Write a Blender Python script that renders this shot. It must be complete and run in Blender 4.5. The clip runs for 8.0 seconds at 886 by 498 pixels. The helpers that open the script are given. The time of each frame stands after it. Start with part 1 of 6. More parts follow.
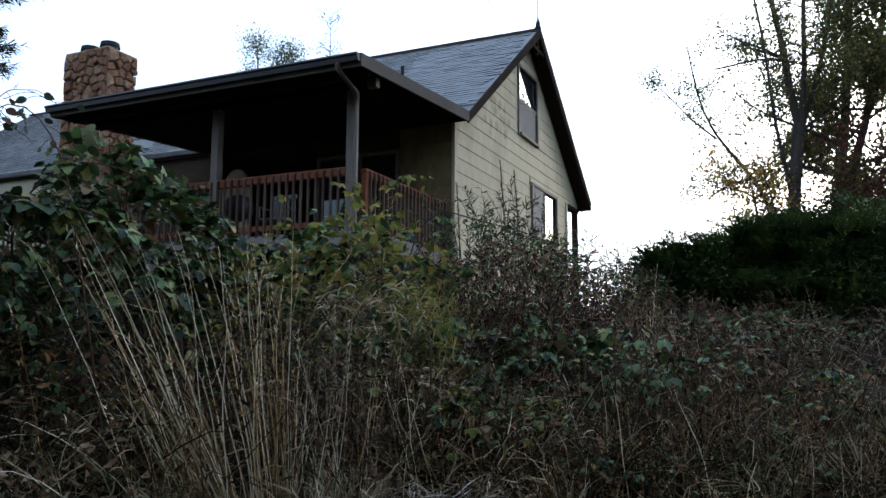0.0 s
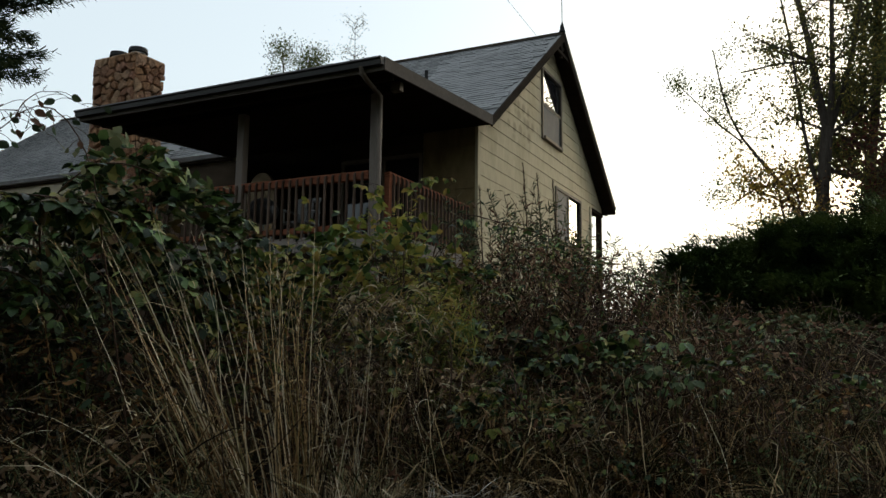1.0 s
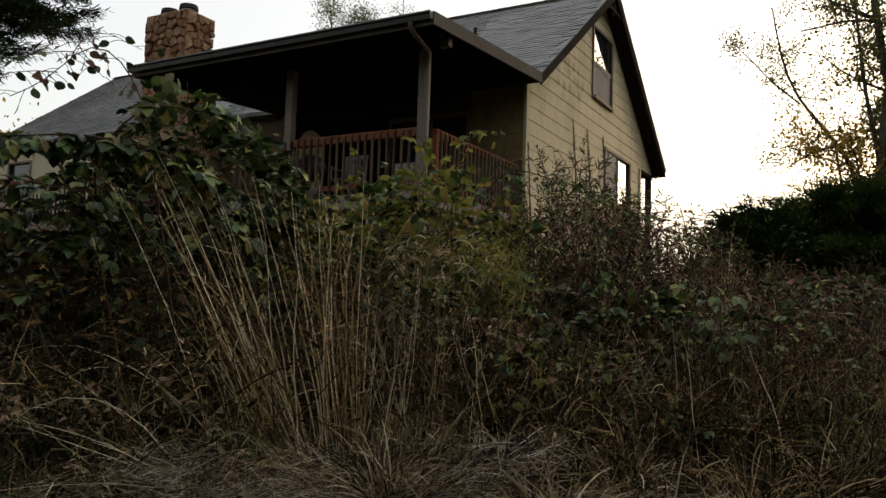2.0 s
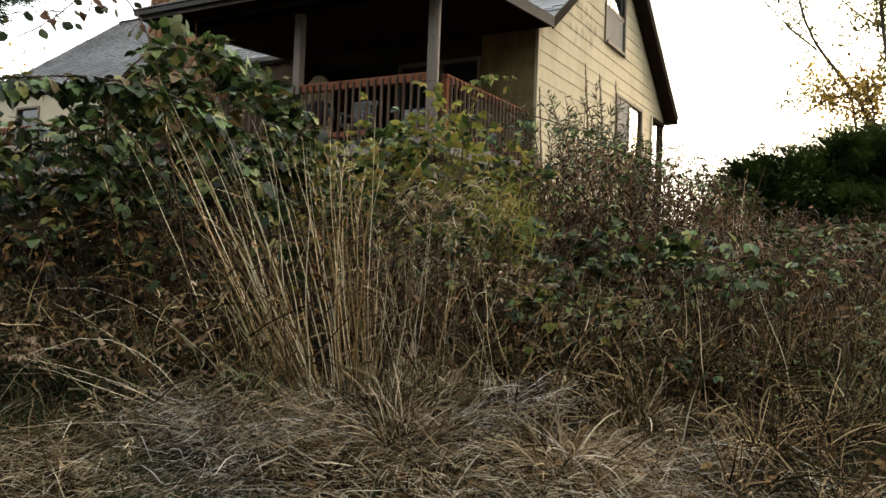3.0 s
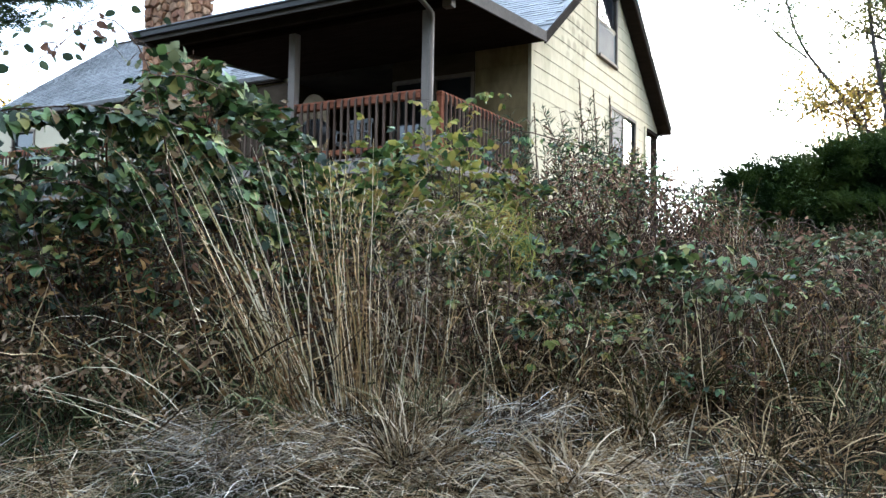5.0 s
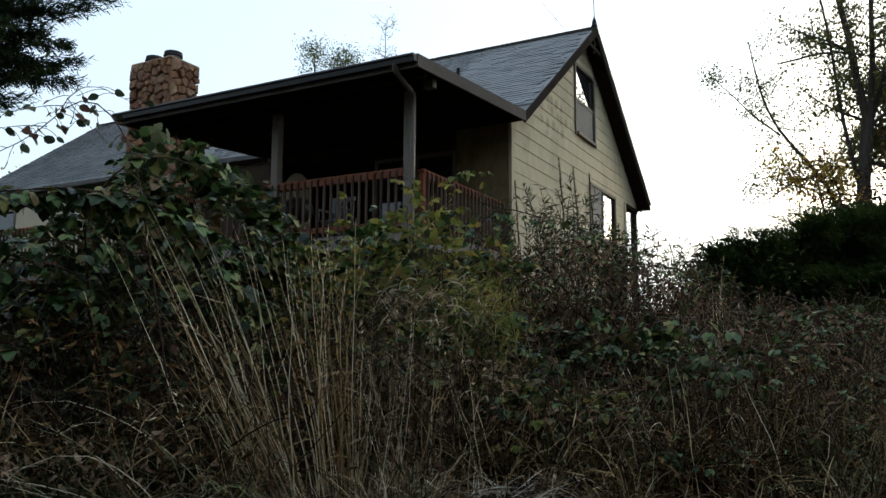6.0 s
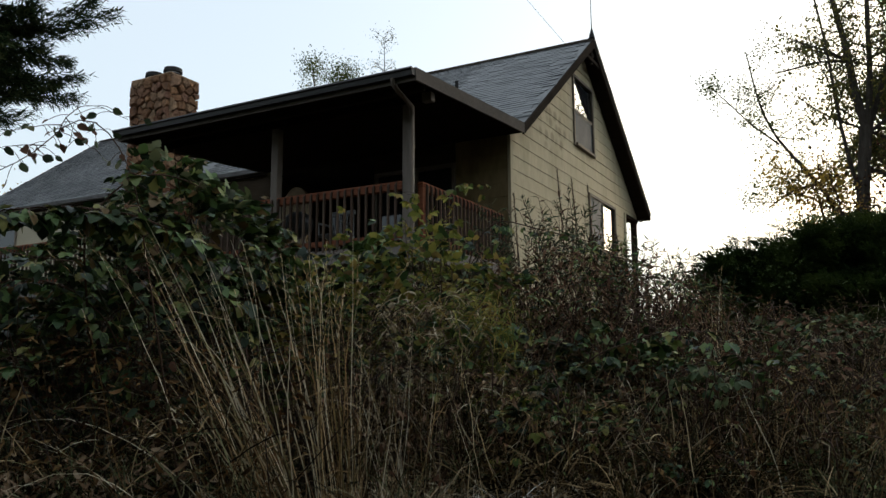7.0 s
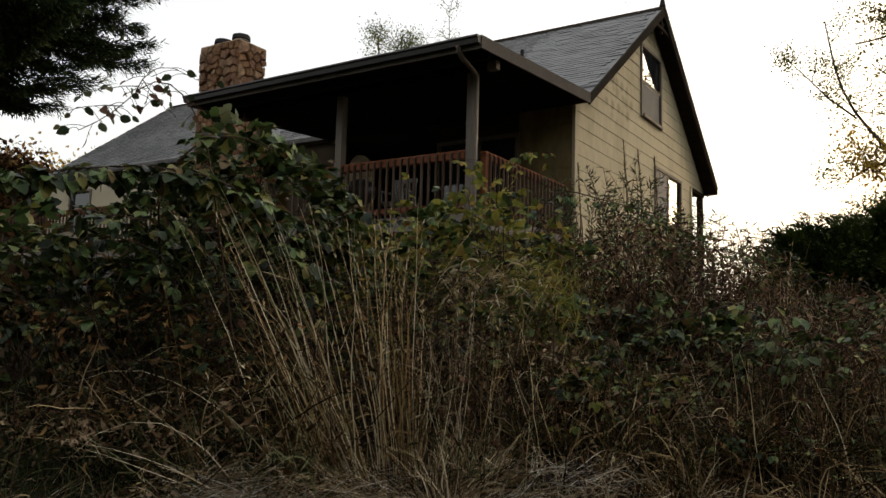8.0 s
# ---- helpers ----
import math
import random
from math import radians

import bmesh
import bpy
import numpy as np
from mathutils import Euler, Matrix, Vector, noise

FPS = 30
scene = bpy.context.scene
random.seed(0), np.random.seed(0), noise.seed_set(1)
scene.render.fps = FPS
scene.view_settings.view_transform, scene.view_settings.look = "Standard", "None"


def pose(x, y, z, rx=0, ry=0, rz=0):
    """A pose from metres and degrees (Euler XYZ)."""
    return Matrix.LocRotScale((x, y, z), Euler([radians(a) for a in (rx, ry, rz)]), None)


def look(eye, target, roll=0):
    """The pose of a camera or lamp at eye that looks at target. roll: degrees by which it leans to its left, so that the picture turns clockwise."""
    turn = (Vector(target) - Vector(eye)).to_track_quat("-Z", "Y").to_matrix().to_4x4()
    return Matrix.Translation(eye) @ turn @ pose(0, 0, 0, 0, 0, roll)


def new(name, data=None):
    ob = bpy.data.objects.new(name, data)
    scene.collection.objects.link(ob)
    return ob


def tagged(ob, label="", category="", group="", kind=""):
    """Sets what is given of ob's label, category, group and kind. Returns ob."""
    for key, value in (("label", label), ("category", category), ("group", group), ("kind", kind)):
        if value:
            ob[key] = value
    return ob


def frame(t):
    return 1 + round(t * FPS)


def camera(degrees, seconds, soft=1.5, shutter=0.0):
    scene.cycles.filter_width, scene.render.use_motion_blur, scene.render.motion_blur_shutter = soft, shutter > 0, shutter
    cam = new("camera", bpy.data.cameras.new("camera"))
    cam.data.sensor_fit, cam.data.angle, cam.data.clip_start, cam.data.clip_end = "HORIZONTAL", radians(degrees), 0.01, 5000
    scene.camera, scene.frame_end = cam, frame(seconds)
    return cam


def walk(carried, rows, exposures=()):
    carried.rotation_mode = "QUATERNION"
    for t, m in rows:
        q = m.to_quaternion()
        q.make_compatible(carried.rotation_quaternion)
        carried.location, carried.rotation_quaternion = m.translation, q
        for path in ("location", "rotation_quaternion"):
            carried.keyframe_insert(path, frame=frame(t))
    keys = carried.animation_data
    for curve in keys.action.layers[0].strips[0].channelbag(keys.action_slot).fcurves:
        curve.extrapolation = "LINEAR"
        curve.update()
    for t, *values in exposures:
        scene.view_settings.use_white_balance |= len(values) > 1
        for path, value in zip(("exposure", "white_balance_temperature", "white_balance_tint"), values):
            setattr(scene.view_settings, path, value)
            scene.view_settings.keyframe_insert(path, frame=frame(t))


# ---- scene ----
cam = camera(57.0, 8.0, 1.5)
PATH = [
    (0, (0.012, -0.007, 1.656), (-0.812, 1.794, 1.927), 0.3),
    (0.5, (0.026, -0.011, 1.65), (-0.818, 1.78, 1.934), 0.4),
    (1, (0.032, -0.007, 1.633), (-0.845, 1.768, 1.915), 0.7),
    (1.5, (0.017, 0.006, 1.607), (-0.896, 1.764, 1.877), 1.0),
    (2, (-0.002, 0.02, 1.552), (-0.98, 1.754, 1.743), 1.9),
    (2.2, (-0.006, 0.02, 1.546), (-0.995, 1.753, 1.704), 2.0),
    (3.3, (-0.018, 0.02, 1.53), (-1.016, 1.751, 1.561), 2.2),
    (3.5, (-0.018, 0.02, 1.528), (-1.021, 1.751, 1.537), 2.2),
    (4, (-0.02, 0.007, 1.522), (-1.033, 1.732, 1.506), 2.2),
    (4.2, (-0.029, 0.005, 1.518), (-1.041, 1.73, 1.498), 2.2),
    (5.3, (-0.016, -0.021, 1.583), (-0.987, 1.717, 1.762), 0.5),
    (5.5, (-0.029, -0.002, 1.586), (-0.988, 1.737, 1.819), 0.4),
    (6, (-0.03, 0.005, 1.584), (-0.976, 1.744, 1.866), 0.3),
    (6.5, (-0.024, 0.004, 1.594), (-0.966, 1.743, 1.895), 0.1),
    (7, (-0.003, -0.001, 1.591), (-0.95, 1.733, 1.902), -0.3),
    (7.5, (-0.001, -0.001, 1.605), (-1.006, 1.706, 1.882), 0.8),
    (8, (-0.02, -0.016, 1.563), (-1.097, 1.652, 1.802), 1.6),
]
EXPOSURES = [
    (0.0, 0.50, 5050, 9), (0.5, -0.05, 5400, 2), (1.0, -0.15, 6350, 4), (1.5, -0.08, 6800, 8), (2.2, 0.12, 7250, 12),
    (3.3, 1.90, 6700, 10), (4.2, 2.58, 5400, 10), (5.3, 1.85, 5200, 7), (5.5, 1.55, 4850, 7), (6.0, 0.12, 5650, 4),
    (6.5, -0.12, 5950, 4), (7.0, -0.12, 6150, 6), (7.5, -0.10, 6650, 10), (8.0, 0.12, 7250, 12),
]
walk(cam, [(t, look(eye, target, roll)) for t, eye, target, roll in PATH], EXPOSURES)

# ---- world, sun ----
SUN_TURN = 0.3      # azimuth of the hidden sun, from +y towards +x
world = bpy.data.worlds.new("sky")
scene.world = world
world.use_nodes = True
wn = world.node_tree.nodes
sky = wn.new("ShaderNodeTexSky")
sky.sky_type = "NISHITA"
sky.sun_disc = False
sky.sun_elevation = radians(12)
sky.sun_rotation = SUN_TURN
sky.altitude = 100
sky.air_density = 1.0
sky.dust_density = 6.0
sky.ozone_density = 1.5
haze = wn.new("ShaderNodeMix")      # thin high cloud over the whole sky
haze.data_type = "RGBA"
haze.inputs[0].default_value = 0.4
haze.inputs[7].default_value = (9.3, 9.8, 10.1, 1)
world.node_tree.links.new(sky.outputs[0], haze.inputs[6])
world.node_tree.links.new(haze.outputs[2], wn["Background"].inputs[0])
wn["Background"].inputs[1].default_value = 0.19
sun = new("sun", bpy.data.lights.new("sun", "SUN"))
sun.data.energy, sun.data.angle, sun.data.color = 0.5, radians(30), (1.0, 0.95, 0.88)
sun.matrix_world = look((30 * math.sin(SUN_TURN), 30 * math.cos(SUN_TURN), 8), (0, 0, 0))


# ---- materials ----
def material(name, colours, rough=0.8, scale=3.0, fine=40.0, bump=0.3, metal=0.0, spec=0.3, by="noise", thin=0.0, stretch=(1, 1, 1), stain=0.25, depth=0.01):
    """colours: two to four base colours, mixed by noise ('noise'), piece ('object') or leaf ('island'). thin: share of light let through."""
    m = bpy.data.materials.new(name)
    m.use_nodes = True
    n, l = m.node_tree.nodes, m.node_tree.links
    bsdf, out = n["Principled BSDF"], n["Material Output"]
    co = n.new("ShaderNodeTexCoord")
    mp = n.new("ShaderNodeMapping")
    mp.inputs["Scale"].default_value = stretch
    l.new(co.outputs["Object"], mp.inputs[0])
    big = n.new("ShaderNodeTexNoise")
    big.inputs["Scale"].default_value, big.inputs["Detail"].default_value = scale, 5
    small = n.new("ShaderNodeTexNoise")
    small.inputs["Scale"].default_value, small.inputs["Detail"].default_value = fine, 4
    l.new(mp.outputs[0], big.inputs[0])
    l.new(mp.outputs[0], small.inputs[0])
    ramp = n.new("ShaderNodeValToRGB")
    e = ramp.color_ramp.elements
    while len(e) < len(colours):
        e.new(0.5)
    lo, hi = (0.3, 0.7) if by == "noise" else (0.0, 1.0)
    for i, c in enumerate(colours):
        e[i].position = i / len(colours) if by == "island" else lo + (hi - lo) * i / (len(colours) - 1)
        e[i].color = (*c, 1)
    ramp.color_ramp.interpolation = "CONSTANT" if by == "island" else "LINEAR"
    if by == "noise":
        l.new(big.outputs[0], ramp.inputs[0])
    elif by == "object":
        l.new(n.new("ShaderNodeObjectInfo").outputs["Random"], ramp.inputs[0])
    else:
        l.new(n.new("ShaderNodeNewGeometry").outputs["Random Per Island"], ramp.inputs[0])
    mul = n.new("ShaderNodeMix")
    mul.data_type, mul.blend_type = "RGBA", "MULTIPLY"
    mul.inputs[0].default_value = stain
    l.new(ramp.outputs[0], mul.inputs[6])
    add = n.new("ShaderNodeMath")
    add.operation = "MULTIPLY_ADD"
    add.inputs[1].default_value, add.inputs[2].default_value = 1.6, -0.1
    l.new((small if by == "noise" else big).outputs[0], add.inputs[0])
    l.new(add.outputs[0], mul.inputs[7])
    l.new(mul.outputs[2], bsdf.inputs["Base Color"])
    bsdf.inputs["Roughness"].default_value = rough
    bsdf.inputs["Metallic"].default_value = metal
    bsdf.inputs["Specular IOR Level"].default_value = spec
    if bump:
        b = n.new("ShaderNodeBump")
        b.inputs["Strength"].default_value, b.inputs["Distance"].default_value = bump, depth
        l.new(small.outputs[0], b.inputs["Height"])
        l.new(b.outputs[0], bsdf.inputs["Normal"])
    if thin:
        tr = n.new("ShaderNodeBsdfTranslucent")
        l.new(mul.outputs[2], tr.inputs[0])
        mix = n.new("ShaderNodeMixShader")
        mix.inputs[0].default_value = thin
        l.new(bsdf.outputs[0], mix.inputs[1])
        l.new(tr.outputs[0], mix.inputs[2])
        l.new(mix.outputs[0], out.inputs[0])
    return m


SOIL = material("soil", [(0.011, 0.008, 0.005), (0.028, 0.02, 0.013), (0.018, 0.016, 0.009)], 0.95, 1.2, 30, 0.6, stain=0.5, depth=0.03, spec=0.0)
SIDING = material("siding", [(0.434, 0.363, 0.23), (0.535, 0.458, 0.302), (0.475, 0.403, 0.257)], 0.75, 0.9, 7, 0.1, by="noise", stretch=(1.6, 1.6, 0.6), stain=0.2, depth=0.003, spec=0.12)
# darker copy of the siding, with the porch shade put into its colour
SHADED_SIDING = material("shaded_siding", [(0.23, 0.165, 0.08), (0.27, 0.2, 0.1), (0.2, 0.145, 0.075)], 0.8, 0.9, 7, 0.1, by="noise", stretch=(1.6, 1.6, 0.6), stain=0.45, depth=0.003, spec=0.1)
# rows of dark damp blotches near the eave corner of the gable
_n, _l = SIDING.node_tree.nodes, SIDING.node_tree.links
_geo = _n.new("ShaderNodeNewGeometry")
_mp = _n.new("ShaderNodeMapping")
_mp.inputs["Location"].default_value, _mp.inputs["Scale"].default_value = (0, -15.7 / 1.3, -6.75 / 0.65), (0, 1 / 1.3, 1 / 0.65)
_ball = _n.new("ShaderNodeTexGradient")
_ball.gradient_type = "SPHERICAL"
_vm = _n.new("ShaderNodeMapping")
_vm.inputs["Scale"].default_value = (0, 3.6, 3.4)
_vor = _n.new("ShaderNodeTexVoronoi")
_vor.inputs["Scale"].default_value, _vor.inputs["Randomness"].default_value = 1.0, 0.45
_edge = _n.new("ShaderNodeMapRange")
for _k, _v in ((1, 0.26), (2, 0.46), (3, 1.0), (4, 0.0)):
    _edge.inputs[_k].default_value = _v
_fade = _n.new("ShaderNodeMapRange")
for _k, _v in ((1, 0.05), (2, 0.4), (3, 0.0), (4, 0.42)):
    _fade.inputs[_k].default_value = _v
_both = _n.new("ShaderNodeMath")
_both.operation = "MULTIPLY"
_mix = _n.new("ShaderNodeMix")
_mix.data_type = "RGBA"
_mix.inputs[7].default_value = (0.12, 0.085, 0.045, 1)
_base = _n["Principled BSDF"].inputs["Base Color"]
_l.new(_base.links[0].from_socket, _mix.inputs[6])
_l.new(_geo.outputs["Position"], _mp.inputs[0])
_l.new(_geo.outputs["Position"], _vm.inputs[0])
_l.new(_mp.outputs[0], _ball.inputs[0])
_l.new(_vm.outputs[0], _vor.inputs[0])
_l.new(_vor.outputs["Distance"], _edge.inputs[0])
_l.new(_ball.outputs["Fac"], _fade.inputs[0])
_l.new(_edge.outputs[0], _both.inputs[0])
_l.new(_fade.outputs[0], _both.inputs[1])
_l.new(_both.outputs[0], _mix.inputs[0])
_l.new(_mix.outputs[2], _base)
TRIM = material("trim_paint", [(0.035, 0.028, 0.022), (0.055, 0.044, 0.035)], 0.85, 2, 30, 0.15, stain=0.3, depth=0.003, spec=0.0)
POST = material("post_paint", [(0.15, 0.12, 0.095), (0.2, 0.16, 0.13)], 0.65, 2, 40, 0.2, stain=0.3, stretch=(6, 6, 1), depth=0.004)
# near-black wood: the shade under eaves and porch roof is deepened in its colour
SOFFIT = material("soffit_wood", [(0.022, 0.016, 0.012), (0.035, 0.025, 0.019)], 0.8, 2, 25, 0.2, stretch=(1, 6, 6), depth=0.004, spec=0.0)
FASCIA = material("fascia_paint", [(0.1, 0.0838, 0.07), (0.138, 0.116, 0.0975)], 0.85, 2, 30, 0.15, stain=0.35, depth=0.003, spec=0.05)
GUTTER = material("gutter_metal", [(0.022, 0.019, 0.017), (0.036, 0.031, 0.028)], 0.5, 2, 20, 0.05, metal=0.2, spec=0.5, depth=0.002)
SHINGLE = material("shingle", [(0.14, 0.14, 0.142), (0.195, 0.194, 0.192), (0.155, 0.155, 0.159), (0.205, 0.204, 0.202)], 0.5, 0.7, 120, 0.5, by="object", spec=0.7, stain=0.6, depth=0.004)
SHINGLE_REST = material("shingle_rest", [(0.14, 0.14, 0.142), (0.195, 0.194, 0.192), (0.155, 0.155, 0.159), (0.205, 0.204, 0.202)], 0.55, 0.7, 120, 0.5, by="island", spec=0.5, stain=0.6, depth=0.004)
STONE = material("chimney_stone", [(0.14, 0.055, 0.03), (0.38, 0.2, 0.095), (0.2, 0.09, 0.05), (0.44, 0.28, 0.16), (0.27, 0.125, 0.075)], 0.85, 11, 38, 1.0, by="object", stain=0.85, depth=0.05)
MORTAR = material("mortar", [(0.04, 0.028, 0.02), (0.07, 0.05, 0.038)], 0.95, 6, 60, 0.6, stain=0.4, spec=0.0)
CAP = material("flue_metal", [(0.015, 0.015, 0.016), (0.032, 0.03, 0.028)], 0.7, 5, 40, 0.1, metal=0.0, spec=0.15)
BAND = material("flue_band", [(0.3, 0.3, 0.3), (0.42, 0.42, 0.42)], 0.4, 5, 40, 0.05, metal=0.6)
REDWOOD = material("stained_rail", [(0.17, 0.062, 0.034), (0.26, 0.1, 0.056), (0.2, 0.08, 0.048)], 0.75, 3, 60, 0.3, by="noise", stretch=(1, 1, 6), stain=0.4, depth=0.004, spec=0.0)
BALUSTER = material("weathered_baluster", [(0.07, 0.046, 0.034), (0.13, 0.092, 0.07), (0.095, 0.064, 0.048)], 0.8, 3, 60, 0.3, by="object", stretch=(6, 6, 1), stain=0.4, depth=0.004, spec=0.0)
DECKWOOD = material("deck_wood", [(0.2, 0.17, 0.15), (0.29, 0.25, 0.22)], 0.85, 2, 40, 0.4, stretch=(1, 8, 8), stain=0.5, depth=0.006, spec=0.0)
CREAM = material("cream_wall", [(0.4, 0.345, 0.235), (0.47, 0.405, 0.285)], 0.75, 1.5, 40, 0.15, stain=0.2)
RESIN = material("grey_resin", [(0.16, 0.16, 0.16), (0.22, 0.22, 0.22)], 0.6, 4, 40, 0.05, stain=0.3, spec=0.1)
WICKER = material("tan_wicker", [(0.3, 0.22, 0.13), (0.42, 0.32, 0.2)], 0.8, 8, 90, 0.5, stain=0.4)
BLACK = material("black_enamel", [(0.02, 0.02, 0.022), (0.04, 0.04, 0.04)], 0.35, 5, 40, 0.05)
SCREEN = material("insect_screen", [(0.065, 0.067, 0.07), (0.1, 0.102, 0.105)], 0.7, 3, 200, 0.1, stain=0.3)
# dark brown that carries the shade of the recess and below the deck
DARKWALL = material("shade_dark_wall", [(0.05, 0.038, 0.026), (0.075, 0.055, 0.038)], 0.8, 2, 30, 0.2, stretch=(1, 1, 4), stain=0.3, spec=0.0)
DARKROOM = material("room_dark", [(0.05, 0.045, 0.04), (0.08, 0.07, 0.06)], 0.9, 1, 10, 0.1, spec=0.0)
WIRE = material("wire", [(0.02, 0.02, 0.02), (0.03, 0.03, 0.03)], 0.6, 5, 40, 0)
GLASS = bpy.data.materials.new("window_glass")
GLASS.use_nodes = True
_b = GLASS.node_tree.nodes["Principled BSDF"]
_b.inputs["Base Color"].default_value = (0.02, 0.022, 0.025, 1)
_b.inputs["Roughness"].default_value = 0.02
_b.inputs["IOR"].default_value = 3.2
DOOR_GLASS = GLASS.copy()
DOOR_GLASS.name = "door_glass"
DOOR_GLASS.node_tree.nodes["Principled BSDF"].inputs["IOR"].default_value = 1.5
BARK = material("bark", [(0.045, 0.037, 0.03), (0.1, 0.085, 0.07)], 0.9, 3, 30, 0.8, stretch=(4, 4, 1), stain=0.5, depth=0.02, spec=0.0)
CANE = material("bramble_cane", [(0.035, 0.02, 0.016), (0.07, 0.04, 0.026), (0.05, 0.045, 0.025)], 0.6, 4, 50, 0.1, by="island", spec=0.1)
STEM = material("dead_stem", [(0.0267, 0.0182, 0.0125), (0.354, 0.273, 0.184), (0.0613, 0.0409, 0.0286), (0.565, 0.45, 0.316), (0.141, 0.0987, 0.0659)], 0.85, 4, 60, 0.0, by="island", stain=0.3, spec=0.0)
STRAW = material("straw", [(0.2, 0.12, 0.055), (0.78, 0.61, 0.37), (0.38, 0.24, 0.11), (0.9, 0.79, 0.57), (0.26, 0.2, 0.09), (0.62, 0.44, 0.22)], 0.7, 5, 60, 0.0, by="island", thin=0.2, stain=0.3, spec=0.1)
RED_STRAW = material("reddish_straw", [(0.22, 0.125, 0.06), (0.7, 0.54, 0.33), (0.36, 0.23, 0.11), (0.84, 0.73, 0.52), (0.16, 0.12, 0.055), (0.54, 0.37, 0.19), (0.3, 0.26, 0.12)], 0.7, 5, 60, 0.0, by="island", thin=0.2, stain=0.35, spec=0.1)
MAT_STRAW = material("flattened_straw", [(0.0187, 0.0122, 0.00731), (0.565, 0.426, 0.26), (0.0614, 0.0406, 0.0227), (0.868, 0.717, 0.498), (0.192, 0.128, 0.0701), (0.429, 0.313, 0.18), (0.667, 0.572, 0.431), (0.306, 0.218, 0.124)], 0.75, 1.6, 60, 0.0, by="island", thin=0.1, stain=0.6, spec=0.0)
MAT_GREY = material("bleached_straw", [(0.0274, 0.0192, 0.0137), (0.528, 0.447, 0.345), (0.0786, 0.0574, 0.0423), (0.866, 0.784, 0.667), (0.203, 0.156, 0.117), (0.394, 0.329, 0.254), (0.662, 0.628, 0.573), (0.134, 0.105, 0.0808)], 0.75, 1.6, 60, 0.0, by="island", thin=0.1, stain=0.5, spec=0.0)
# darkest tones stand in for the shade deep among the blades
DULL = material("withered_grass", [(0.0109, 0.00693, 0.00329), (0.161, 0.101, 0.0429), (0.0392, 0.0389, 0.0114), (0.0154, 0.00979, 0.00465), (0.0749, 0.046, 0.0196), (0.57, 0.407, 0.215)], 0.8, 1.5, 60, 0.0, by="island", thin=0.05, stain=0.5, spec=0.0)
GREENGRASS = material("green_grass", [(0.04, 0.065, 0.025), (0.085, 0.125, 0.045), (0.2, 0.21, 0.11), (0.06, 0.09, 0.045)], 0.6, 3, 60, 0.0, by="island", thin=0.25, stain=0.4, spec=0.1)
LEAF = material("bramble_leaf", [(0.011, 0.0202, 0.00758), (0.0881, 0.147, 0.0435), (0.0195, 0.0361, 0.0111), (0.179, 0.23, 0.0704), (0.0368, 0.0644, 0.0194), (0.179, 0.119, 0.0513), (0.0152, 0.0285, 0.0098), (0.131, 0.206, 0.0648), (0.28, 0.266, 0.0799), (0.0471, 0.0845, 0.0278)], 0.47, 6, 60, 0.25, by="island", thin=0.18, spec=0.24, stain=0.4)
LEAF_PALE = material("pale_leaf", [(0.06, 0.08, 0.03), (0.13, 0.15, 0.065), (0.045, 0.065, 0.022), (0.18, 0.19, 0.095), (0.08, 0.11, 0.045)], 0.55, 6, 60, 0.25, by="island", thin=0.2, stain=0.35, spec=0.15)
LEAF_YELLOW = material("yellowing_leaf", [(0.15, 0.16, 0.035), (0.33, 0.3, 0.07), (0.075, 0.105, 0.026), (0.34, 0.24, 0.07), (0.2, 0.21, 0.05)], 0.6, 6, 60, 0.1, by="island", thin=0.35, stain=0.45, spec=0.1)
LEAF_BROWN = material("withered_leaf", [(0.0327, 0.0189, 0.0102), (0.24, 0.137, 0.0619), (0.0419, 0.0242, 0.014), (0.338, 0.209, 0.0883), (0.103, 0.0494, 0.0235)], 0.8, 6, 60, 0.1, by="island", thin=0.25, stain=0.4, spec=0.0)
LEAF_DARK = material("dark_narrow_leaf", [(0.035, 0.05, 0.026), (0.065, 0.085, 0.04), (0.12, 0.065, 0.042), (0.05, 0.075, 0.04), (0.12, 0.12, 0.055)], 0.6, 6, 60, 0.1, by="island", thin=0.2, stain=0.3, spec=0.1)
LEAF_TREE = material("autumn_tree_leaf", [(0.08, 0.085, 0.035), (0.16, 0.15, 0.045), (0.25, 0.2, 0.055), (0.1, 0.11, 0.045), (0.13, 0.11, 0.05)], 0.6, 1, 60, 0.0, by="island", thin=0.35, stain=0.2, spec=0.0)
LEAF_GREEN = material("green_tree_leaf", [(0.05, 0.08, 0.03), (0.1, 0.13, 0.05), (0.14, 0.14, 0.05)], 0.6, 1, 60, 0.0, by="island", thin=0.4, stain=0.2, spec=0.0)
LEAF_RUST = material("rust_leaf", [(0.07, 0.028, 0.022), (0.11, 0.042, 0.03), (0.06, 0.04, 0.026)], 0.7, 1, 60, 0.0, by="island", thin=0.25, stain=0.2, spec=0.0)
LEAF_GOLD = material("gold_leaf", [(0.4, 0.27, 0.05), (0.5, 0.32, 0.06), (0.25, 0.19, 0.05)], 0.7, 1, 60, 0.0, by="island", thin=0.5, stain=0.2, spec=0.0)
LEAF_GREY = material("grey_brown_leaf", [(0.0585, 0.0353, 0.0233), (0.281, 0.175, 0.112), (0.0335, 0.0228, 0.0141), (0.0968, 0.0822, 0.0357), (0.185, 0.0977, 0.065)], 0.8, 6, 60, 0.1, by="island", thin=0.25, stain=0.4, spec=0.0)
WINFRAME = material("window_frame_paint", [(0.17, 0.14, 0.105), (0.22, 0.18, 0.14)], 0.7, 2, 40, 0.1, stain=0.3, spec=0.1)
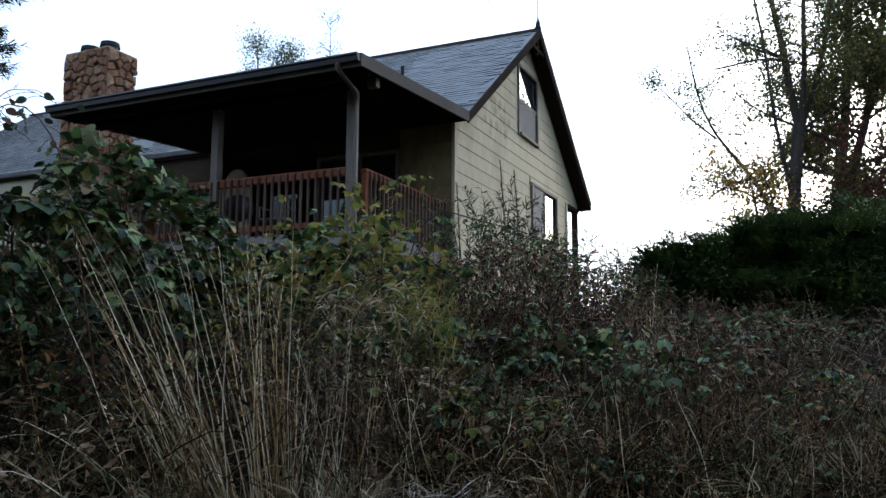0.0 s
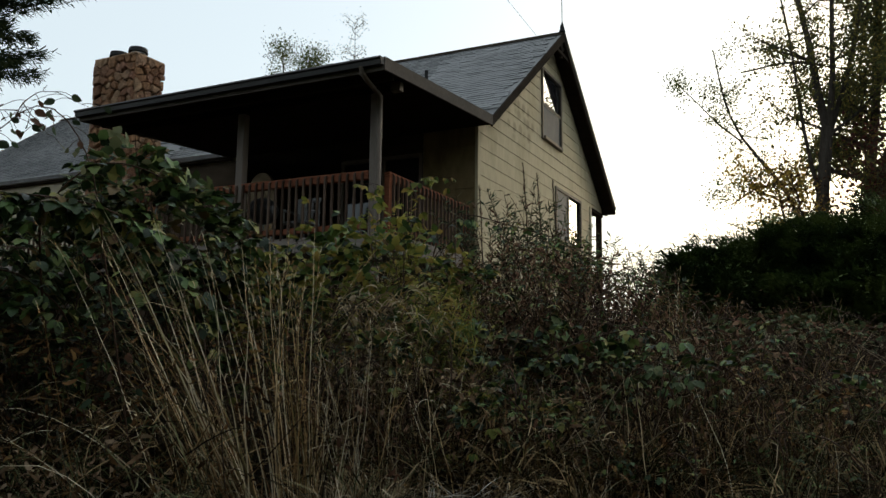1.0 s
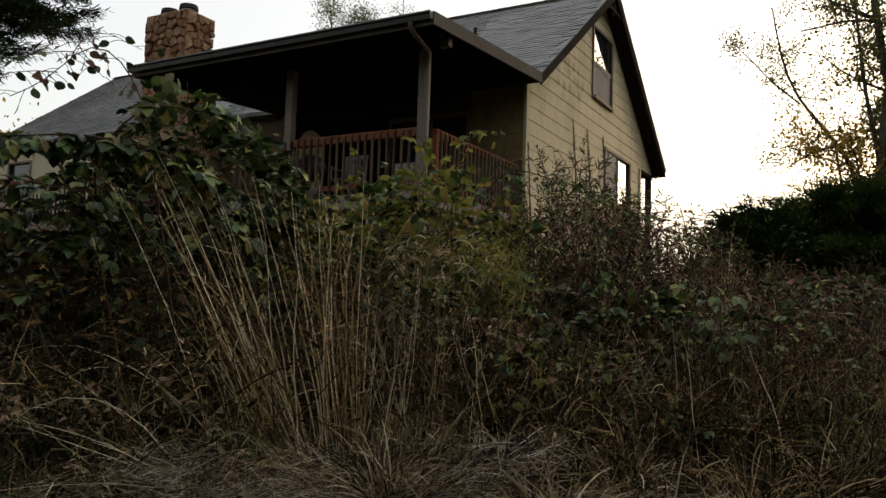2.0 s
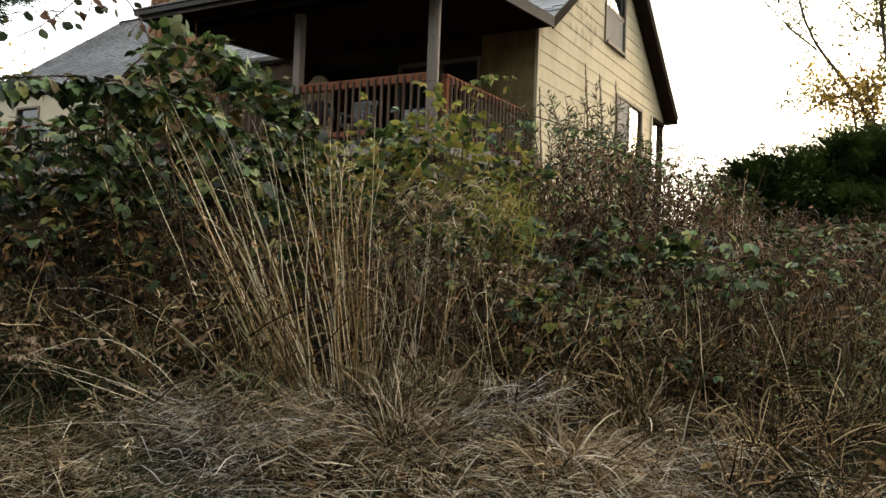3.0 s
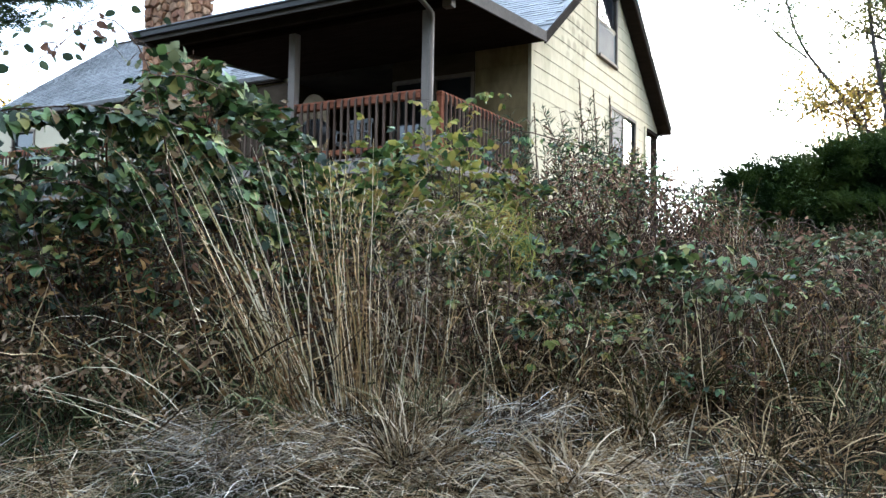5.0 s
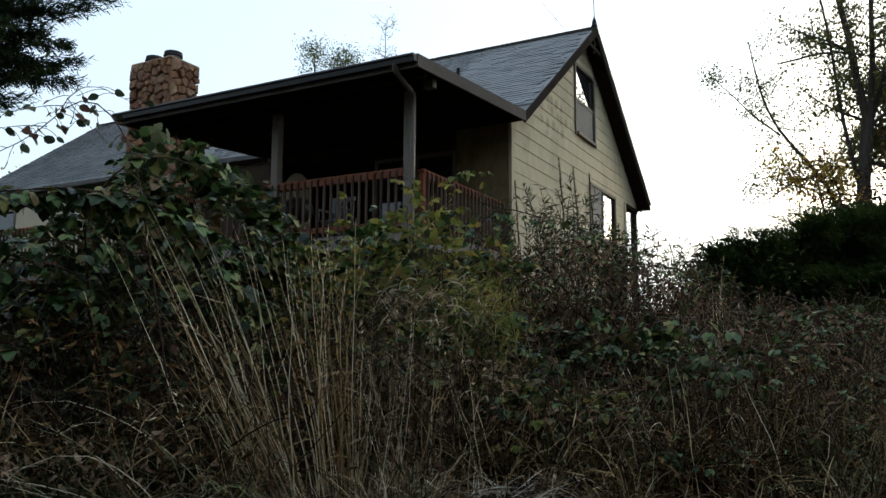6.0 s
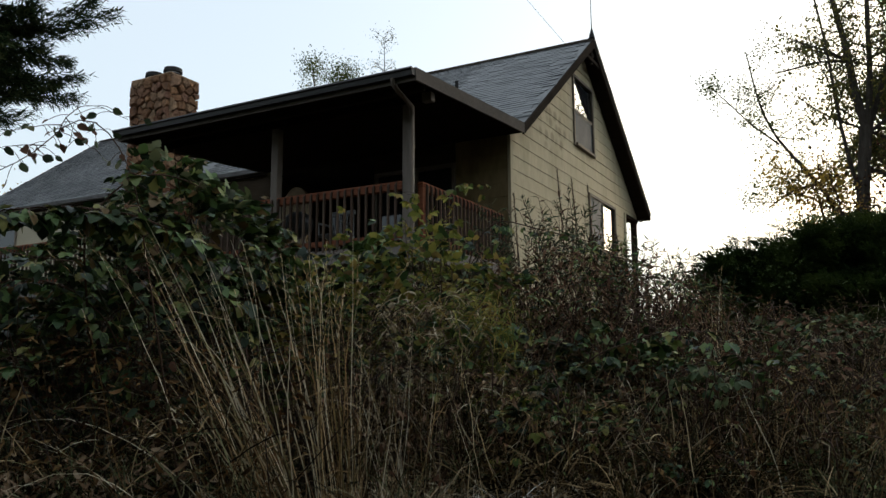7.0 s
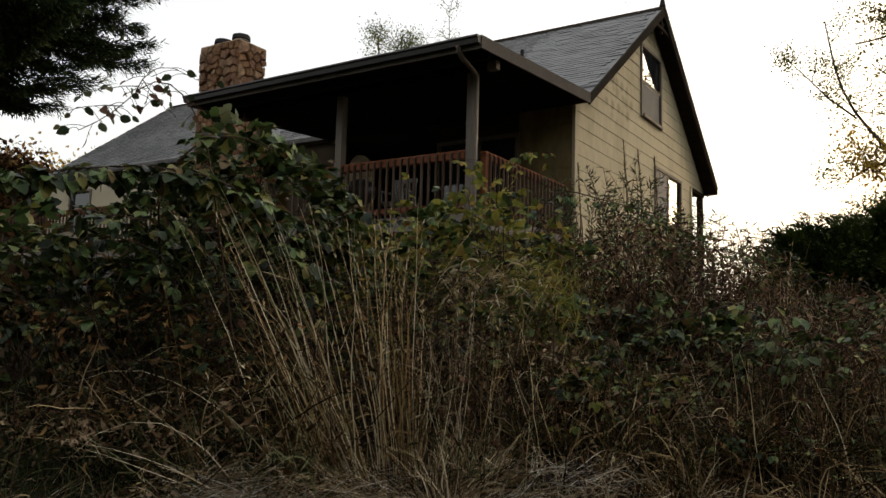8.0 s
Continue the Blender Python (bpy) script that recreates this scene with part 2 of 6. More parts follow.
LEAF_TAN = material("curled_tan_leaf", [(0.3, 0.2, 0.13), (0.45, 0.33, 0.22), (0.22, 0.14, 0.08)], 0.75, 6, 60, 0.1, by="island", thin=0.2, stain=0.4, spec=0.0)
DRY_LEAF = material("dry_curled_leaf", [(0.1, 0.065, 0.04), (0.5, 0.39, 0.24), (0.2, 0.135, 0.08), (0.62, 0.52, 0.36), (0.32, 0.22, 0.12)], 0.7, 6, 60, 0.1, by="island", thin=0.25, stain=0.4, spec=0.15)
# near-black strands at random put the shade of the gaps into the colour
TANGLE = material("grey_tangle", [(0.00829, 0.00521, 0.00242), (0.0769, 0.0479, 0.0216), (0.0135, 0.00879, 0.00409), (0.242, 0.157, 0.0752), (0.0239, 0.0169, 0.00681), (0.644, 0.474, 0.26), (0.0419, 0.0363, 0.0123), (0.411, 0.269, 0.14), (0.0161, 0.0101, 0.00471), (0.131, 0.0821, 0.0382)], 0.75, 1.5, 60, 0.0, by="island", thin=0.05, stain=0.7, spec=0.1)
SAGE = material("grey_green_blade", [(0.04, 0.055, 0.02), (0.18, 0.2, 0.085), (0.08, 0.095, 0.035), (0.32, 0.31, 0.16)], 0.6, 4, 60, 0.0, by="island", thin=0.2, stain=0.4, spec=0.3)
JUNIPER = material("juniper_spray", [(0.008, 0.016, 0.007), (0.03, 0.052, 0.015), (0.095, 0.13, 0.034), (0.15, 0.18, 0.05)], 0.6, 2.2, 30, 0.0, by="noise", thin=0.08, stain=0.5, spec=0.15)
FIR = material("fir_needle", [(0.016, 0.03, 0.014), (0.035, 0.055, 0.022), (0.06, 0.075, 0.03)], 0.8, 1.5, 60, 0.0, by="island", thin=0.12, stain=0.4, spec=0.0)

# ---- mesh helpers ----
rng = np.random.default_rng(7)


def mesh_from(name, verts, faces):
    """A mesh from arrays of vertices and of faces (all with the same count of corners, or a list of such arrays)."""
    verts = np.asarray(verts, dtype=np.float32).reshape(-1, 3)
    sets = faces if isinstance(faces, list) else [faces]
    sets = [np.asarray(f, dtype=np.int32) for f in sets if len(f)]
    me = bpy.data.meshes.new(name)
    me.vertices.add(len(verts))
    me.vertices.foreach_set("co", verts.ravel())
    loops = np.concatenate([f.ravel() for f in sets])
    sizes = np.concatenate([np.full(len(f), f.shape[1], dtype=np.int32) for f in sets])
    starts = np.concatenate([[0], np.cumsum(sizes)[:-1]]).astype(np.int32)
    me.loops.add(len(loops))
    me.loops.foreach_set("vertex_index", loops)
    me.polygons.add(len(sizes))
    me.polygons.foreach_set("loop_start", starts)
    me.update(calc_edges=True)
    me.validate()
    return me


def part(name, data, mat, parent=None, label=""):
    """One mesh object, under a thing or a part. data: a bmesh, a mesh, or (verts, faces)."""
    if isinstance(data, bmesh.types.BMesh):
        me = bpy.data.meshes.new(name)
        bmesh.ops.recalc_face_normals(data, faces=data.faces)
        data.to_mesh(me)
        data.free()
    elif isinstance(data, tuple):
        me = mesh_from(name, *data)
    else:
        me = data
    if mat and not me.materials:
        me.materials.append(mat)
    ob = new(name, me)
    if parent:
        ob.parent = parent
        ob.matrix_parent_inverse = parent.matrix_world.inverted() if parent.type == "EMPTY" else Matrix()
    if label:
        tagged(ob, label)
    return ob


def thing(name, label, category, at=(0, 0, 0), group="", kind=""):
    ob = new(name)
    ob.location = at
    bpy.context.view_layer.update()
    return tagged(ob, label, category, group, kind)


def add_box(bm, x0, x1, y0, y1, z0, z1, bevel=0.0):
    vs = [bm.verts.new((x, y, z)) for x in (x0, x1) for y in (y0, y1) for z in (z0, z1)]
    fs = [(0, 1, 3, 2), (4, 6, 7, 5), (0, 4, 5, 1), (2, 3, 7, 6), (0, 2, 6, 4), (1, 5, 7, 3)]
    made = [bm.faces.new([vs[i] for i in f]) for f in fs]
    if bevel:
        bmesh.ops.bevel(bm, geom=list({e for f in made for e in f.edges}), offset=bevel, segments=1, affect="EDGES")


def box(x0, x1, y0, y1, z0, z1, bevel=0.006):
    bm = bmesh.new()
    add_box(bm, x0, x1, y0, y1, z0, z1, bevel)
    return bm


def add_prism(bm, outline, axis, a, b):
    """Outline of (u, v) pairs pushed from a to b along the axis. x: (y, z); y: (x, z); z: (x, y)."""
    def p(u, v, d):
        return {"x": (d, u, v), "y": (u, d, v), "z": (u, v, d)}[axis]
    lo = [bm.verts.new(p(u, v, a)) for u, v in outline]
    hi = [bm.verts.new(p(u, v, b)) for u, v in outline]
    k = len(outline)
    bm.faces.new(lo)
    bm.faces.new(hi[::-1])
    for i in range(k):
        bm.faces.new((lo[i], hi[i], hi[(i + 1) % k], lo[(i + 1) % k]))


def prism(outline, axis, a, b):
    bm = bmesh.new()
    add_prism(bm, outline, axis, a, b)
    bmesh.ops.recalc_face_normals(bm, faces=bm.faces)
    return bm


def tubes(paths, sides=5):
    """Verts and faces of many tubes. Each path: (points, radii)."""
    V, F, base = [], [], 0
    for pts, rad in paths:
        pts = np.asarray(pts, float)
        rad = np.broadcast_to(np.asarray(rad, float), (len(pts),))
        d = np.gradient(pts, axis=0)
        d /= np.linalg.norm(d, axis=1, keepdims=True) + 1e-9
        ref = np.array([0.31, 0.17, 0.93]) if abs(d[0] @ np.array([0.31, 0.17, 0.93])) < 0.9 else np.array([1.0, 0.1, 0])
        a = np.cross(d, ref)
        a /= np.linalg.norm(a, axis=1, keepdims=True) + 1e-9
        b = np.cross(d, a)
        th = np.arange(sides) * 2 * np.pi / sides
        ring = pts[:, None] + rad[:, None, None] * (np.cos(th)[None, :, None] * a[:, None] + np.sin(th)[None, :, None] * b[:, None])
        V.append(ring.reshape(-1, 3))
        m = len(pts)
        i, j = np.meshgrid(np.arange(m - 1), np.arange(sides), indexing="ij")
        q = np.stack([i * sides + j, i * sides + (j + 1) % sides, (i + 1) * sides + (j + 1) % sides, (i + 1) * sides + j], -1)
        F.append(q.reshape(-1, 4) + base)
        base += m * sides
    return np.concatenate(V), np.concatenate(F)


def frames_of(forward, up):
    """Rotations whose y runs along forward and z about up. Arrays n x 3 to n x 3 x 3 (columns x, y, z)."""
    f = forward / (np.linalg.norm(forward, axis=1, keepdims=True) + 1e-9)
    x = np.cross(f, up)
    x /= np.linalg.norm(x, axis=1, keepdims=True) + 1e-9
    z = np.cross(x, f)
    return np.stack([x, f, z], -1)


def scatter(template, places, turns, sizes):
    """Copies of a small template (verts, faces) joined in one pair of arrays."""
    tv, tf = template
    tv, tf = np.asarray(tv, float), np.asarray(tf)
    n, k = len(places), len(tv)
    v = np.einsum("nij,kj->nki", turns, tv) * np.asarray(sizes)[:, None, None] + np.asarray(places)[:, None]
    f = tf[None] + (np.arange(n) * k)[:, None, None]
    return v.reshape(-1, 3), f.reshape(-1, tf.shape[1])


def unit(n):
    v = rng.normal(size=(n, 3))
    return v / np.linalg.norm(v, axis=1, keepdims=True)


# leaf shapes: along +y, folded a little on the midrib, unit length
OVAL = (np.array([(0, 0, 0), (0, 0.5, -0.03), (0, 1, -0.12), (-0.27, 0.2, 0.05), (-0.34, 0.5, 0.06), (-0.2, 0.8, -0.02), (0.27, 0.2, 0.05), (0.34, 0.5, 0.06), (0.2, 0.8, -0.02)]),
        np.array([(0, 1, 4, 3), (1, 2, 5, 4), (0, 6, 7, 1), (1, 7, 8, 2)]))
LANCE = (np.array([(0, 0, 0), (0, 0.5, -0.04), (0, 1, -0.2), (-0.15, 0.3, 0.03), (-0.13, 0.65, 0.0), (0.15, 0.3, 0.03), (0.13, 0.65, 0.0)]), np.array([(0, 1, 3), (1, 4, 3), (1, 2, 4), (0, 5, 1), (1, 5, 6), (1, 6, 2)]))
NARROW = (np.array([(0, 0, 0), (0, 0.5, -0.02), (0, 1, -0.15), (-0.08, 0.4, 0.03), (0.08, 0.4, 0.03)]), np.array([(0, 1, 3), (1, 2, 3), (0, 4, 1), (1, 4, 2)]))
_mid = [(0, 0, 0), (0, 0.4, -0.02), (0, 0.7, -0.06), (0, 1, -0.16)]
_rim = [(0.2, 0.07, 0.03), (0.37, 0.3, 0.08), (0.29, 0.38, 0.05), (0.38, 0.55, 0.05), (0.27, 0.64, 0.01), (0.2, 0.82, -0.06)]
_fan = [(0, 4, 5), (0, 5, 1), (1, 5, 6), (1, 6, 7), (1, 7, 2), (2, 7, 8), (2, 8, 9), (2, 9, 3)]
TOOTHED = (np.array(_mid + _rim + [(-x, y, z) for x, y, z in _rim]), np.array(_fan + [tuple(i + 6 if i > 3 else i for i in f[::-1]) for f in _fan]))
CURL = (np.array([(0, 0, 0), (0.12, 0.3, 0.06), (-0.12, 0.3, 0.06), (0.14, 0.6, -0.1), (-0.1, 0.62, -0.06), (0.03, 0.75, -0.42), (-0.05, 0.72, -0.4)]), np.array([(0, 1, 2), (1, 3, 2), (2, 3, 4), (3, 5, 4), (4, 5, 6)]))
SMALL = (np.array([(0, 0, 0), (-0.3, 0.45, 0.06), (0, 1, -0.08), (0.3, 0.45, 0.06)]), np.array([(0, 2, 1), (0, 3, 2)]))


def blades(roots, heading, length, width, lift, droop, steps=5):
    """Ribbons of grass. heading: n x 2 unit; lift: start angle over the ground; droop: how far that angle falls on the way."""
    n = len(roots)
    s = np.linspace(0, 1, steps)
    ang = lift[:, None] - droop[:, None] * s[None] ** 1.3
    dl = length[:, None] / (steps - 1)
    horiz = np.concatenate([np.zeros((n, 1)), np.cumsum(np.cos(ang[:, :-1]) * dl, 1)], 1)
    vert = np.concatenate([np.zeros((n, 1)), np.cumsum(np.sin(ang[:, :-1]) * dl, 1)], 1)
    mid = np.empty((n, steps, 3))
    mid[..., :2] = roots[:, None, :2] + heading[:, None] * horiz[..., None]
    mid[..., 2] = roots[:, None, 2] + vert
    turn = rng.uniform(0, np.pi, n)
    side = np.stack([-heading[:, 1] * np.cos(turn), heading[:, 0] * np.cos(turn), np.sin(turn) * 0.6], -1)
    w = width[:, None] * np.interp(s, [0, 0.5, 1], [0.8, 1, 0.12])[None]
    a = mid + side[:, None] * w[..., None] / 2
    b = mid - side[:, None] * w[..., None] / 2
    V = np.stack([a, b], 2).reshape(n, steps * 2, 3)
    i = np.arange(steps - 1)
    q = np.stack([2 * i, 2 * i + 1, 2 * i + 3, 2 * i + 2], -1)
    F = q[None] + (np.arange(n) * steps * 2)[:, None, None]
    return V.reshape(-1, 3), F.reshape(-1, 4)


def strands(roots, way, length, width, kink, sag, steps=7, late=1.0):
    """Ribbons that wander: each turns a little at every step and sags, more so towards the tip. Also gives their middle lines."""
    n = len(roots)
    d = way / (np.linalg.norm(way, axis=1, keepdims=True) + 1e-9)
    p, pts = np.array(roots, float), [np.array(roots, float)]
    for i in range(steps - 1):
        p = p + d * (length / (steps - 1))[:, None]
        pts.append(p)
        d = d + rng.normal(0, 1, (n, 3)) * np.broadcast_to(kink, (n,))[:, None]
        d[:, 2] -= np.broadcast_to(sag, (n,)) * ((i + 1) / steps) ** late
        d /= np.linalg.norm(d, axis=1, keepdims=True) + 1e-9
    mid = np.stack(pts, 1)
    tang = np.gradient(mid, axis=1)
    side = np.cross(tang, unit(n)[:, None])
    side /= np.linalg.norm(side, axis=2, keepdims=True) + 1e-9
    w = width[:, None] * np.interp(np.linspace(0, 1, steps), [0, 0.5, 1], [0.9, 1, 0.25])[None]
    V = np.stack([mid + side * w[..., None] / 2, mid - side * w[..., None] / 2], 2).reshape(n, steps * 2, 3)
    i = np.arange(steps - 1)
    q = np.stack([2 * i, 2 * i + 1, 2 * i + 3, 2 * i + 2], -1)
    F = q[None] + (np.arange(n) * steps * 2)[:, None, None]
    return V.reshape(-1, 3), F.reshape(-1, 4), mid


def arc(a, b, rise, steps=9, sway=0.0):
    """A bowed line from a to b."""
    a, b = np.asarray(a, float), np.asarray(b, float)
    s = np.linspace(0, 1, steps)[:, None]
    p = a + (b - a) * s
    p[:, 2:] += rise * 4 * s * (1 - s)
    if sway:
        w = rng.normal(size=3) * sway
        p += np.sin(s * np.pi * rng.uniform(1, 2.5)) * w
    return p


# ---- ground ----
UP_BANK = np.array([-0.5015, 0.8652])     # from the lane up the bank
ALONG = np.array([0.8652, 0.5015])        # along the bank


def plan(s, l):
    s, l = np.asarray(s, float), np.asarray(l, float)
    return s[..., None] * UP_BANK + l[..., None] * ALONG


def height(x, y):
    x, y = np.asarray(x, float), np.asarray(y, float)
    s = x * UP_BANK[0] + y * UP_BANK[1]
    l = x * ALONG[0] + y * ALONG[1]
    z = np.interp(s, [-60, 2.2, 2.8, 3.3, 3.8, 4.3, 5, 6, 7, 8, 9, 12, 16, 400], [0, 0, 0.2, 0.42, 0.62, 0.78, 0.98, 1.32, 1.7, 2.0, 2.15, 2.35, 2.5, 2.6])
    z = z - 0.22 * np.clip((l - 1.6) / 1.6, 0, 1) * np.clip((s - 4) / 2, 0, 1) * np.clip((12 - s) / 4, 0, 1)
    near = np.clip((14 - np.abs(s)) / 6, 0, 1)
    return z + near * (0.05 * np.sin(1.9 * x + 0.7 * y) * np.sin(2.3 * y - 0.4 * x) + 0.03 * np.sin(5.1 * x + 1.0) * np.sin(4.3 * y))


g = np.linspace(-1, 1, 181)
g = 600 * np.sign(g) * (0.03 * np.abs(g) + 0.97 * np.abs(g) ** 4)
gx, gy = np.meshgrid(g, g, indexing="ij")
gx, gy = gx - 2, gy + 5
gi, gj = np.meshgrid(np.arange(180), np.arange(180), indexing="ij")
gf = np.stack([gi * 181 + gj, (gi + 1) * 181 + gj, (gi + 1) * 181 + gj + 1, gi * 181 + gj + 1], -1).reshape(-1, 4)
ground = part("ground", (np.stack([gx, gy, height(gx, gy)], -1), gf), SOIL)
tagged(ground, "dark earth bank rising to a level lot", "ground", kind="structure")
for p_ in ground.data.polygons:
    p_.use_smooth = True

# far side of the lane, behind the eye: unseen dark screen added against skylight
hl, hz = np.meshgrid(np.linspace(-40, 40, 81), np.linspace(0, 1, 13), indexing="ij")
top = 14.5 + 1.3 * np.sin(hl * 0.7) + 0.8 * np.sin(hl * 1.9 + 1)
hs = -9.0 - 1.5 * hz ** 2 + 0.5 * np.sin(hl * 1.3 + hz * 5) + 0.0006 * hl ** 2 * 10 * 0.5
hp = plan(hs, hl)
hi_, hj_ = np.meshgrid(np.arange(80), np.arange(12), indexing="ij")
hf = np.stack([hi_ * 13 + hj_, (hi_ + 1) * 13 + hj_, (hi_ + 1) * 13 + hj_ + 1, hi_ * 13 + hj_ + 1], -1).reshape(-1, 4)
SKY_BLOCK = material("sky_block", [(0.02, 0.035, 0.015), (0.045, 0.06, 0.025)], 0.9, 1.5, 9, 1.0, depth=0.2, stain=0.5, spec=0.0)
tagged(part("backdrop", (np.stack([hp[..., 0], hp[..., 1], hz * top - 0.1], -1), hf), SKY_BLOCK), "unseen dark screen along the far side of the lane, added to block skylight", "trees", kind="structure")

# ---- house ----
WALL_X, ROOF_X, LEFT_X = -5.94, -5.58, -22.7
WALL_Y, BACK_Y = 13.45, 20.85
EAVE_Y, REAR_Y, RIDGE_Y = 13.35, 22.14, 17.66
EAVE_Z, RIDGE_Z = 6.18, 9.44
SLOPE = (RIDGE_Z - EAVE_Z) / (RIDGE_Y - EAVE_Y)
LAP = 0.27
DECK_Z, RAIL_Z = 3.56, 4.53

house = thing("house", "tan lap-sided gabled house with grey shingle roof and porch", "house", (-12, 17, 2.4))


def roof_z(y):
    return RIDGE_Z - SLOPE * abs(y - RIDGE_Y)


def clad(wall, spans, holes, z0, z1, name, fixed, axis, out, finish):
    """Lapped boards, one object each. spans(z): the ends of the wall at that height. axis 'x': the wall lies in a plane of x."""
    line = z0
    while line < z1 - 0.02:
        top = min(line + LAP, z1)
        cuts = sorted({line, top, *[z for z in [5.86] + [z for h in holes for z in (h[2], h[3])] if line + 0.01 < z < top - 0.01]})
        for a, b in zip(cuts, cuts[1:]):
            mid = (a + b) / 2
            (l0, r0), (l1, r1) = spans(a + 0.001), spans(b - 0.001)
            if min(r0 - l0, r1 - l1) < -0.05:
                continue
            gaps = sorted((h[0], h[1]) for h in holes if h[2] < mid < h[3])
            edges = [(l0, l1)] + [(e, e) for gp in gaps for e in gp] + [(r0, max(r1, l1 + 0.001))]
            for (pa, pb), (qa, qb) in zip(edges[::2], edges[1::2]):
                if qa - pa < 0.02:
                    continue
                bm = bmesh.new()
                ta, tb = 0.016 - 0.011 * (a - line) / LAP, 0.016 - 0.011 * (b - line) / LAP
                if axis == "x":
                    ring = [(fixed, pa, a), (fixed, qa, a), (fixed, qb, b), (fixed, pb, b)]
                    face = [(fixed + out * ta, pa, a), (fixed + out * ta, qa, a), (fixed + out * tb, qb, b), (fixed + out * tb, pb, b)]
                else:
                    ring = [(pa, fixed, a), (qa, fixed, a), (qb, fixed, b), (pb, fixed, b)]
                    face = [(pa, fixed + out * ta, a), (qa, fixed + out * ta, a), (qb, fixed + out * tb, b), (pb, fixed + out * tb, b)]
                lo, hi = [bm.verts.new(v) for v in ring], [bm.verts.new(v) for v in face]
                bm.faces.new(lo)
                bm.faces.new(hi)
                for i in range(4):
                    bm.faces.new((lo[i], lo[(i + 1) % 4], hi[(i + 1) % 4], hi[i]))
                part(name, bm, finish, wall)
        line = top


def gable_span(z, y0=WALL_Y, y1=BACK_Y):
    if z > 5.86:     # over the open rear porch the wall runs on to the eave
        y1 = 22.05
    half = max(0.0, (RIDGE_Z - 0.16 - z) / SLOPE)
    return max(y0, RIDGE_Y - half), min(y1, RIDGE_Y + half)


UPPER_WIN = (17.08, 18.37, 6.82, 8.38)
LOWER_WIN = (18.0, 19.9, 4.6, 5.76)
holes_gable = [UPPER_WIN, LOWER_WIN]


def band_wall(spans, holes, z0, z1, axis, a, b):
    bm = bmesh.new()
    cuts = sorted({z0, z1, *[z for h in holes for z in (h[2], h[3])], *([5.86, 6.15, 6.27] if z1 > 6.5 else [])})
    for lo, hi in zip(cuts, cuts[1:]):
        (l0, r0), (l1, r1) = spans(lo + 0.001), spans(hi - 0.001)
        gaps = sorted((h[0], h[1]) for h in holes if h[2] < (lo + hi) / 2 < h[3])
        edges = [(l0, l1)] + [(e, e) for gp in gaps for e in gp] + [(r0, r1)]
        for (pa, pb), (qa, qb) in zip(edges[::2], edges[1::2]):
            add_prism(bm, [(pa, lo), (qa, lo), (max(qb, pb + 0.001), hi), (pb, hi)], axis, a, b)
    return bm


gable = part("gable_wall", band_wall(gable_span, holes_gable, 2.3, 9.34, "x", WALL_X - 0.14, WALL_X), SIDING, house)
clad(gable, gable_span, holes_gable, 5.96 - 13 * LAP, 9.36, "siding_board", WALL_X, "x", 1, SIDING)
part("corner_trim", box(WALL_X - 0.02, WALL_X + 0.045, WALL_Y - 0.045, WALL_Y + 0.06, 2.45, 6.12, 0.004), SIDING, house)
part("corner_trim", box(WALL_X - 0.02, WALL_X + 0.045, BACK_Y - 0.06, BACK_Y + 0.045, 2.45, 5.85, 0.004), SIDING, house)

DOOR = (-8.9, -7.06, DECK_Z, 5.65)
LEFT_WINDOW = (-21.3, -20.4, 4.4, 5.6)
ALCOVE = (-11.55, -8.92, DECK_Z, 6.13)
front_holes = [DOOR, LEFT_WINDOW, ALCOVE]
front = part("front_wall", band_wall(lambda z: (-22.4, WALL_X - 0.14), front_holes, 2.3, 6.14, "y", WALL_Y, WALL_Y + 0.14), SIDING, house)
clad(front, lambda z: (-7.05, WALL_X - 0.02), [], 5.96 - 9 * LAP, 6.12, "siding_board", WALL_Y, "y", -1, SHADED_SIDING)
part("cream_panel", band_wall(lambda z: (-22.4, -14.0), [LEFT_WINDOW], 3.4, 5.95, "y", WALL_Y - 0.025, WALL_Y - 0.003), CREAM, front, "cream painted smooth panel")
# dark sheets and recess walls: under-deck and porch shade put into the colour
part("foundation", box(-22.4, -6.2, WALL_Y - 0.03, WALL_Y - 0.003, 2.3, 3.395, 0), DARKWALL, front)
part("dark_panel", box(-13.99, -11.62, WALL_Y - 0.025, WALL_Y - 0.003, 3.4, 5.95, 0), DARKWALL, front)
part("alcove_back", box(-11.7, -8.85, 16.2, 16.3, 3.53, 5.99, 0), DARKWALL, house, "recessed porch wall coloured dark for shade")
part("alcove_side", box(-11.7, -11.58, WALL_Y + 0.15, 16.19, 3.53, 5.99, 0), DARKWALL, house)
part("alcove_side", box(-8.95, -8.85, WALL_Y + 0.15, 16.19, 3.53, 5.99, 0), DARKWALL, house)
part("door_panel", box(-8.91, -7.06, WALL_Y - 0.022, WALL_Y - 0.003, 5.651, 6.12, 0), DARKWALL, house)
part("left_wall", band_wall(gable_span, [], 2.3, 9.34, "x", -22.4, -22.26), SIDING, house)
part("rear_wall", box(-22.25, WALL_X - 0.14, BACK_Y - 0.14, BACK_Y, 2.3, 6.1, 0), SIDING, house)
part("room_floor", box(-22.2, WALL_X - 0.15, WALL_Y + 0.15, BACK_Y - 0.15, 3.4, 3.52, 0), DARKROOM, house)
part("upper_floor", box(-22.2, WALL_X - 0.15, WALL_Y + 0.15, 22.0, 6.0, 6.1, 0), DARKROOM, house)
part("room_wall", box(-9.6, -9.5, WALL_Y + 1.6, BACK_Y - 1.6, 6.11, 7.7, 0), DARKROOM, house)


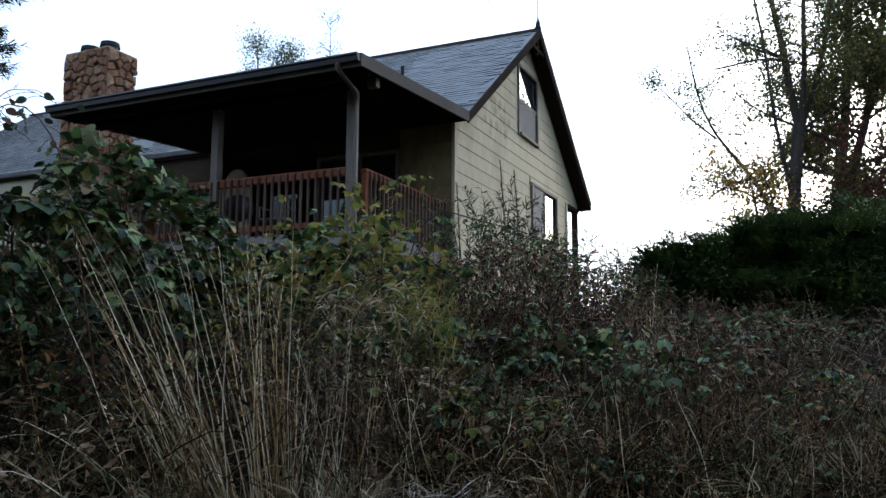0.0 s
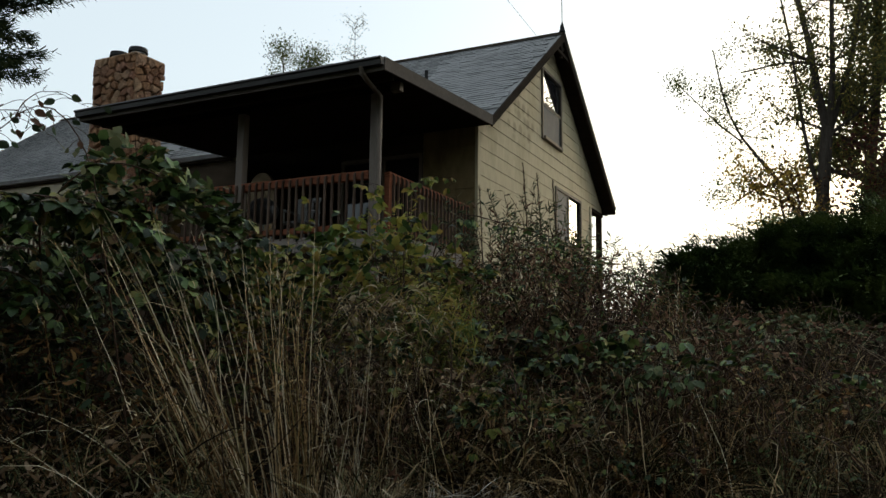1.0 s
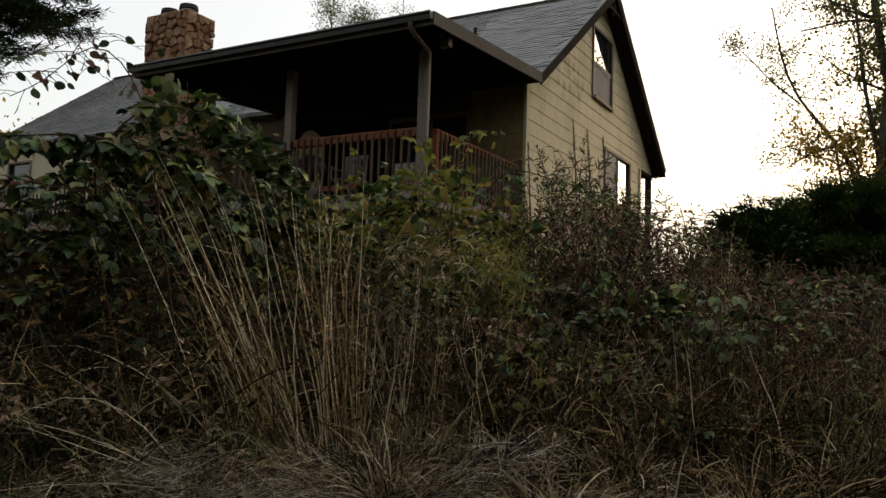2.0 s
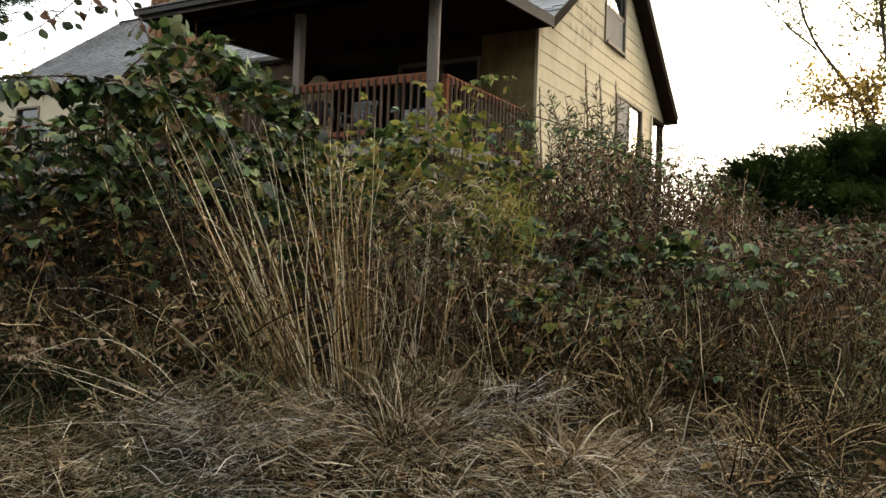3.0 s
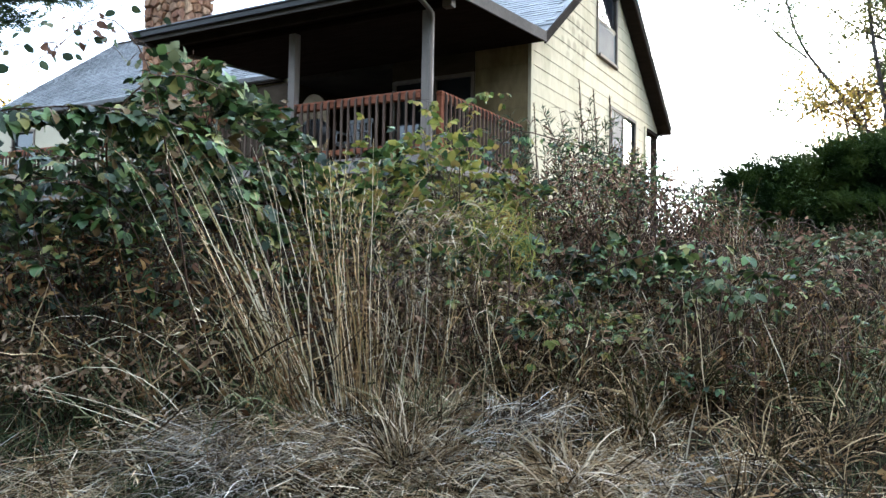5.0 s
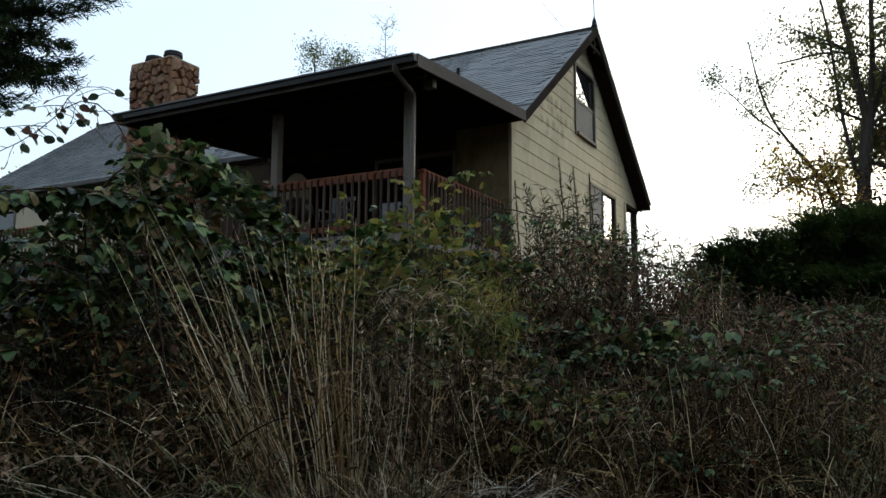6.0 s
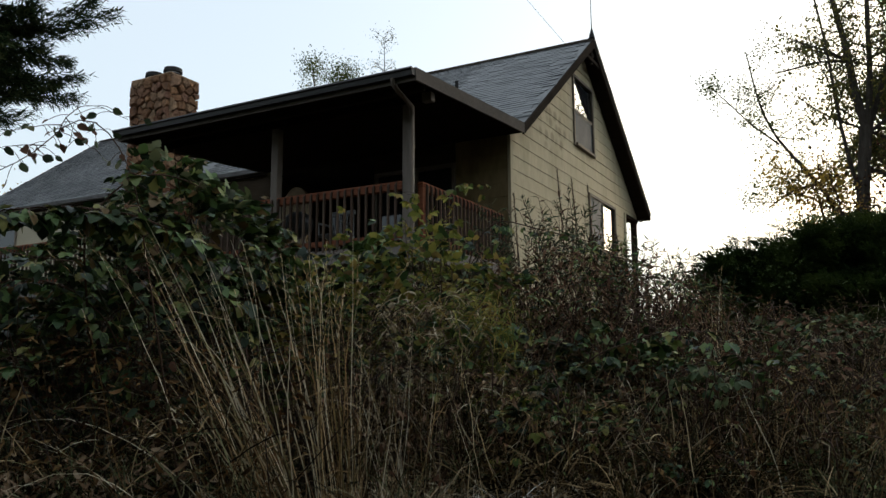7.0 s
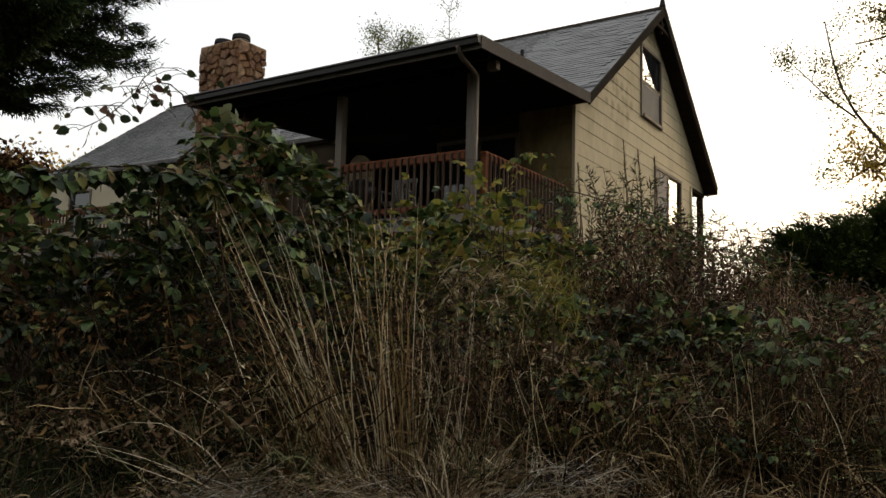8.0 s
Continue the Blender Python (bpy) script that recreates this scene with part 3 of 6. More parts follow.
def window(y0, y1, z0, z1, upright, screen):
    """A two-pane window in the gable wall. screen: 'low' or 'left', the half behind an insect screen."""
    w = part("window", box(WALL_X - 0.1, WALL_X + 0.05, y0 - 0.07, y0, z0 - 0.07, z1 + 0.07, 0.004), WINFRAME, house, "brown-framed two-pane window")
    part("frame_side", box(WALL_X - 0.1, WALL_X + 0.05, y1, y1 + 0.07, z0 - 0.07, z1 + 0.07, 0.004), WINFRAME, w)
    part("frame_head", box(WALL_X - 0.1, WALL_X + 0.048, y0, y1, z1, z1 + 0.07, 0.004), WINFRAME, w)
    part("sill", box(WALL_X - 0.1, WALL_X + 0.09, y0, y1, z0 - 0.07, z0, 0.004), WINFRAME, w)
    ym, zm = (y0 + y1) / 2, (z0 + z1) / 2
    if upright:
        part("sash_bar", box(WALL_X - 0.06, WALL_X + 0.03, y0, y1, zm - 0.03, zm + 0.03, 0.003), WINFRAME, w)
        part("pane", box(WALL_X - 0.02, WALL_X - 0.012, y0, y1, zm + 0.03, z1, 0), GLASS, w, "sky-reflecting glass pane")
        part("pane", box(WALL_X - 0.04, WALL_X - 0.032, y0, y1, z0, zm - 0.03, 0), GLASS, w)
    else:
        part("sash_bar", box(WALL_X - 0.06, WALL_X + 0.03, ym - 0.03, ym + 0.03, z0, z1, 0.003), WINFRAME, w)
        part("pane", box(WALL_X - 0.04, WALL_X - 0.032, y0, ym - 0.03, z0, z1, 0), GLASS, w)
        part("pane", box(WALL_X - 0.02, WALL_X - 0.012, ym + 0.03, y1, z0, z1, 0), GLASS, w, "sky-reflecting glass pane")
    bm = bmesh.new()
    a0, a1, b0, b1 = (y0, y1, z0, zm - 0.03) if screen == "low" else (y0, ym - 0.03, z0, z1)
    add_box(bm, WALL_X + 0.004, WALL_X + 0.02, a0, a0 + 0.03, b0, b1)
    add_box(bm, WALL_X + 0.004, WALL_X + 0.02, a1 - 0.03, a1, b0, b1)
    add_box(bm, WALL_X + 0.004, WALL_X + 0.02, a0 + 0.03, a1 - 0.03, b0, b0 + 0.03)
    add_box(bm, WALL_X + 0.004, WALL_X + 0.02, a0 + 0.03, a1 - 0.03, b1 - 0.03, b1)
    part("screen_frame", bm, GUTTER, w)
    part("screen", box(WALL_X + 0.008, WALL_X + 0.011, a0 + 0.03, a1 - 0.03, b0 + 0.03, b1 - 0.03, 0), SCREEN, w, "grey insect screen")


window(*UPPER_WIN, True, "low")
window(*LOWER_WIN, False, "left")

# sliding door to the deck
door = part("sliding_door", box(DOOR[0], DOOR[0] + 0.07, WALL_Y - 0.03, WALL_Y + 0.1, DECK_Z, DOOR[3], 0.004), POST, house, "pale-framed sliding glass door")
part("jamb", box(DOOR[1] - 0.07, DOOR[1], WALL_Y - 0.05, WALL_Y + 0.1, DECK_Z, DOOR[3], 0.004), POST, door)
part("head", box(DOOR[0] + 0.07, DOOR[1] - 0.07, WALL_Y - 0.05, WALL_Y + 0.1, DOOR[3] - 0.07, DOOR[3], 0.004), POST, door)
part("stile", box(-7.96, -7.9, WALL_Y - 0.01, WALL_Y + 0.06, DECK_Z + 0.02, DOOR[3] - 0.07, 0.004), POST, door)
part("pane", box(DOOR[0] + 0.07, -7.96, WALL_Y + 0.02, WALL_Y + 0.028, DECK_Z + 0.02, DOOR[3] - 0.07, 0), DOOR_GLASS, door)
part("pane", box(-7.9, DOOR[1] - 0.07, WALL_Y + 0.04, WALL_Y + 0.048, DECK_Z + 0.02, DOOR[3] - 0.07, 0), DOOR_GLASS, door)
lw = part("window", box(LEFT_WINDOW[0] - 0.06, LEFT_WINDOW[0], WALL_Y - 0.06, WALL_Y + 0.1, 4.34, 5.66, 0.004), WINFRAME, house, "brown-framed window")
part("frame_side", box(LEFT_WINDOW[1], LEFT_WINDOW[1] + 0.06, WALL_Y - 0.06, WALL_Y + 0.1, 4.34, 5.66, 0.004), WINFRAME, lw)
part("frame_head", box(LEFT_WINDOW[0], LEFT_WINDOW[1], WALL_Y - 0.06, WALL_Y + 0.1, 5.6, 5.66, 0.004), WINFRAME, lw)
part("sill", box(LEFT_WINDOW[0], LEFT_WINDOW[1], WALL_Y - 0.08, WALL_Y + 0.1, 4.34, 4.4, 0.004), WINFRAME, lw)
part("pane", box(LEFT_WINDOW[0], LEFT_WINDOW[1], WALL_Y + 0.03, WALL_Y + 0.038, 4.4, 5.6, 0), DOOR_GLASS, lw)

# main roof: two slabs, boards along the edges
T = 0.13
roof = part("roof", prism([(EAVE_Y, EAVE_Z - 0.02), (RIDGE_Y, RIDGE_Z - 0.02), (RIDGE_Y, RIDGE_Z - 0.02 - T), (EAVE_Y, EAVE_Z - 0.02 - T)], "x", LEFT_X, ROOF_X - 0.03), SHINGLE_REST, house, "grey weathered shingle roof")
rear_roof = part("rear_roof", prism([(REAR_Y, roof_z(REAR_Y) - 0.01), (RIDGE_Y + 0.001, RIDGE_Z), (RIDGE_Y + 0.001, RIDGE_Z - T), (REAR_Y, roof_z(REAR_Y) - T)], "x", LEFT_X, ROOF_X - 0.03), SHINGLE_REST, house)
for x0, x1 in ((ROOF_X - 0.035, ROOF_X), (LEFT_X, LEFT_X + 0.03)):
    part("rake_board", prism([(EAVE_Y - 0.02, EAVE_Z - 0.03), (RIDGE_Y, RIDGE_Z - 0.015), (RIDGE_Y, RIDGE_Z - 0.23), (EAVE_Y - 0.02, EAVE_Z - 0.215)], "x", x0, x1 + 0.002), TRIM, house)
    part("rake_board", prism([(REAR_Y + 0.02, roof_z(REAR_Y) - 0.03), (RIDGE_Y + 0.002, RIDGE_Z - 0.015), (RIDGE_Y + 0.002, RIDGE_Z - 0.23), (REAR_Y + 0.02, roof_z(REAR_Y) - 0.215)], "x", x0, x1 + 0.002), TRIM, house)
part("drip_edge", prism([(REAR_Y + 0.04, roof_z(REAR_Y) - 0.02), (RIDGE_Y + 0.004, RIDGE_Z + 0.012), (RIDGE_Y + 0.004, RIDGE_Z - 0.04), (REAR_Y + 0.04, roof_z(REAR_Y) - 0.075)], "x", ROOF_X + 0.004, ROOF_X + 0.03), BAND, house, "pale metal drip edge")
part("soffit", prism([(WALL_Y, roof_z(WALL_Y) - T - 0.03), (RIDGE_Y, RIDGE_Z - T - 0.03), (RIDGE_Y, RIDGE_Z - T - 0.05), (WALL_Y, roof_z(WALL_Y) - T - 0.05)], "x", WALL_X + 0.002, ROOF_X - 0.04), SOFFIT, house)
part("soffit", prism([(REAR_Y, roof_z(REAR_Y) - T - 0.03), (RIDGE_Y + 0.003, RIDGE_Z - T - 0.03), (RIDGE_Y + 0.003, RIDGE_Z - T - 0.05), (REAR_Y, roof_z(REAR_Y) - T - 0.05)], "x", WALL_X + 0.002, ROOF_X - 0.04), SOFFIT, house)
part("eave_board", box(LEFT_X, -11.7, EAVE_Y - 0.03, EAVE_Y - 0.004, EAVE_Z - 0.21, EAVE_Z - 0.03, 0.004), TRIM, house)
part("eave_gutter", prism([(EAVE_Y - 0.033, EAVE_Z - 0.06), (EAVE_Y - 0.15, EAVE_Z - 0.05), (EAVE_Y - 0.16, EAVE_Z - 0.075), (EAVE_Y - 0.12, EAVE_Z - 0.16), (EAVE_Y - 0.033, EAVE_Z - 0.16)], "x", LEFT_X, -11.68), BAND, house, "pale metal eave gutter")
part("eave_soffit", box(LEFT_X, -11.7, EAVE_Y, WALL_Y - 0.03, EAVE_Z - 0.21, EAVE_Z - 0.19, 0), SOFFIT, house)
part("ridge_cap", prism([(RIDGE_Y - 0.15, RIDGE_Z - 0.09), (RIDGE_Y, RIDGE_Z + 0.03), (RIDGE_Y + 0.15, RIDGE_Z - 0.09), (RIDGE_Y, RIDGE_Z + 0.012)], "x", LEFT_X, ROOF_X), TRIM, house)
# struts under the peak
bm = bmesh.new()
add_prism(bm, [(RIDGE_Y - 0.62, 8.87), (RIDGE_Y + 0.62, 8.87), (RIDGE_Y + 0.62, 8.95), (RIDGE_Y - 0.62, 8.95)], "x", ROOF_X - 0.1, ROOF_X - 0.04)
add_prism(bm, [(RIDGE_Y - 0.04, 8.8), (RIDGE_Y + 0.04, 8.8), (RIDGE_Y + 0.04, 9.34), (RIDGE_Y - 0.04, 9.34)], "x", ROOF_X - 0.115, ROOF_X - 0.055)
add_prism(bm, [(RIDGE_Y + 0.04, 8.95), (RIDGE_Y + 0.3, 9.16), (RIDGE_Y + 0.22, 9.18), (RIDGE_Y + 0.04, 9.04)], "x", ROOF_X - 0.11, ROOF_X - 0.06)
part("peak_brace", bm, TRIM, house)
# finial with rod
bm = bmesh.new()
bmesh.ops.create_cone(bm, cap_ends=True, segments=8, radius1=0.085, radius2=0.05, depth=0.1, matrix=pose(ROOF_X - 0.05, RIDGE_Y, RIDGE_Z + 0.06))
bmesh.ops.create_cone(bm, cap_ends=True, segments=8, radius1=0.06, radius2=0.012, depth=0.16, matrix=pose(ROOF_X - 0.05, RIDGE_Y, RIDGE_Z + 0.19))
bmesh.ops.create_cone(bm, cap_ends=True, segments=6, radius1=0.011, radius2=0.006, depth=2.2, matrix=pose(ROOF_X - 0.05, RIDGE_Y, RIDGE_Z + 1.3))
part("finial", bm, CAP, house, "dark metal finial with a thin rod")
# roof vent pipe
bm = bmesh.new()
bmesh.ops.create_cone(bm, cap_ends=True, segments=10, radius1=0.04, radius2=0.04, depth=0.42, matrix=pose(-8.15, 15.6, roof_z(15.6) + 0.1))
bmesh.ops.create_cone(bm, cap_ends=True, segments=10, radius1=0.12, radius2=0.05, depth=0.1, matrix=pose(-8.15, 15.6, roof_z(15.6) + 0.0))
part("vent_pipe", bm, CAP, house)

# porch roof
PX0, PX1, PY0 = -11.67, -5.58, 9.46
PZ0, PZ1 = 5.91, 6.18


def porch_z(y):
    return PZ0 + (PZ1 - PZ0) * (y - PY0) / (EAVE_Y - PY0)


part("porch_roof", prism([(PY0, PZ0), (EAVE_Y + 0.1, porch_z(EAVE_Y + 0.1)), (EAVE_Y + 0.1, porch_z(EAVE_Y + 0.1) - 0.06), (PY0, PZ0 - 0.06)], "x", PX0, PX1 - 0.03), SHINGLE_REST, house)
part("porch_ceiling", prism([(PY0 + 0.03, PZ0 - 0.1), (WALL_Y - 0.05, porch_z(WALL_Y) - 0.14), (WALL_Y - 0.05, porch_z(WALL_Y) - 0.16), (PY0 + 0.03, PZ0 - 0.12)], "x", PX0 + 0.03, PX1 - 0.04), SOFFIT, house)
for x0, x1 in ((PX1 - 0.03, PX1 + 0.004), (PX0 - 0.004, PX0 + 0.03)):
    part("side_fascia", prism([(PY0 - 0.02, PZ0 + 0.005), (EAVE_Y - 0.01, PZ1 + 0.005), (EAVE_Y - 0.01, PZ1 - 0.185), (PY0 - 0.02, PZ0 - 0.185)], "x", x0, x1), FASCIA, house)
part("front_fascia", box(PX0 + 0.03, PX1 - 0.03, PY0 - 0.02, PY0 + 0.005, PZ0 - 0.19, PZ0 - 0.005, 0.003), FASCIA, house)
part("gutter", prism([(PY0 - 0.022, PZ0 - 0.02), (PY0 - 0.13, PZ0 - 0.015), (PY0 - 0.14, PZ0 - 0.04), (PY0 - 0.115, PZ0 - 0.06), (PY0 - 0.1, PZ0 - 0.125), (PY0 - 0.022, PZ0 - 0.125)], "x", PX0 - 0.02, PX1 - 0.01), GUTTER, house)
part("rafter_strip", box(PX0 + 0.1, PX1 - 0.1, PY0 + 0.35, PY0 + 0.42, PZ0 - 0.2, PZ0 - 0.09, 0.003), TRIM, house)
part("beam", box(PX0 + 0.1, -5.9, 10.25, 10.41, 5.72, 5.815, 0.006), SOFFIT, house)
part("beam_end", box(-5.88, -5.72, 10.12, 10.24, 5.66, 5.8, 0.006), POST, house)
POST_X = (-6.222, -8.792)
for px in POST_X:
    part("post", box(px - 0.07, px + 0.07, 10.24, 10.38, 2.2, 5.72, 0.008), POST, house)
v, f = tubes([([(-5.93, 9.38, 5.8), (-5.93, 9.4, 5.72), (-5.95, 9.55, 5.67), (-6.06, 10.1, 5.63), (-6.09, 10.18, 5.56), (-6.1, 10.19, 5.4), (-6.1, 10.19, 3.7), (-6.1, 10.19, 2.3)], 0.038)], 8)
part("downspout", (v, f), POST, house, "painted metal downspout with elbows")
# rear porch
part("rear_post", box(-6.06, -5.92, 21.85, 22.0, 2.4, 5.75, 0.008), SOFFIT, house)
part("rear_beam", box(-6.06, -5.9, BACK_Y + 0.05, 22.05, 5.75, 5.855, 0.005), SOFFIT, house)
part("rear_gutter", box(LEFT_X, ROOF_X - 0.01, REAR_Y + 0.022, REAR_Y + 0.12, roof_z(REAR_Y) - 0.2, roof_z(REAR_Y) - 0.09, 0.02), GUTTER, house)
v, f = tubes([([(-5.68, 22.3, 6.15), (-5.68, 22.28, 5.98), (-5.85, 22.12, 5.82)], 0.03)], 6)
part("rear_downspout", (v, f), POST, house)

# ---- deck and railings ----
deck = thing("deck", "raised wooden deck with grey rim boards", "deck", (-10, 12, 2.3))
for i in range(22):
    y = 10.22 + i * 0.145
    part("deck_board", box(-11.5 if y < 11.05 else -22.9, -6.06, y, y + 0.139, DECK_Z - 0.038, DECK_Z, 0), DECKWOOD, deck)
part("rim_board", box(-11.5, -6.03, 10.17, 10.21, DECK_Z - 0.24, DECK_Z - 0.04, 0.005), DECKWOOD, deck)
part("rim_board", box(-6.02, -5.98, 10.22, 13.4, DECK_Z - 0.24, DECK_Z + 0.01, 0.005), DECKWOOD, deck)
part("rim_board", box(-22.9, -11.54, 11.0, 11.04, DECK_Z - 0.24, DECK_Z - 0.04, 0.005), DECKWOOD, deck)
part("rim_board", box(-11.54, -11.5, 10.22, 11.0, DECK_Z - 0.24, DECK_Z - 0.04, 0.005), DECKWOOD, deck)
for x, y in ((-6.25, 12.0), (-11.2, 10.5), (-11.2, 12.8), (-14.0, 11.3), (-16.6, 11.3), (-19.2, 11.3), (-22.6, 11.3)):
    part("support_post", box(x - 0.07, x + 0.07, y - 0.07, y + 0.07, 2.1, DECK_Z - 0.04, 0.005), DECKWOOD, deck)


def railing(x0, y0, x1, y1, ends=True):
    ob = thing("deck_railing", "reddish-brown wooden deck railing with square balusters", "railing", ((x0 + x1) / 2, (y0 + y1) / 2, DECK_Z), "deck railings")
    along_x = abs(x1 - x0) > abs(y1 - y0)
    a, b, c = (x0, x1, y0) if along_x else (y0, y1, x0)

    def bar(name, p, q, wide, z0, z1, mat, bevel=0.005):
        return part(name, box(p, q, c - wide, c + wide, z0, z1, bevel) if along_x else box(c - wide, c + wide, p, q, z0, z1, bevel), mat, ob)
    bar("top_rail", a, b, 0.052, RAIL_Z - 0.04, RAIL_Z, REDWOOD)
    bar("upper_rail", a + 0.01, b - 0.01, 0.05, RAIL_Z - 0.13, RAIL_Z - 0.042, REDWOOD)
    bar("lower_rail", a + 0.01, b - 0.01, 0.05, DECK_Z + 0.08, DECK_Z + 0.165, REDWOOD)
    if ends:
        for e in (a + 0.05, b - 0.05):
            bar("newel", e - 0.045, e + 0.045, 0.045, DECK_Z, RAIL_Z - 0.045, REDWOOD)
    count = int((b - a - 0.2) / 0.132)
    me = None
    for i in range(count + 1):
        p = a + 0.1 + (b - a - 0.2) * i / count
        at = (p, c - 0.071, 0) if along_x else (c + 0.071, p, 0)
        if me is None:
            bmb = bmesh.new()
            low, high = DECK_Z - 0.12, RAIL_Z - 0.012
            if along_x:
                add_prism(bmb, [(-0.018, low), (0.018, low), (0.018, high), (-0.018, high - 0.045)], "x", -0.015, 0.015)
            else:
                add_prism(bmb, [(-0.018, low), (0.018, low), (0.018, high - 0.045), (-0.018, high)], "y", -0.015, 0.015)
            bmesh.ops.recalc_face_normals(bmb, faces=bmb.faces)
            me = bpy.data.meshes.new("baluster")
            bmb.to_mesh(me)
            bmb.free()
        o = part("baluster", me, BALUSTER, ob)
        o.location = at
    return ob


railing(-11.45, 10.3, -6.3, 10.3, False)
railing(-6.1, 10.45, -6.1, 13.38)
railing(-22.8, 11.2, -11.55, 11.2)

# ---- chimney ----
CX0, CX1, CY0, CY1, CTOP = -14.97, -13.7, 12.4, 13.25, 8.4
chimney = thing("chimney", "red-brown rubble stone chimney with two round flue caps", "chimney", (-14.3, 12.8, 2.4))
part("core", box(CX0 + 0.05, CX1 - 0.05, CY0 + 0.05, CY1 - 0.05, 2.3, CTOP - 0.04, 0), MORTAR, chimney, "recessed brown mortar")


def clip(poly, n, d):
    out = []
    for (p, q) in zip(poly, poly[1:] + poly[:1]):
        a, b = p[0] * n[0] + p[1] * n[1] - d, q[0] * n[0] + q[1] * n[1] - d
        if a <= 0:
            out.append(p)
        if (a < 0 < b) or (b < 0 < a):
            t_ = a / (a - b)
            out.append((p[0] + (q[0] - p[0]) * t_, p[1] + (q[1] - p[1]) * t_))
    return out


def stones(u0, u1, z0, z1, place, r):
    """Irregular stones that fill a face: cells about jittered seeds, pushed out and bevelled."""
    cols = max(3, round((u1 - u0) / 0.21))
    rows = round((z1 - z0) / 0.2)
    seeds = [(u0 + (i + 0.5 + r.uniform(-0.42, 0.42) + 0.25 * (j % 2)) * (u1 - u0) / cols, z0 + (j + 0.5 + r.uniform(-0.4, 0.4)) * (z1 - z0) / rows) for i in range(cols) for j in range(rows)]
    for k, (su, sz) in enumerate(seeds):
        poly = [(u0, z0), (u1, z0), (u1, z1), (u0, z1)]
        for m_, (ou, oz) in enumerate(seeds):
            if m_ == k or abs(ou - su) + abs(oz - sz) > 1.2:
                continue
            n = (ou - su, oz - sz)
            ln = math.hypot(*n) or 1
            n = (n[0] / ln, n[1] / ln)
            poly = clip(poly, n, n[0] * (su + ou) / 2 + n[1] * (sz + oz) / 2 - 0.011)
            if len(poly) < 3:
                break
        if len(poly) < 3:
            continue
        cu, cz = sum(p[0] for p in poly) / len(poly), sum(p[1] for p in poly) / len(poly)
        out = r.uniform(0.02, 0.1)
        bm = bmesh.new()
        tilt = (r.uniform(-0.12, 0.12), r.uniform(-0.12, 0.12))
        rings = []
        for shrink, d in ((1.0, -0.05), (0.98, out * 0.55), (0.8, out)):
            rings.append([bm.verts.new(place(cu + (p[0] - cu) * shrink, cz + (p[1] - cz) * shrink, d + (tilt[0] * (p[0] - cu) + tilt[1] * (p[1] - cz)) * (d > 0))) for p in poly])
        for a, b in zip(rings, rings[1:]):
            for i in range(len(poly)):
                bm.faces.new((a[i], a[(i + 1) % len(poly)], b[(i + 1) % len(poly)], b[i]))
        bm.faces.new(rings[-1])
        part("stone", bm, STONE, chimney)


r_ = random.Random(5)
stones(CX0 + 0.02, CX1 - 0.02, 5.2, CTOP - 0.03, lambda u, z, d: (u, CY0 + 0.02 - d, z), r_)
stones(CY0 + 0.02, CY1 - 0.02, 5.2, CTOP - 0.03, lambda u, z, d: (CX1 - 0.01 + d, u, z), r_)
stones(CY0 + 0.02, CY1 - 0.02, 6.2, CTOP - 0.03, lambda u, z, d: (CX0 + 0.01 - d, u, z), r_)
part("crown", box(CX0 - 0.01, CX1 + 0.01, CY0 - 0.01, CY1 + 0.01, CTOP - 0.05, CTOP + 0.01, 0.02), STONE, chimney)
for fx, fy in ((-14.6, 12.74), (-13.99, 12.72)):
    bm = bmesh.new()
    bmesh.ops.create_cone(bm, cap_ends=True, segments=16, radius1=0.165, radius2=0.165, depth=0.2, matrix=pose(fx, fy, CTOP + 0.08))
    fl = part("flue", bm, BAND, chimney, "grey metal flue pipe")
    bm = bmesh.new()
    bmesh.ops.create_cone(bm, cap_ends=True, segments=16, radius1=0.19, radius2=0.19, depth=0.06, matrix=pose(fx, fy, CTOP + 0.05))
    bmesh.ops.create_cone(bm, cap_ends=True, segments=16, radius1=0.215, radius2=0.2, depth=0.1, matrix=pose(fx, fy, CTOP + 0.17))
    part("flue_cap", bm, CAP, fl, "black round flue cap")

# ---- on the deck ----
chair = thing("patio_chair", "pale grey moulded resin patio chair on the deck", "chair", (-8.2, 11.2, DECK_Z))
bm = bmesh.new()
add_box(bm, -8.45, -7.95, 10.95, 11.4, DECK_Z + 0.4, DECK_Z + 0.44, 0.01)
part("seat", bm, RESIN, chair)
for i in range(4):
    part("back_slat", box(-8.43 + i * 0.125, -8.35 + i * 0.125, 11.38, 11.41, DECK_Z + 0.44, DECK_Z + 0.86, 0.006), RESIN, chair)
part("back_top", box(-8.45, -7.95, 11.37, 11.42, DECK_Z + 0.82, DECK_Z + 0.9, 0.01), RESIN, chair)
for x in (-8.43, -7.99):
    for y in (10.97, 11.38):
        part("leg", box(x - 0.022, x + 0.022, y - 0.022, y + 0.022, DECK_Z, DECK_Z + 0.4, 0.004), RESIN, chair)
    part("arm", box(x - 0.03, x + 0.03, 10.95, 11.4, DECK_Z + 0.62, DECK_Z + 0.65, 0.008), RESIN, chair)
    part("arm_post", box(x - 0.02, x + 0.02, 10.97, 11.01, DECK_Z + 0.44, DECK_Z + 0.62, 0.004), RESIN, chair)
grill = thing("kettle_grill", "black kettle grill standing on the deck", "grill", (-8.55, 10.8, DECK_Z))
bm = bmesh.new()
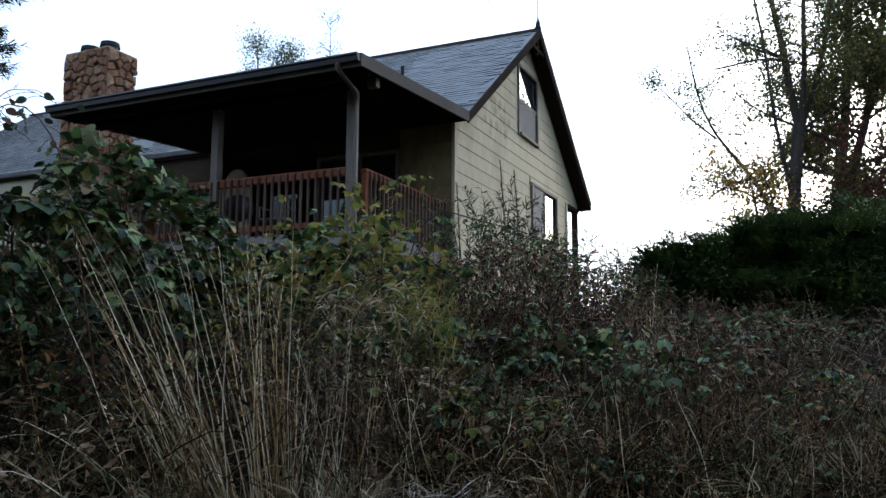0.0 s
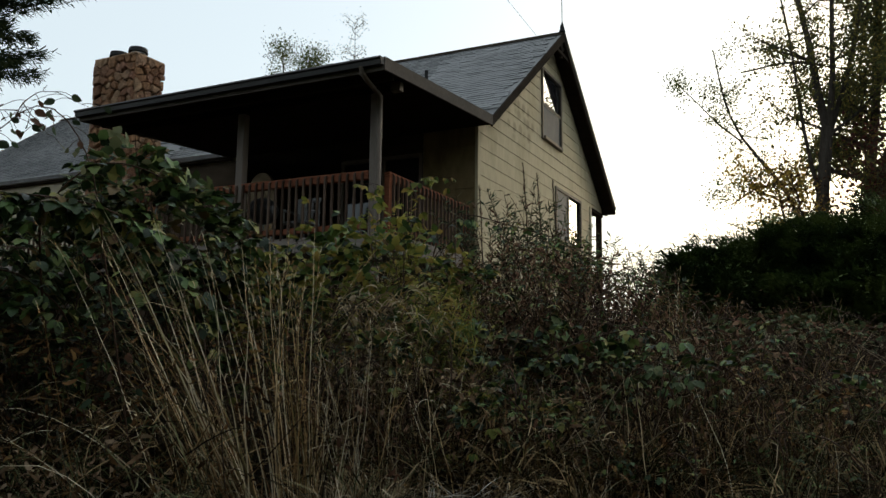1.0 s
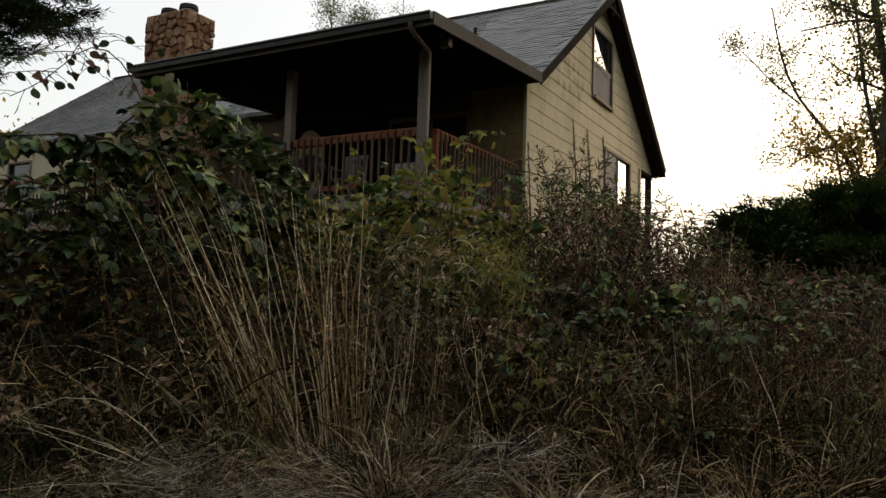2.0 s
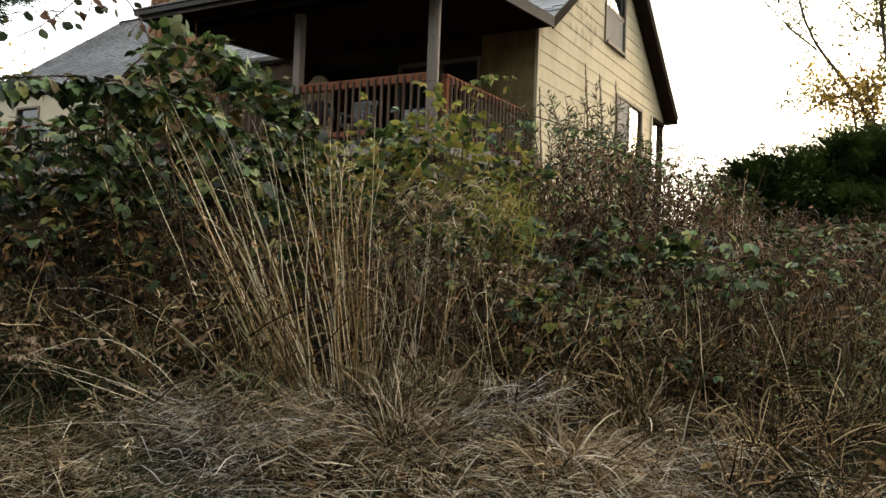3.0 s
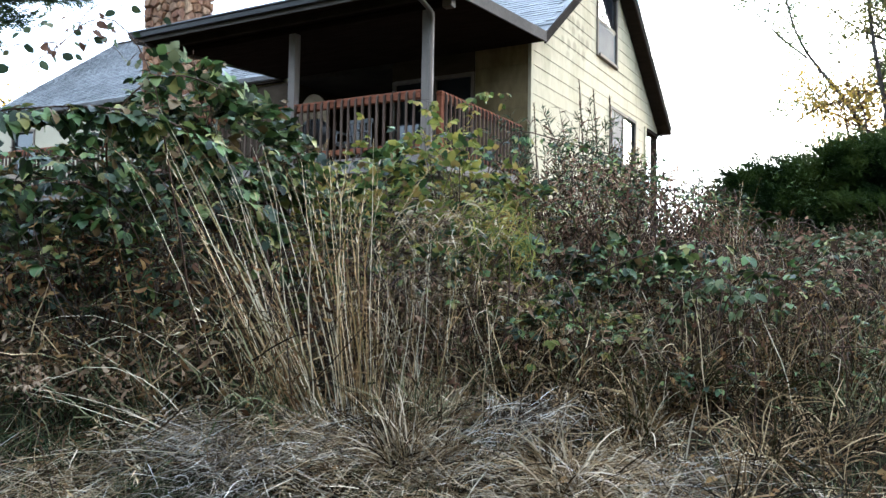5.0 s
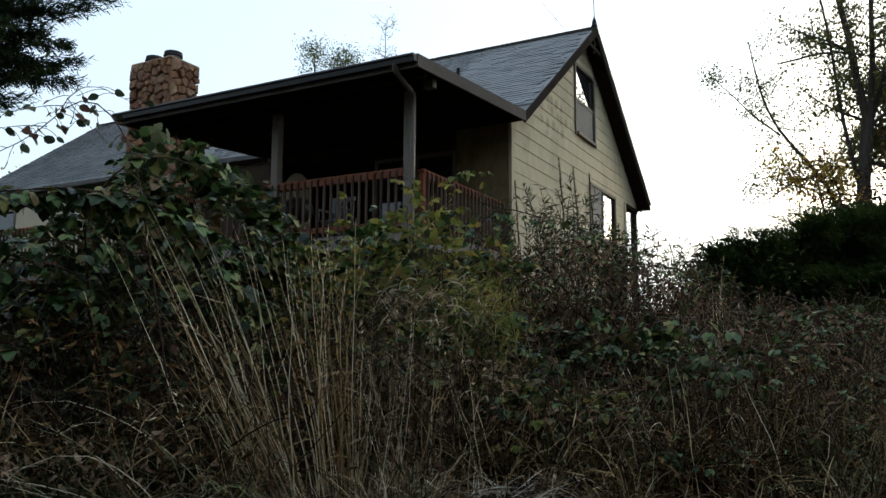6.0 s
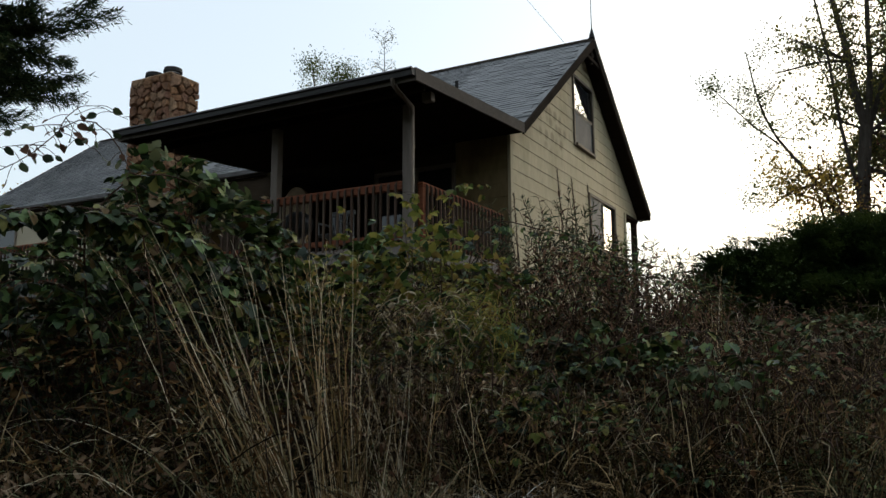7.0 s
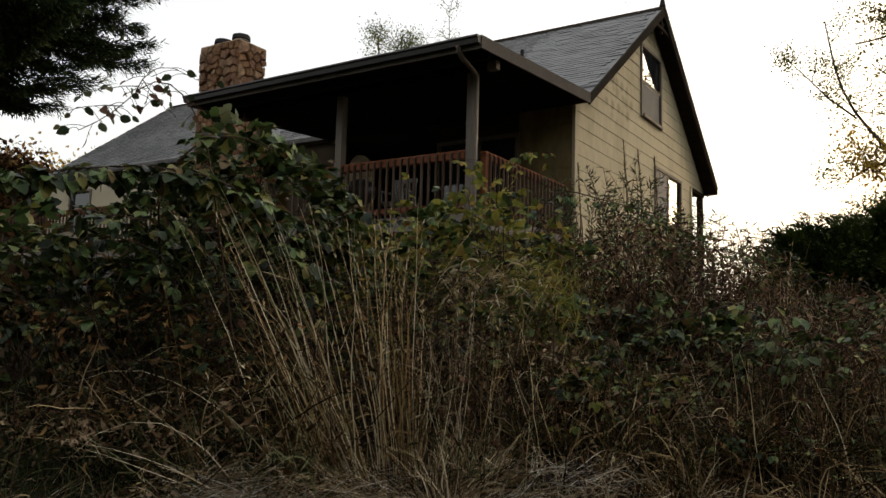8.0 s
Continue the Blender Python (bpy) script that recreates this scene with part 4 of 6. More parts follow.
bmesh.ops.create_uvsphere(bm, u_segments=20, v_segments=12, radius=0.27, matrix=pose(-8.75, 10.85, DECK_Z + 0.62) @ Matrix.Diagonal((1, 1, 0.85, 1)))
part("bowl", bm, BLACK, grill)
for a_ in (0, 2.1, 4.2):
    v, f = tubes([([(-8.75 + 0.1 * math.cos(a_), 10.85 + 0.1 * math.sin(a_), DECK_Z + 0.45), (-8.75 + 0.25 * math.cos(a_), 10.85 + 0.25 * math.sin(a_), DECK_Z)], 0.013)], 6)
    part("leg", (v, f), BAND, grill)
wick = thing("wicker_chair", "tan high round-backed wicker chair by the house wall", "chair", (-10.4, 12.4, DECK_Z))
bm = bmesh.new()
ring = [(-10.2 + 0.34 * math.cos(a), DECK_Z + 1.3 + 0.5 * math.sin(a)) for a in np.linspace(-0.2, math.pi + 0.2, 15)]
add_prism(bm, [(-10.5, DECK_Z + 0.4)] + [(-9.9, DECK_Z + 0.4)] + ring, "y", 12.55, 12.63)
part("back", bm, WICKER, wick)
part("seat", box(-10.55, -9.85, 12.0, 12.55, DECK_Z + 0.3, DECK_Z + 0.42, 0.04), WICKER, wick)
for x in (-10.5, -9.9):
    for y in (12.06, 12.5):
        part("leg", box(x - 0.025, x + 0.025, y - 0.025, y + 0.025, DECK_Z, DECK_Z + 0.3, 0.004), WICKER, wick)

# ---- shingles, the ones nearest the open gable end singly ----
course, tab = 0.135, 0.3
length = math.hypot(RIDGE_Y - EAVE_Y, RIDGE_Z - EAVE_Z)
nrm = Vector((0, -(RIDGE_Z - EAVE_Z), RIDGE_Y - EAVE_Y)).normalized()
slope_dir = Vector((0, RIDGE_Y - EAVE_Y, RIDGE_Z - EAVE_Z)).normalized()
shared = []
for k in range(4):
    bm = bmesh.new()
    w, t0 = tab / 2 - 0.003, 0.011 + 0.003 * k
    pts = [(-w, -0.004 * (k % 2), t0), (w, 0.003 * (k % 3), t0), (w, course + 0.02, 0.004), (-w, course + 0.02, 0.004)]
    top = [bm.verts.new(p) for p in pts]
    low = [bm.verts.new((p[0], p[1], -0.004)) for p in pts]
    bm.faces.new(top)
    for i in range(4):
        bm.faces.new((low[i], low[(i + 1) % 4], top[(i + 1) % 4], top[i]))
    bmesh.ops.recalc_face_normals(bm, faces=bm.faces)
    me = bpy.data.meshes.new("shingle")
    bm.to_mesh(me)
    bm.free()
    me.materials.append(SHINGLE)
    shared.append(me)
basis = Matrix((Vector((1, 0, 0)), slope_dir, nrm)).transposed().to_4x4()
rs = random.Random(11)
rest_v, rest_f = [], []
single = 0
for row in range(int(length / course)):
    off = rs.uniform(0, tab)
    for col in range(int((ROOF_X - LEFT_X) / tab)):
        x = ROOF_X - off - col * tab - tab / 2 + 0.1
        if x > ROOF_X - tab / 2 - 0.01 or x < LEFT_X + tab / 2:
            continue
        if CX0 - 0.1 < x < CX1 + 0.1 and row * course < 1.1:
            continue
        p = Vector((x, EAVE_Y, EAVE_Z - 0.015)) + slope_dir * (row * course) + nrm * rs.uniform(0, 0.0015)
        m = Matrix.Translation(p) @ basis
        me = shared[rs.randrange(4)]
        if x > -8.4 and 4 <= row < 38 and single < 300:
            o = part("shingle", me, None, roof)
            o.matrix_local = m
            single += 1
        else:
            b0 = len(rest_v)
            rest_v += [tuple(m @ v.co) for v in me.vertices]
            rest_f += [tuple(b0 + i for i in fc.vertices) for fc in me.polygons]
rest = part("shingles", (np.array(rest_v), np.array(rest_f)), SHINGLE_REST, roof)
tagged(rest, kind="stuff")

# ---- growth on the bank ----
def on_bank(n, s0, s1, l0, l1):
    s, l = rng.uniform(s0, s1, n), rng.uniform(l0, l1, n)
    p = plan(s, l)
    return np.column_stack([p, height(p[:, 0], p[:, 1])])


def headings(n, toward=None, spread=1.0):
    a = rng.uniform(0, 2 * np.pi, n) if toward is None else toward + rng.normal(0, spread, n)
    return np.column_stack([np.cos(a), np.sin(a)])


def join(*pairs):
    V, F, base = [], [], 0
    for v, f in pairs:
        V.append(v)
        F.append(np.asarray(f) + base)
        base += len(v)
    return np.concatenate(V), np.concatenate(F)


def stuff(name, data, mat, label, category):
    return tagged(part(name, data, mat), label, category, kind="stuff")


def patchy(p, size, cut):
    """Keeps places where a slow noise is over cut, so that growth comes in patches."""
    k = np.array([noise.noise(Vector((q[0] * size, q[1] * size, 3.3))) for q in p])
    return p[k > cut]


def thick(q, cut=-0.1, keep=0.08):
    """True where growth is dense: the same dark hollows stay open in every layer on the slope."""
    k = np.array([noise.noise(Vector((v[0] * 2.4, v[1] * 2.4, v[2] * 3.0 + 7.0))) for v in q])
    for x, y, z, r in ((-2.51, 5.03, 1.81, 0.2), (-2.35, 4.8, 1.62, 0.16), (-1.2, 4.3, 1.05, 0.13), (-1.75, 4.1, 1.0, 0.12), (-0.55, 4.6, 1.0, 0.15), (-3.1, 3.3, 1.25, 0.25), (-2.75, 3.5, 1.0, 0.2)):
        k[((q - [x, y, z]) ** 2).sum(1) < r * r] = -1
    return (k > cut) | (rng.uniform(size=len(q)) < keep)


# flattened straw at the foot of the bank: swaths that lie one way for a while, with hollows between
tufts = np.concatenate([patchy(on_bank(1500, 2.3, 4.6, -3.2, 3.4), 2.6, -0.12), patchy(on_bank(420, 1.5, 4.2, -5.0, 5.2), 1.3, 0.02), patchy(on_bank(220, 0.6, 2.8, -6.0, 6.5), 1.3, 0.1), on_bank(90, 3.7, 4.05, -1.35, -0.5) + [0, 0, 0.1]])
roots, way = [], []
for tf in tufts:
    n = 72
    swath = 2.2 * math.pi * noise.noise(Vector((tf[0] * 0.75, tf[1] * 0.75, 8.1))) - 0.25
    off = rng.normal(0, 0.12, (n, 2))
    tf[2] += 0.17 * max(0.0, noise.noise(Vector((tf[0] * 1.15, tf[1] * 1.15, 4.4))))
    mound = 0.1 + 0.12 * max(0.0, noise.noise(Vector((tf[0] * 1.9, tf[1] * 1.9, 1.7))))
    roots.append(tf + np.column_stack([off, mound * np.exp(-(off ** 2).sum(1) / 0.016)]))
    h = headings(n, swath + rng.choice([0, 0, 1.3, -1.3]), 1.0)
    way.append(np.column_stack([h, rng.normal(0.2, 0.35, n)]))
roots, way = np.concatenate(roots), np.concatenate(way)
lr, sr = roots @ np.array([*ALONG, 0]), roots @ np.array([*UP_BANK, 0])
keep = (sr < np.interp(lr, [-3, -1.5, -0.7, -0.3, 0.7, 1.3, 3], [3.7, 3.95, 4.15, 4.2, 4.2, 3.95, 3.6])) & ((lr > -0.5) | (rng.uniform(size=len(lr)) < np.where(lr > -1.0, 0.62, 0.42))) & ((lr < 1.3) | (rng.uniform(size=len(lr)) < 0.4))
roots, way = roots[keep], way[keep]
roots[:, 2] = np.maximum(height(roots[:, 0], roots[:, 1]), roots[:, 2]) + rng.uniform(0, 0.06, len(roots))
n = len(roots)
bleached = np.array([noise.noise(Vector((v[0] * 1.7, v[1] * 1.7, 3.3))) for v in roots]) + rng.normal(0, 0.22, n) > 0.26
for name_, mat_, pick, say_ in (("flattened_grass", MAT_STRAW, ~bleached, "pale dry flattened grass at the foot of the bank"), ("bleached_grass", MAT_GREY, bleached, "bleached grey flattened grass at the foot of the bank")):
    n = int(pick.sum())
    long_ = rng.uniform(size=n) < 0.1
    stuff(name_, strands(roots[pick], way[pick], rng.uniform(0.05, 0.24, n) * np.where(long_, 2.0, 1), rng.uniform(0.0016, 0.0044, n), np.where(rng.uniform(size=n) < 0.25, 0.2, 0.06), 0.12, 5)[:2], mat_, say_, "dry grass")
# thinner dry grass over the level ground before the bank
q = on_bank(26000, -5.0, 2.9, -7.0, 7.0)
n = len(q)
stuff("verge_grass", strands(q, unit(n) * [1, 1, 0.5] + [0, 0, 0.4], rng.uniform(0.08, 0.26, n), rng.uniform(0.003, 0.007, n), 0.12, 0.25, 5)[:2], MAT_STRAW, "short dry grass on the level ground", "dry grass")
# litter of brown leaves
q = on_bank(3600, 3.2, 7.0, -0.7, 3.5)
n = len(q)
q[:, 2] += rng.uniform(0.01, 0.14, n)
stuff("leaf_litter", scatter(OVAL, q, frames_of(unit(n) * [1, 1, 0.35], unit(n) * 0.7 + [0, 0, 1]), rng.uniform(0.03, 0.07, n)), LEAF_BROWN, "brown fallen leaves on the bank", "leaves")
q = np.concatenate([patchy(on_bank(6500, 2.6, 4.6, -3.0, 2.5), 2.2, 0.12), patchy(on_bank(6000, -3.0, 4.6, -8.0, 8.0), 0.9, 0.12), on_bank(1300, 3.3, 3.7, -1.4, -0.6)])
n = len(q)
stuff("green_grass", blades(q, headings(n), rng.uniform(0.08, 0.25, n), rng.uniform(0.003, 0.006, n), rng.uniform(0.7, 1.5, n), rng.uniform(0.2, 1.3, n)), GREENGRASS,
      "short green grass among the dry straw", "grass")
# withered grass and vines over the slope, in tussocks with dark hollows between them
def tussocks(n, s0, s1, l0, l1, size, tall):
    """Roots and directions of strands that spring from scattered tussocks and fall outwards."""
    many = max(8, int((s1 - s0) * (l1 - l0) / (2.6 * size * size)))
    mid = on_bank(many, s0, s1, l0, l1)
    scale = rng.uniform(0.5, 1.3, many)
    share = rng.dirichlet(np.full(many, 1.4))
    k = rng.choice(many, n, p=share)
    off = rng.normal(0, 0.42 * size, (n, 2)) * scale[k][:, None]
    q = np.column_stack([mid[k, :2] + off, np.zeros(n)])
    q[:, 2] = height(q[:, 0], q[:, 1]) + rng.uniform(0, 1, n) * tall * scale[k] * np.exp(-(off ** 2).sum(1) / (size * size))
    way = np.column_stack([off / size * 1.3 + rng.normal(0, 0.45, (n, 2)), rng.uniform(0.0, 1.2, n)])
    dense = thick(q)
    return q[dense], way[dense]


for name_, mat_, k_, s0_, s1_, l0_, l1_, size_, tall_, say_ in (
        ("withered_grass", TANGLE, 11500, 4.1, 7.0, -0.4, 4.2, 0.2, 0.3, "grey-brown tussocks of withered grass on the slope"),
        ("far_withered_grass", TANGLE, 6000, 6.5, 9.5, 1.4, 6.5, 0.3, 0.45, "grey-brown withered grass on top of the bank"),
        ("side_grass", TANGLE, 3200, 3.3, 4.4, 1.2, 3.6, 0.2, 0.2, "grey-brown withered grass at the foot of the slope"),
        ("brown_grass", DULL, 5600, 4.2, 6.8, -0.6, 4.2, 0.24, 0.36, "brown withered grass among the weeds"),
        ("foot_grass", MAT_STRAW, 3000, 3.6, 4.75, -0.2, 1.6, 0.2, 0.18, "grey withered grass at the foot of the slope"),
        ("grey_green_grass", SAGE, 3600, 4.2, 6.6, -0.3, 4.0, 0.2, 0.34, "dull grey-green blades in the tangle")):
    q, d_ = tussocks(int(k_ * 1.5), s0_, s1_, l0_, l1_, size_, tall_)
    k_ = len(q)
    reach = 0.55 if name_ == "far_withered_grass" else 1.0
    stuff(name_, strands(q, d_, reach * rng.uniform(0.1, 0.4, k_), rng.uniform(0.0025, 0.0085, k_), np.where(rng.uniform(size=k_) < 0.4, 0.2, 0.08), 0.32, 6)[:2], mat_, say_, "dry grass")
q = on_bank(1100, 4.3, 6.4, 1.5, 3.6)
n = len(q)
stuff("upright_grass", strands(q, unit(n) * 0.4 + [0, 0, 1], rng.uniform(0.15, 0.5, n), rng.uniform(0.003, 0.007, n), 0.1, 0.15, 6)[:2], TANGLE, "dry upright grass through the tangle", "dry grass")

# paler dry stalks that stand and lean through the slope
q = np.concatenate([on_bank(130, 4.2, 5.6, -0.5, 0.6), on_bank(90, 4.3, 6.5, 0.8, 3.2), on_bank(130, 5.4, 6.4, -0.9, 0.6)])
n = len(q)
d_ = unit(n) * 0.32 + [0, 0, 1]
stuff("dry_stalks", strands(q, d_, rng.uniform(0.35, 0.9, n), rng.uniform(0.003, 0.0055, n), 0.06, 0.1, 8)[:2], STRAW, "scattered pale dry stalks on the slope", "dry grass")


# dead stems, thin and tangled
def tangle(n, s0, s1, l0, l1, tall, rad, sway):
    q = on_bank(n, s0, s1, l0, l1)
    out = []
    for p in q:
        a = rng.uniform(0, 2 * np.pi)
        reach = rng.uniform(0.1, 1.1) * tall
        tip = p + np.array([reach * np.cos(a), reach * np.sin(a), rng.uniform(0.25, 1.0) * tall])
        out.append((arc(p, tip, rng.uniform(0, 0.25) * tall, 7, sway), np.linspace(rad, rad * 0.4, 7)))
    return tubes(out, 3)


stuff("dead_stems", join(tangle(900, 4.6, 8.0, -0.9, 2.3, 0.7, 0.003, 0.13), tangle(900, 4.2, 8.5, 2.3, 5.5, 0.4, 0.003, 0.1)), STEM, "tangled dead weed stems on the slope", "weeds")

stuff("bramble_stems", tangle(420, 4.3, 5.5, -2.7, -0.6, 1.15, 0.004, 0.2), CANE, "dark tangled stems inside the brambles", "bramble stems")

# small weed leaves through the slope
for name_, mat_, k_, s0_, s1_, l0_, l1_, hi_, sz_ in (("weed_leaves", LEAF, 2000, 4.2, 7.0, -1.2, 2.4, 0.45, 0.045), ("pale_weeds", LEAF_PALE, 900, 4.3, 8.5, 0.2, 5.5, 0.5, 0.045), ("yellow_weeds", LEAF_YELLOW, 1500, 5.2, 7.0, -1.2, 0.9, 0.8, 0.06)):
    q = patchy(on_bank(k_, s0_, s1_, l0_, l1_), 1.1, -0.12)
    n = len(q)
    q[:, 2] += rng.uniform(0.03, hi_, n)
    q = q[thick(q)]
    n = len(q)
    stuff(name_, scatter(LANCE, q, frames_of(unit(n) * [1, 1, 0.5], unit(n) + [0, 0, 1.2]), sz_ * rng.uniform(0.5, 1.4, n)), mat_, "small weed leaves among the withered grass", "weeds")

# fallen and clinging withered leaves
q = on_bank(5200, 4.4, 7.6, -0.4, 4.2)
q = q[rng.uniform(size=len(q)) < 0.35 + 0.5 * np.exp(-((q @ np.array([ALONG[0], ALONG[1], 0]) - 1.3) / 0.7) ** 2)]
n = len(q)
q[:, 2] += rng.uniform(0.05, 0.75, n)
q = q[thick(q)]
n = len(q)
stuff("withered_leaves", scatter(LANCE, q, frames_of(unit(n) * [1, 1, 0.6], unit(n)), rng.uniform(0.025, 0.06, n)), LEAF_GREY, "grey-brown withered leaves on the weeds", "leaves")


# ---- tall dry grass ----
def grass_clump(s, l, count, wide, deep, tall, lean, lean_spread, rise, sag, label, width=0.0055, kink=0.03, late=1.5, heads=0.6, mat=STRAW):
    """Stalks from a patch wide by deep, that set off at the angle rise and bow over; seed heads and loose blades on them."""
    c = plan(s, l)
    z = float(height(c[0], c[1]))
    ob = thing("tall_grass", label, "grass clump", (c[0], c[1], z), "tall dry grass clumps")
    q = np.column_stack([c + rng.uniform(-wide, wide, (count, 1)) * ALONG + rng.uniform(-deep, deep, (count, 1)) * UP_BANK, np.zeros(count)])
    q[:, 2] = height(q[:, 0], q[:, 1]) - 0.02
    h = headings(count, lean, lean_spread)
    up = rng.normal(rise, 0.08, count)
    ln = tall * rng.uniform(0.55, 1.1, count)
    sags = sag * rng.uniform(0.3, 1.7, count) * np.where(rng.uniform(size=count) < 0.25, 2.2, 1)
    v, f, mid = strands(q, np.column_stack([h * np.cos(up)[:, None], np.sin(up)]), ln, width * rng.uniform(0.6, 1.35, count), kink, sags, 11, late)
    tagged(part("stalks", (v, f), mat, ob), kind="stuff")
    tall_ones = np.nonzero(rng.uniform(size=count) < heads)[0]
    k = np.repeat(tall_ones, 9)
    t_ = rng.uniform(0.8, 1.0, len(k)) * 9.99
    i = t_.astype(int)
    p = mid[k, i] + (mid[k, i + 1] - mid[k, i]) * (t_ - i)[:, None]
    way = (mid[k, i + 1] - mid[k, i]) * 18 + unit(len(k)) * 0.9
    if len(k):
        tagged(part("seed_heads", scatter(NARROW, p, frames_of(way, unit(len(k))), rng.uniform(0.02, 0.05, len(k))), mat, ob), kind="stuff")
    m = int(count * 0.9)
    k, i = rng.integers(0, count, m), rng.integers(1, 8, m)
    d_ = unit(m) * [1, 1, 0.5] + [0, 0, 0.35]
    v, f, _ = strands(mid[k, i], d_, rng.uniform(0.1, 0.32, m), rng.uniform(0.003, 0.007, m), 0.12, 0.5, 6)
    tagged(part("blades", (v, f), mat, ob), kind="stuff")
    return ob


LEFTWARD = math.atan2(-ALONG[1], -ALONG[0])
grass_clump(4.2, -0.62, 56, 0.12, 0.08, 1.8, LEFTWARD, 0.4, 1.17, 0.24, "clump of tall straw-coloured grass leaning over on the bank", 0.0056, 0.035, 2.4, mat=RED_STRAW)
grass_clump(4.2, -0.58, 38, 0.1, 0.07, 1.2, LEFTWARD, 0.5, 1.16, 0.2, "reddish-brown dry grass leaning in a loose sheaf", 0.008, 0.07, 1.6, 0.2, RED_STRAW)
grass_clump(4.15, -0.9, 20, 0.14, 0.1, 1.6, LEFTWARD, 0.35, 1.15, 0.34, "thin dry stalks bent over and hanging at the tips", 0.0045, 0.05)
grass_clump(4.0, -0.7, 24, 0.16, 0.12, 1.6, LEFTWARD, 0.25, 0.4, 0.12, "long fallen dry stalks before the brambles", 0.0042, 0.045, mat=RED_STRAW)
grass_clump(4.05, -1.15, 16, 0.25, 0.12, 1.3, LEFTWARD, 0.6, 0.95, 0.22, "loose clump of tall dry grass bent to the ground", 0.0045, 0.06)
grass_clump(4.35, -0.43, 46, 0.1, 0.08, 1.45, LEFTWARD, 0.5, 1.48, 0.05, "upright clump of tall straw-coloured grass on the bank", 0.0054, 0.045)
grass_clump(4.5, -0.15, 30, 0.24, 0.12, 1.1, LEFTWARD, 1.6, 1.38, 0.1, "thin clump of dry grass among weeds on the bank", 0.0036, 0.06)
grass_clump(5.4, -0.62, 58, 0.2, 0.15, 1.3, LEFTWARD, 1.5, 1.35, 0.16, "pale seeding grass among yellow leaves", 0.005, 0.07, 1.5, 1.0)
grass_clump(5.4, -0.05, 36, 0.3, 0.2, 0.9, LEFTWARD, 1.5, 1.3, 0.16, "thin grey-brown dry grass below the deck", 0.0042, 0.07)
grass_clump(4.9, 1.15, 26, 0.3, 0.2, 0.6, LEFTWARD, 1.5, 1.2, 0.2, "short dry grass clump among weeds", 0.0038, 0.08)
grass_clump(5.95, 2.2, 14, 0.12, 0.08, 1.1, LEFTWARD, 1.5, 1.5, 0.04, "few upright dry stalks among brambles", 0.004, 0.03)
grass_clump(3.85, -1.7, 24, 0.35, 0.15, 0.7, LEFTWARD + math.pi, 0.6, 0.7, 0.3, "dry grass bent low beside the brambles", 0.0045, 0.08)


# ---- dry weeds ----
def dry_weed(s, l, tall, stems, wide, label, leaf=0.06, leaf_mat=LEAF_GREY, per=12):
    """Thin upright dead stems, forked near the top, with curled leaves left hanging on them."""
    c = plan(s, l)
    ob = thing("dry_weed", label, "weed", (c[0], c[1], float(height(c[0], c[1]))), "dry weeds")
    q = np.column_stack([c + rng.normal(0, wide, (stems, 2)), np.zeros(stems)])
    q[:, 2] = height(q[:, 0], q[:, 1]) - 0.02
    ln = tall * rng.uniform(0.6, 1.1, stems)
    v, f, mid = strands(q, unit(stems) * 0.28 + [0, 0, 1], ln, rng.uniform(0.003, 0.0065, stems), 0.05, 0.05, 9)
    tagged(part("stem_cluster", (v, f), STEM, ob), kind="stuff")
    k, i = np.repeat(np.arange(stems), 4), rng.integers(3, 8, stems * 4)
    v, f, twig = strands(mid[k, i], unit(len(k)) * 0.9 + [0, 0, 0.7], rng.uniform(0.08, 0.28, len(k)) * tall, np.full(len(k), 0.0028), 0.14, 0.1, 6)
    tagged(part("twig_spray", (v, f), STEM, ob), kind="stuff")
    m = stems * per
    k, i = rng.integers(0, len(twig), m), rng.integers(1, 6, m)
    d_ = unit(m) * 0.8 - [0, 0, 0.6]
    tagged(part("leaves", scatter(CURL, twig[k, i], frames_of(d_, unit(m)), leaf * rng.uniform(0.5, 1.3, m)), leaf_mat, ob), kind="stuff")


for s_, l_, h_, k_ in ((4.7, -0.25, 0.95, 16), (4.8, 0.0, 0.85, 18), (4.6, 0.15, 0.6, 14), (5.2, 0.15, 0.8, 16), (5.5, 0.45, 0.75, 14), (4.9, 0.35, 0.5, 12), (5.0, -0.45, 1.0, 12)):
    dry_weed(s_, l_, h_, k_, 0.11, "thin grey-brown dead weed stems on the slope")
for s_, l_, h_, k_ in ((6.3, 0.95, 0.95, 18), (6.5, 1.35, 0.95, 20), (6.4, 1.75, 0.8, 18), (6.9, 2.1, 0.75, 16), (6.0, 1.2, 0.7, 16), (6.7, 0.75, 1.1, 14)):
    dry_weed(s_, l_, h_, k_, 0.16, "withered pinkish-brown weed with hanging leaves on the bank top", 0.07, LEAF_GREY, 20)
for s_, l_, h_, k_ in ((5.2, 2.05, 0.75, 16), (5.0, 1.7, 0.5, 12), (5.4, 2.6, 0.55, 14), (4.8, 2.4, 0.45, 12), (5.7, 3.1, 0.5, 12), (4.6, 1.3, 0.4, 12)):
    dry_weed(s_, l_, h_, k_, 0.14, "upright dry brown weed stems among the tangle", 0.05, LEAF_BROWN, 8)


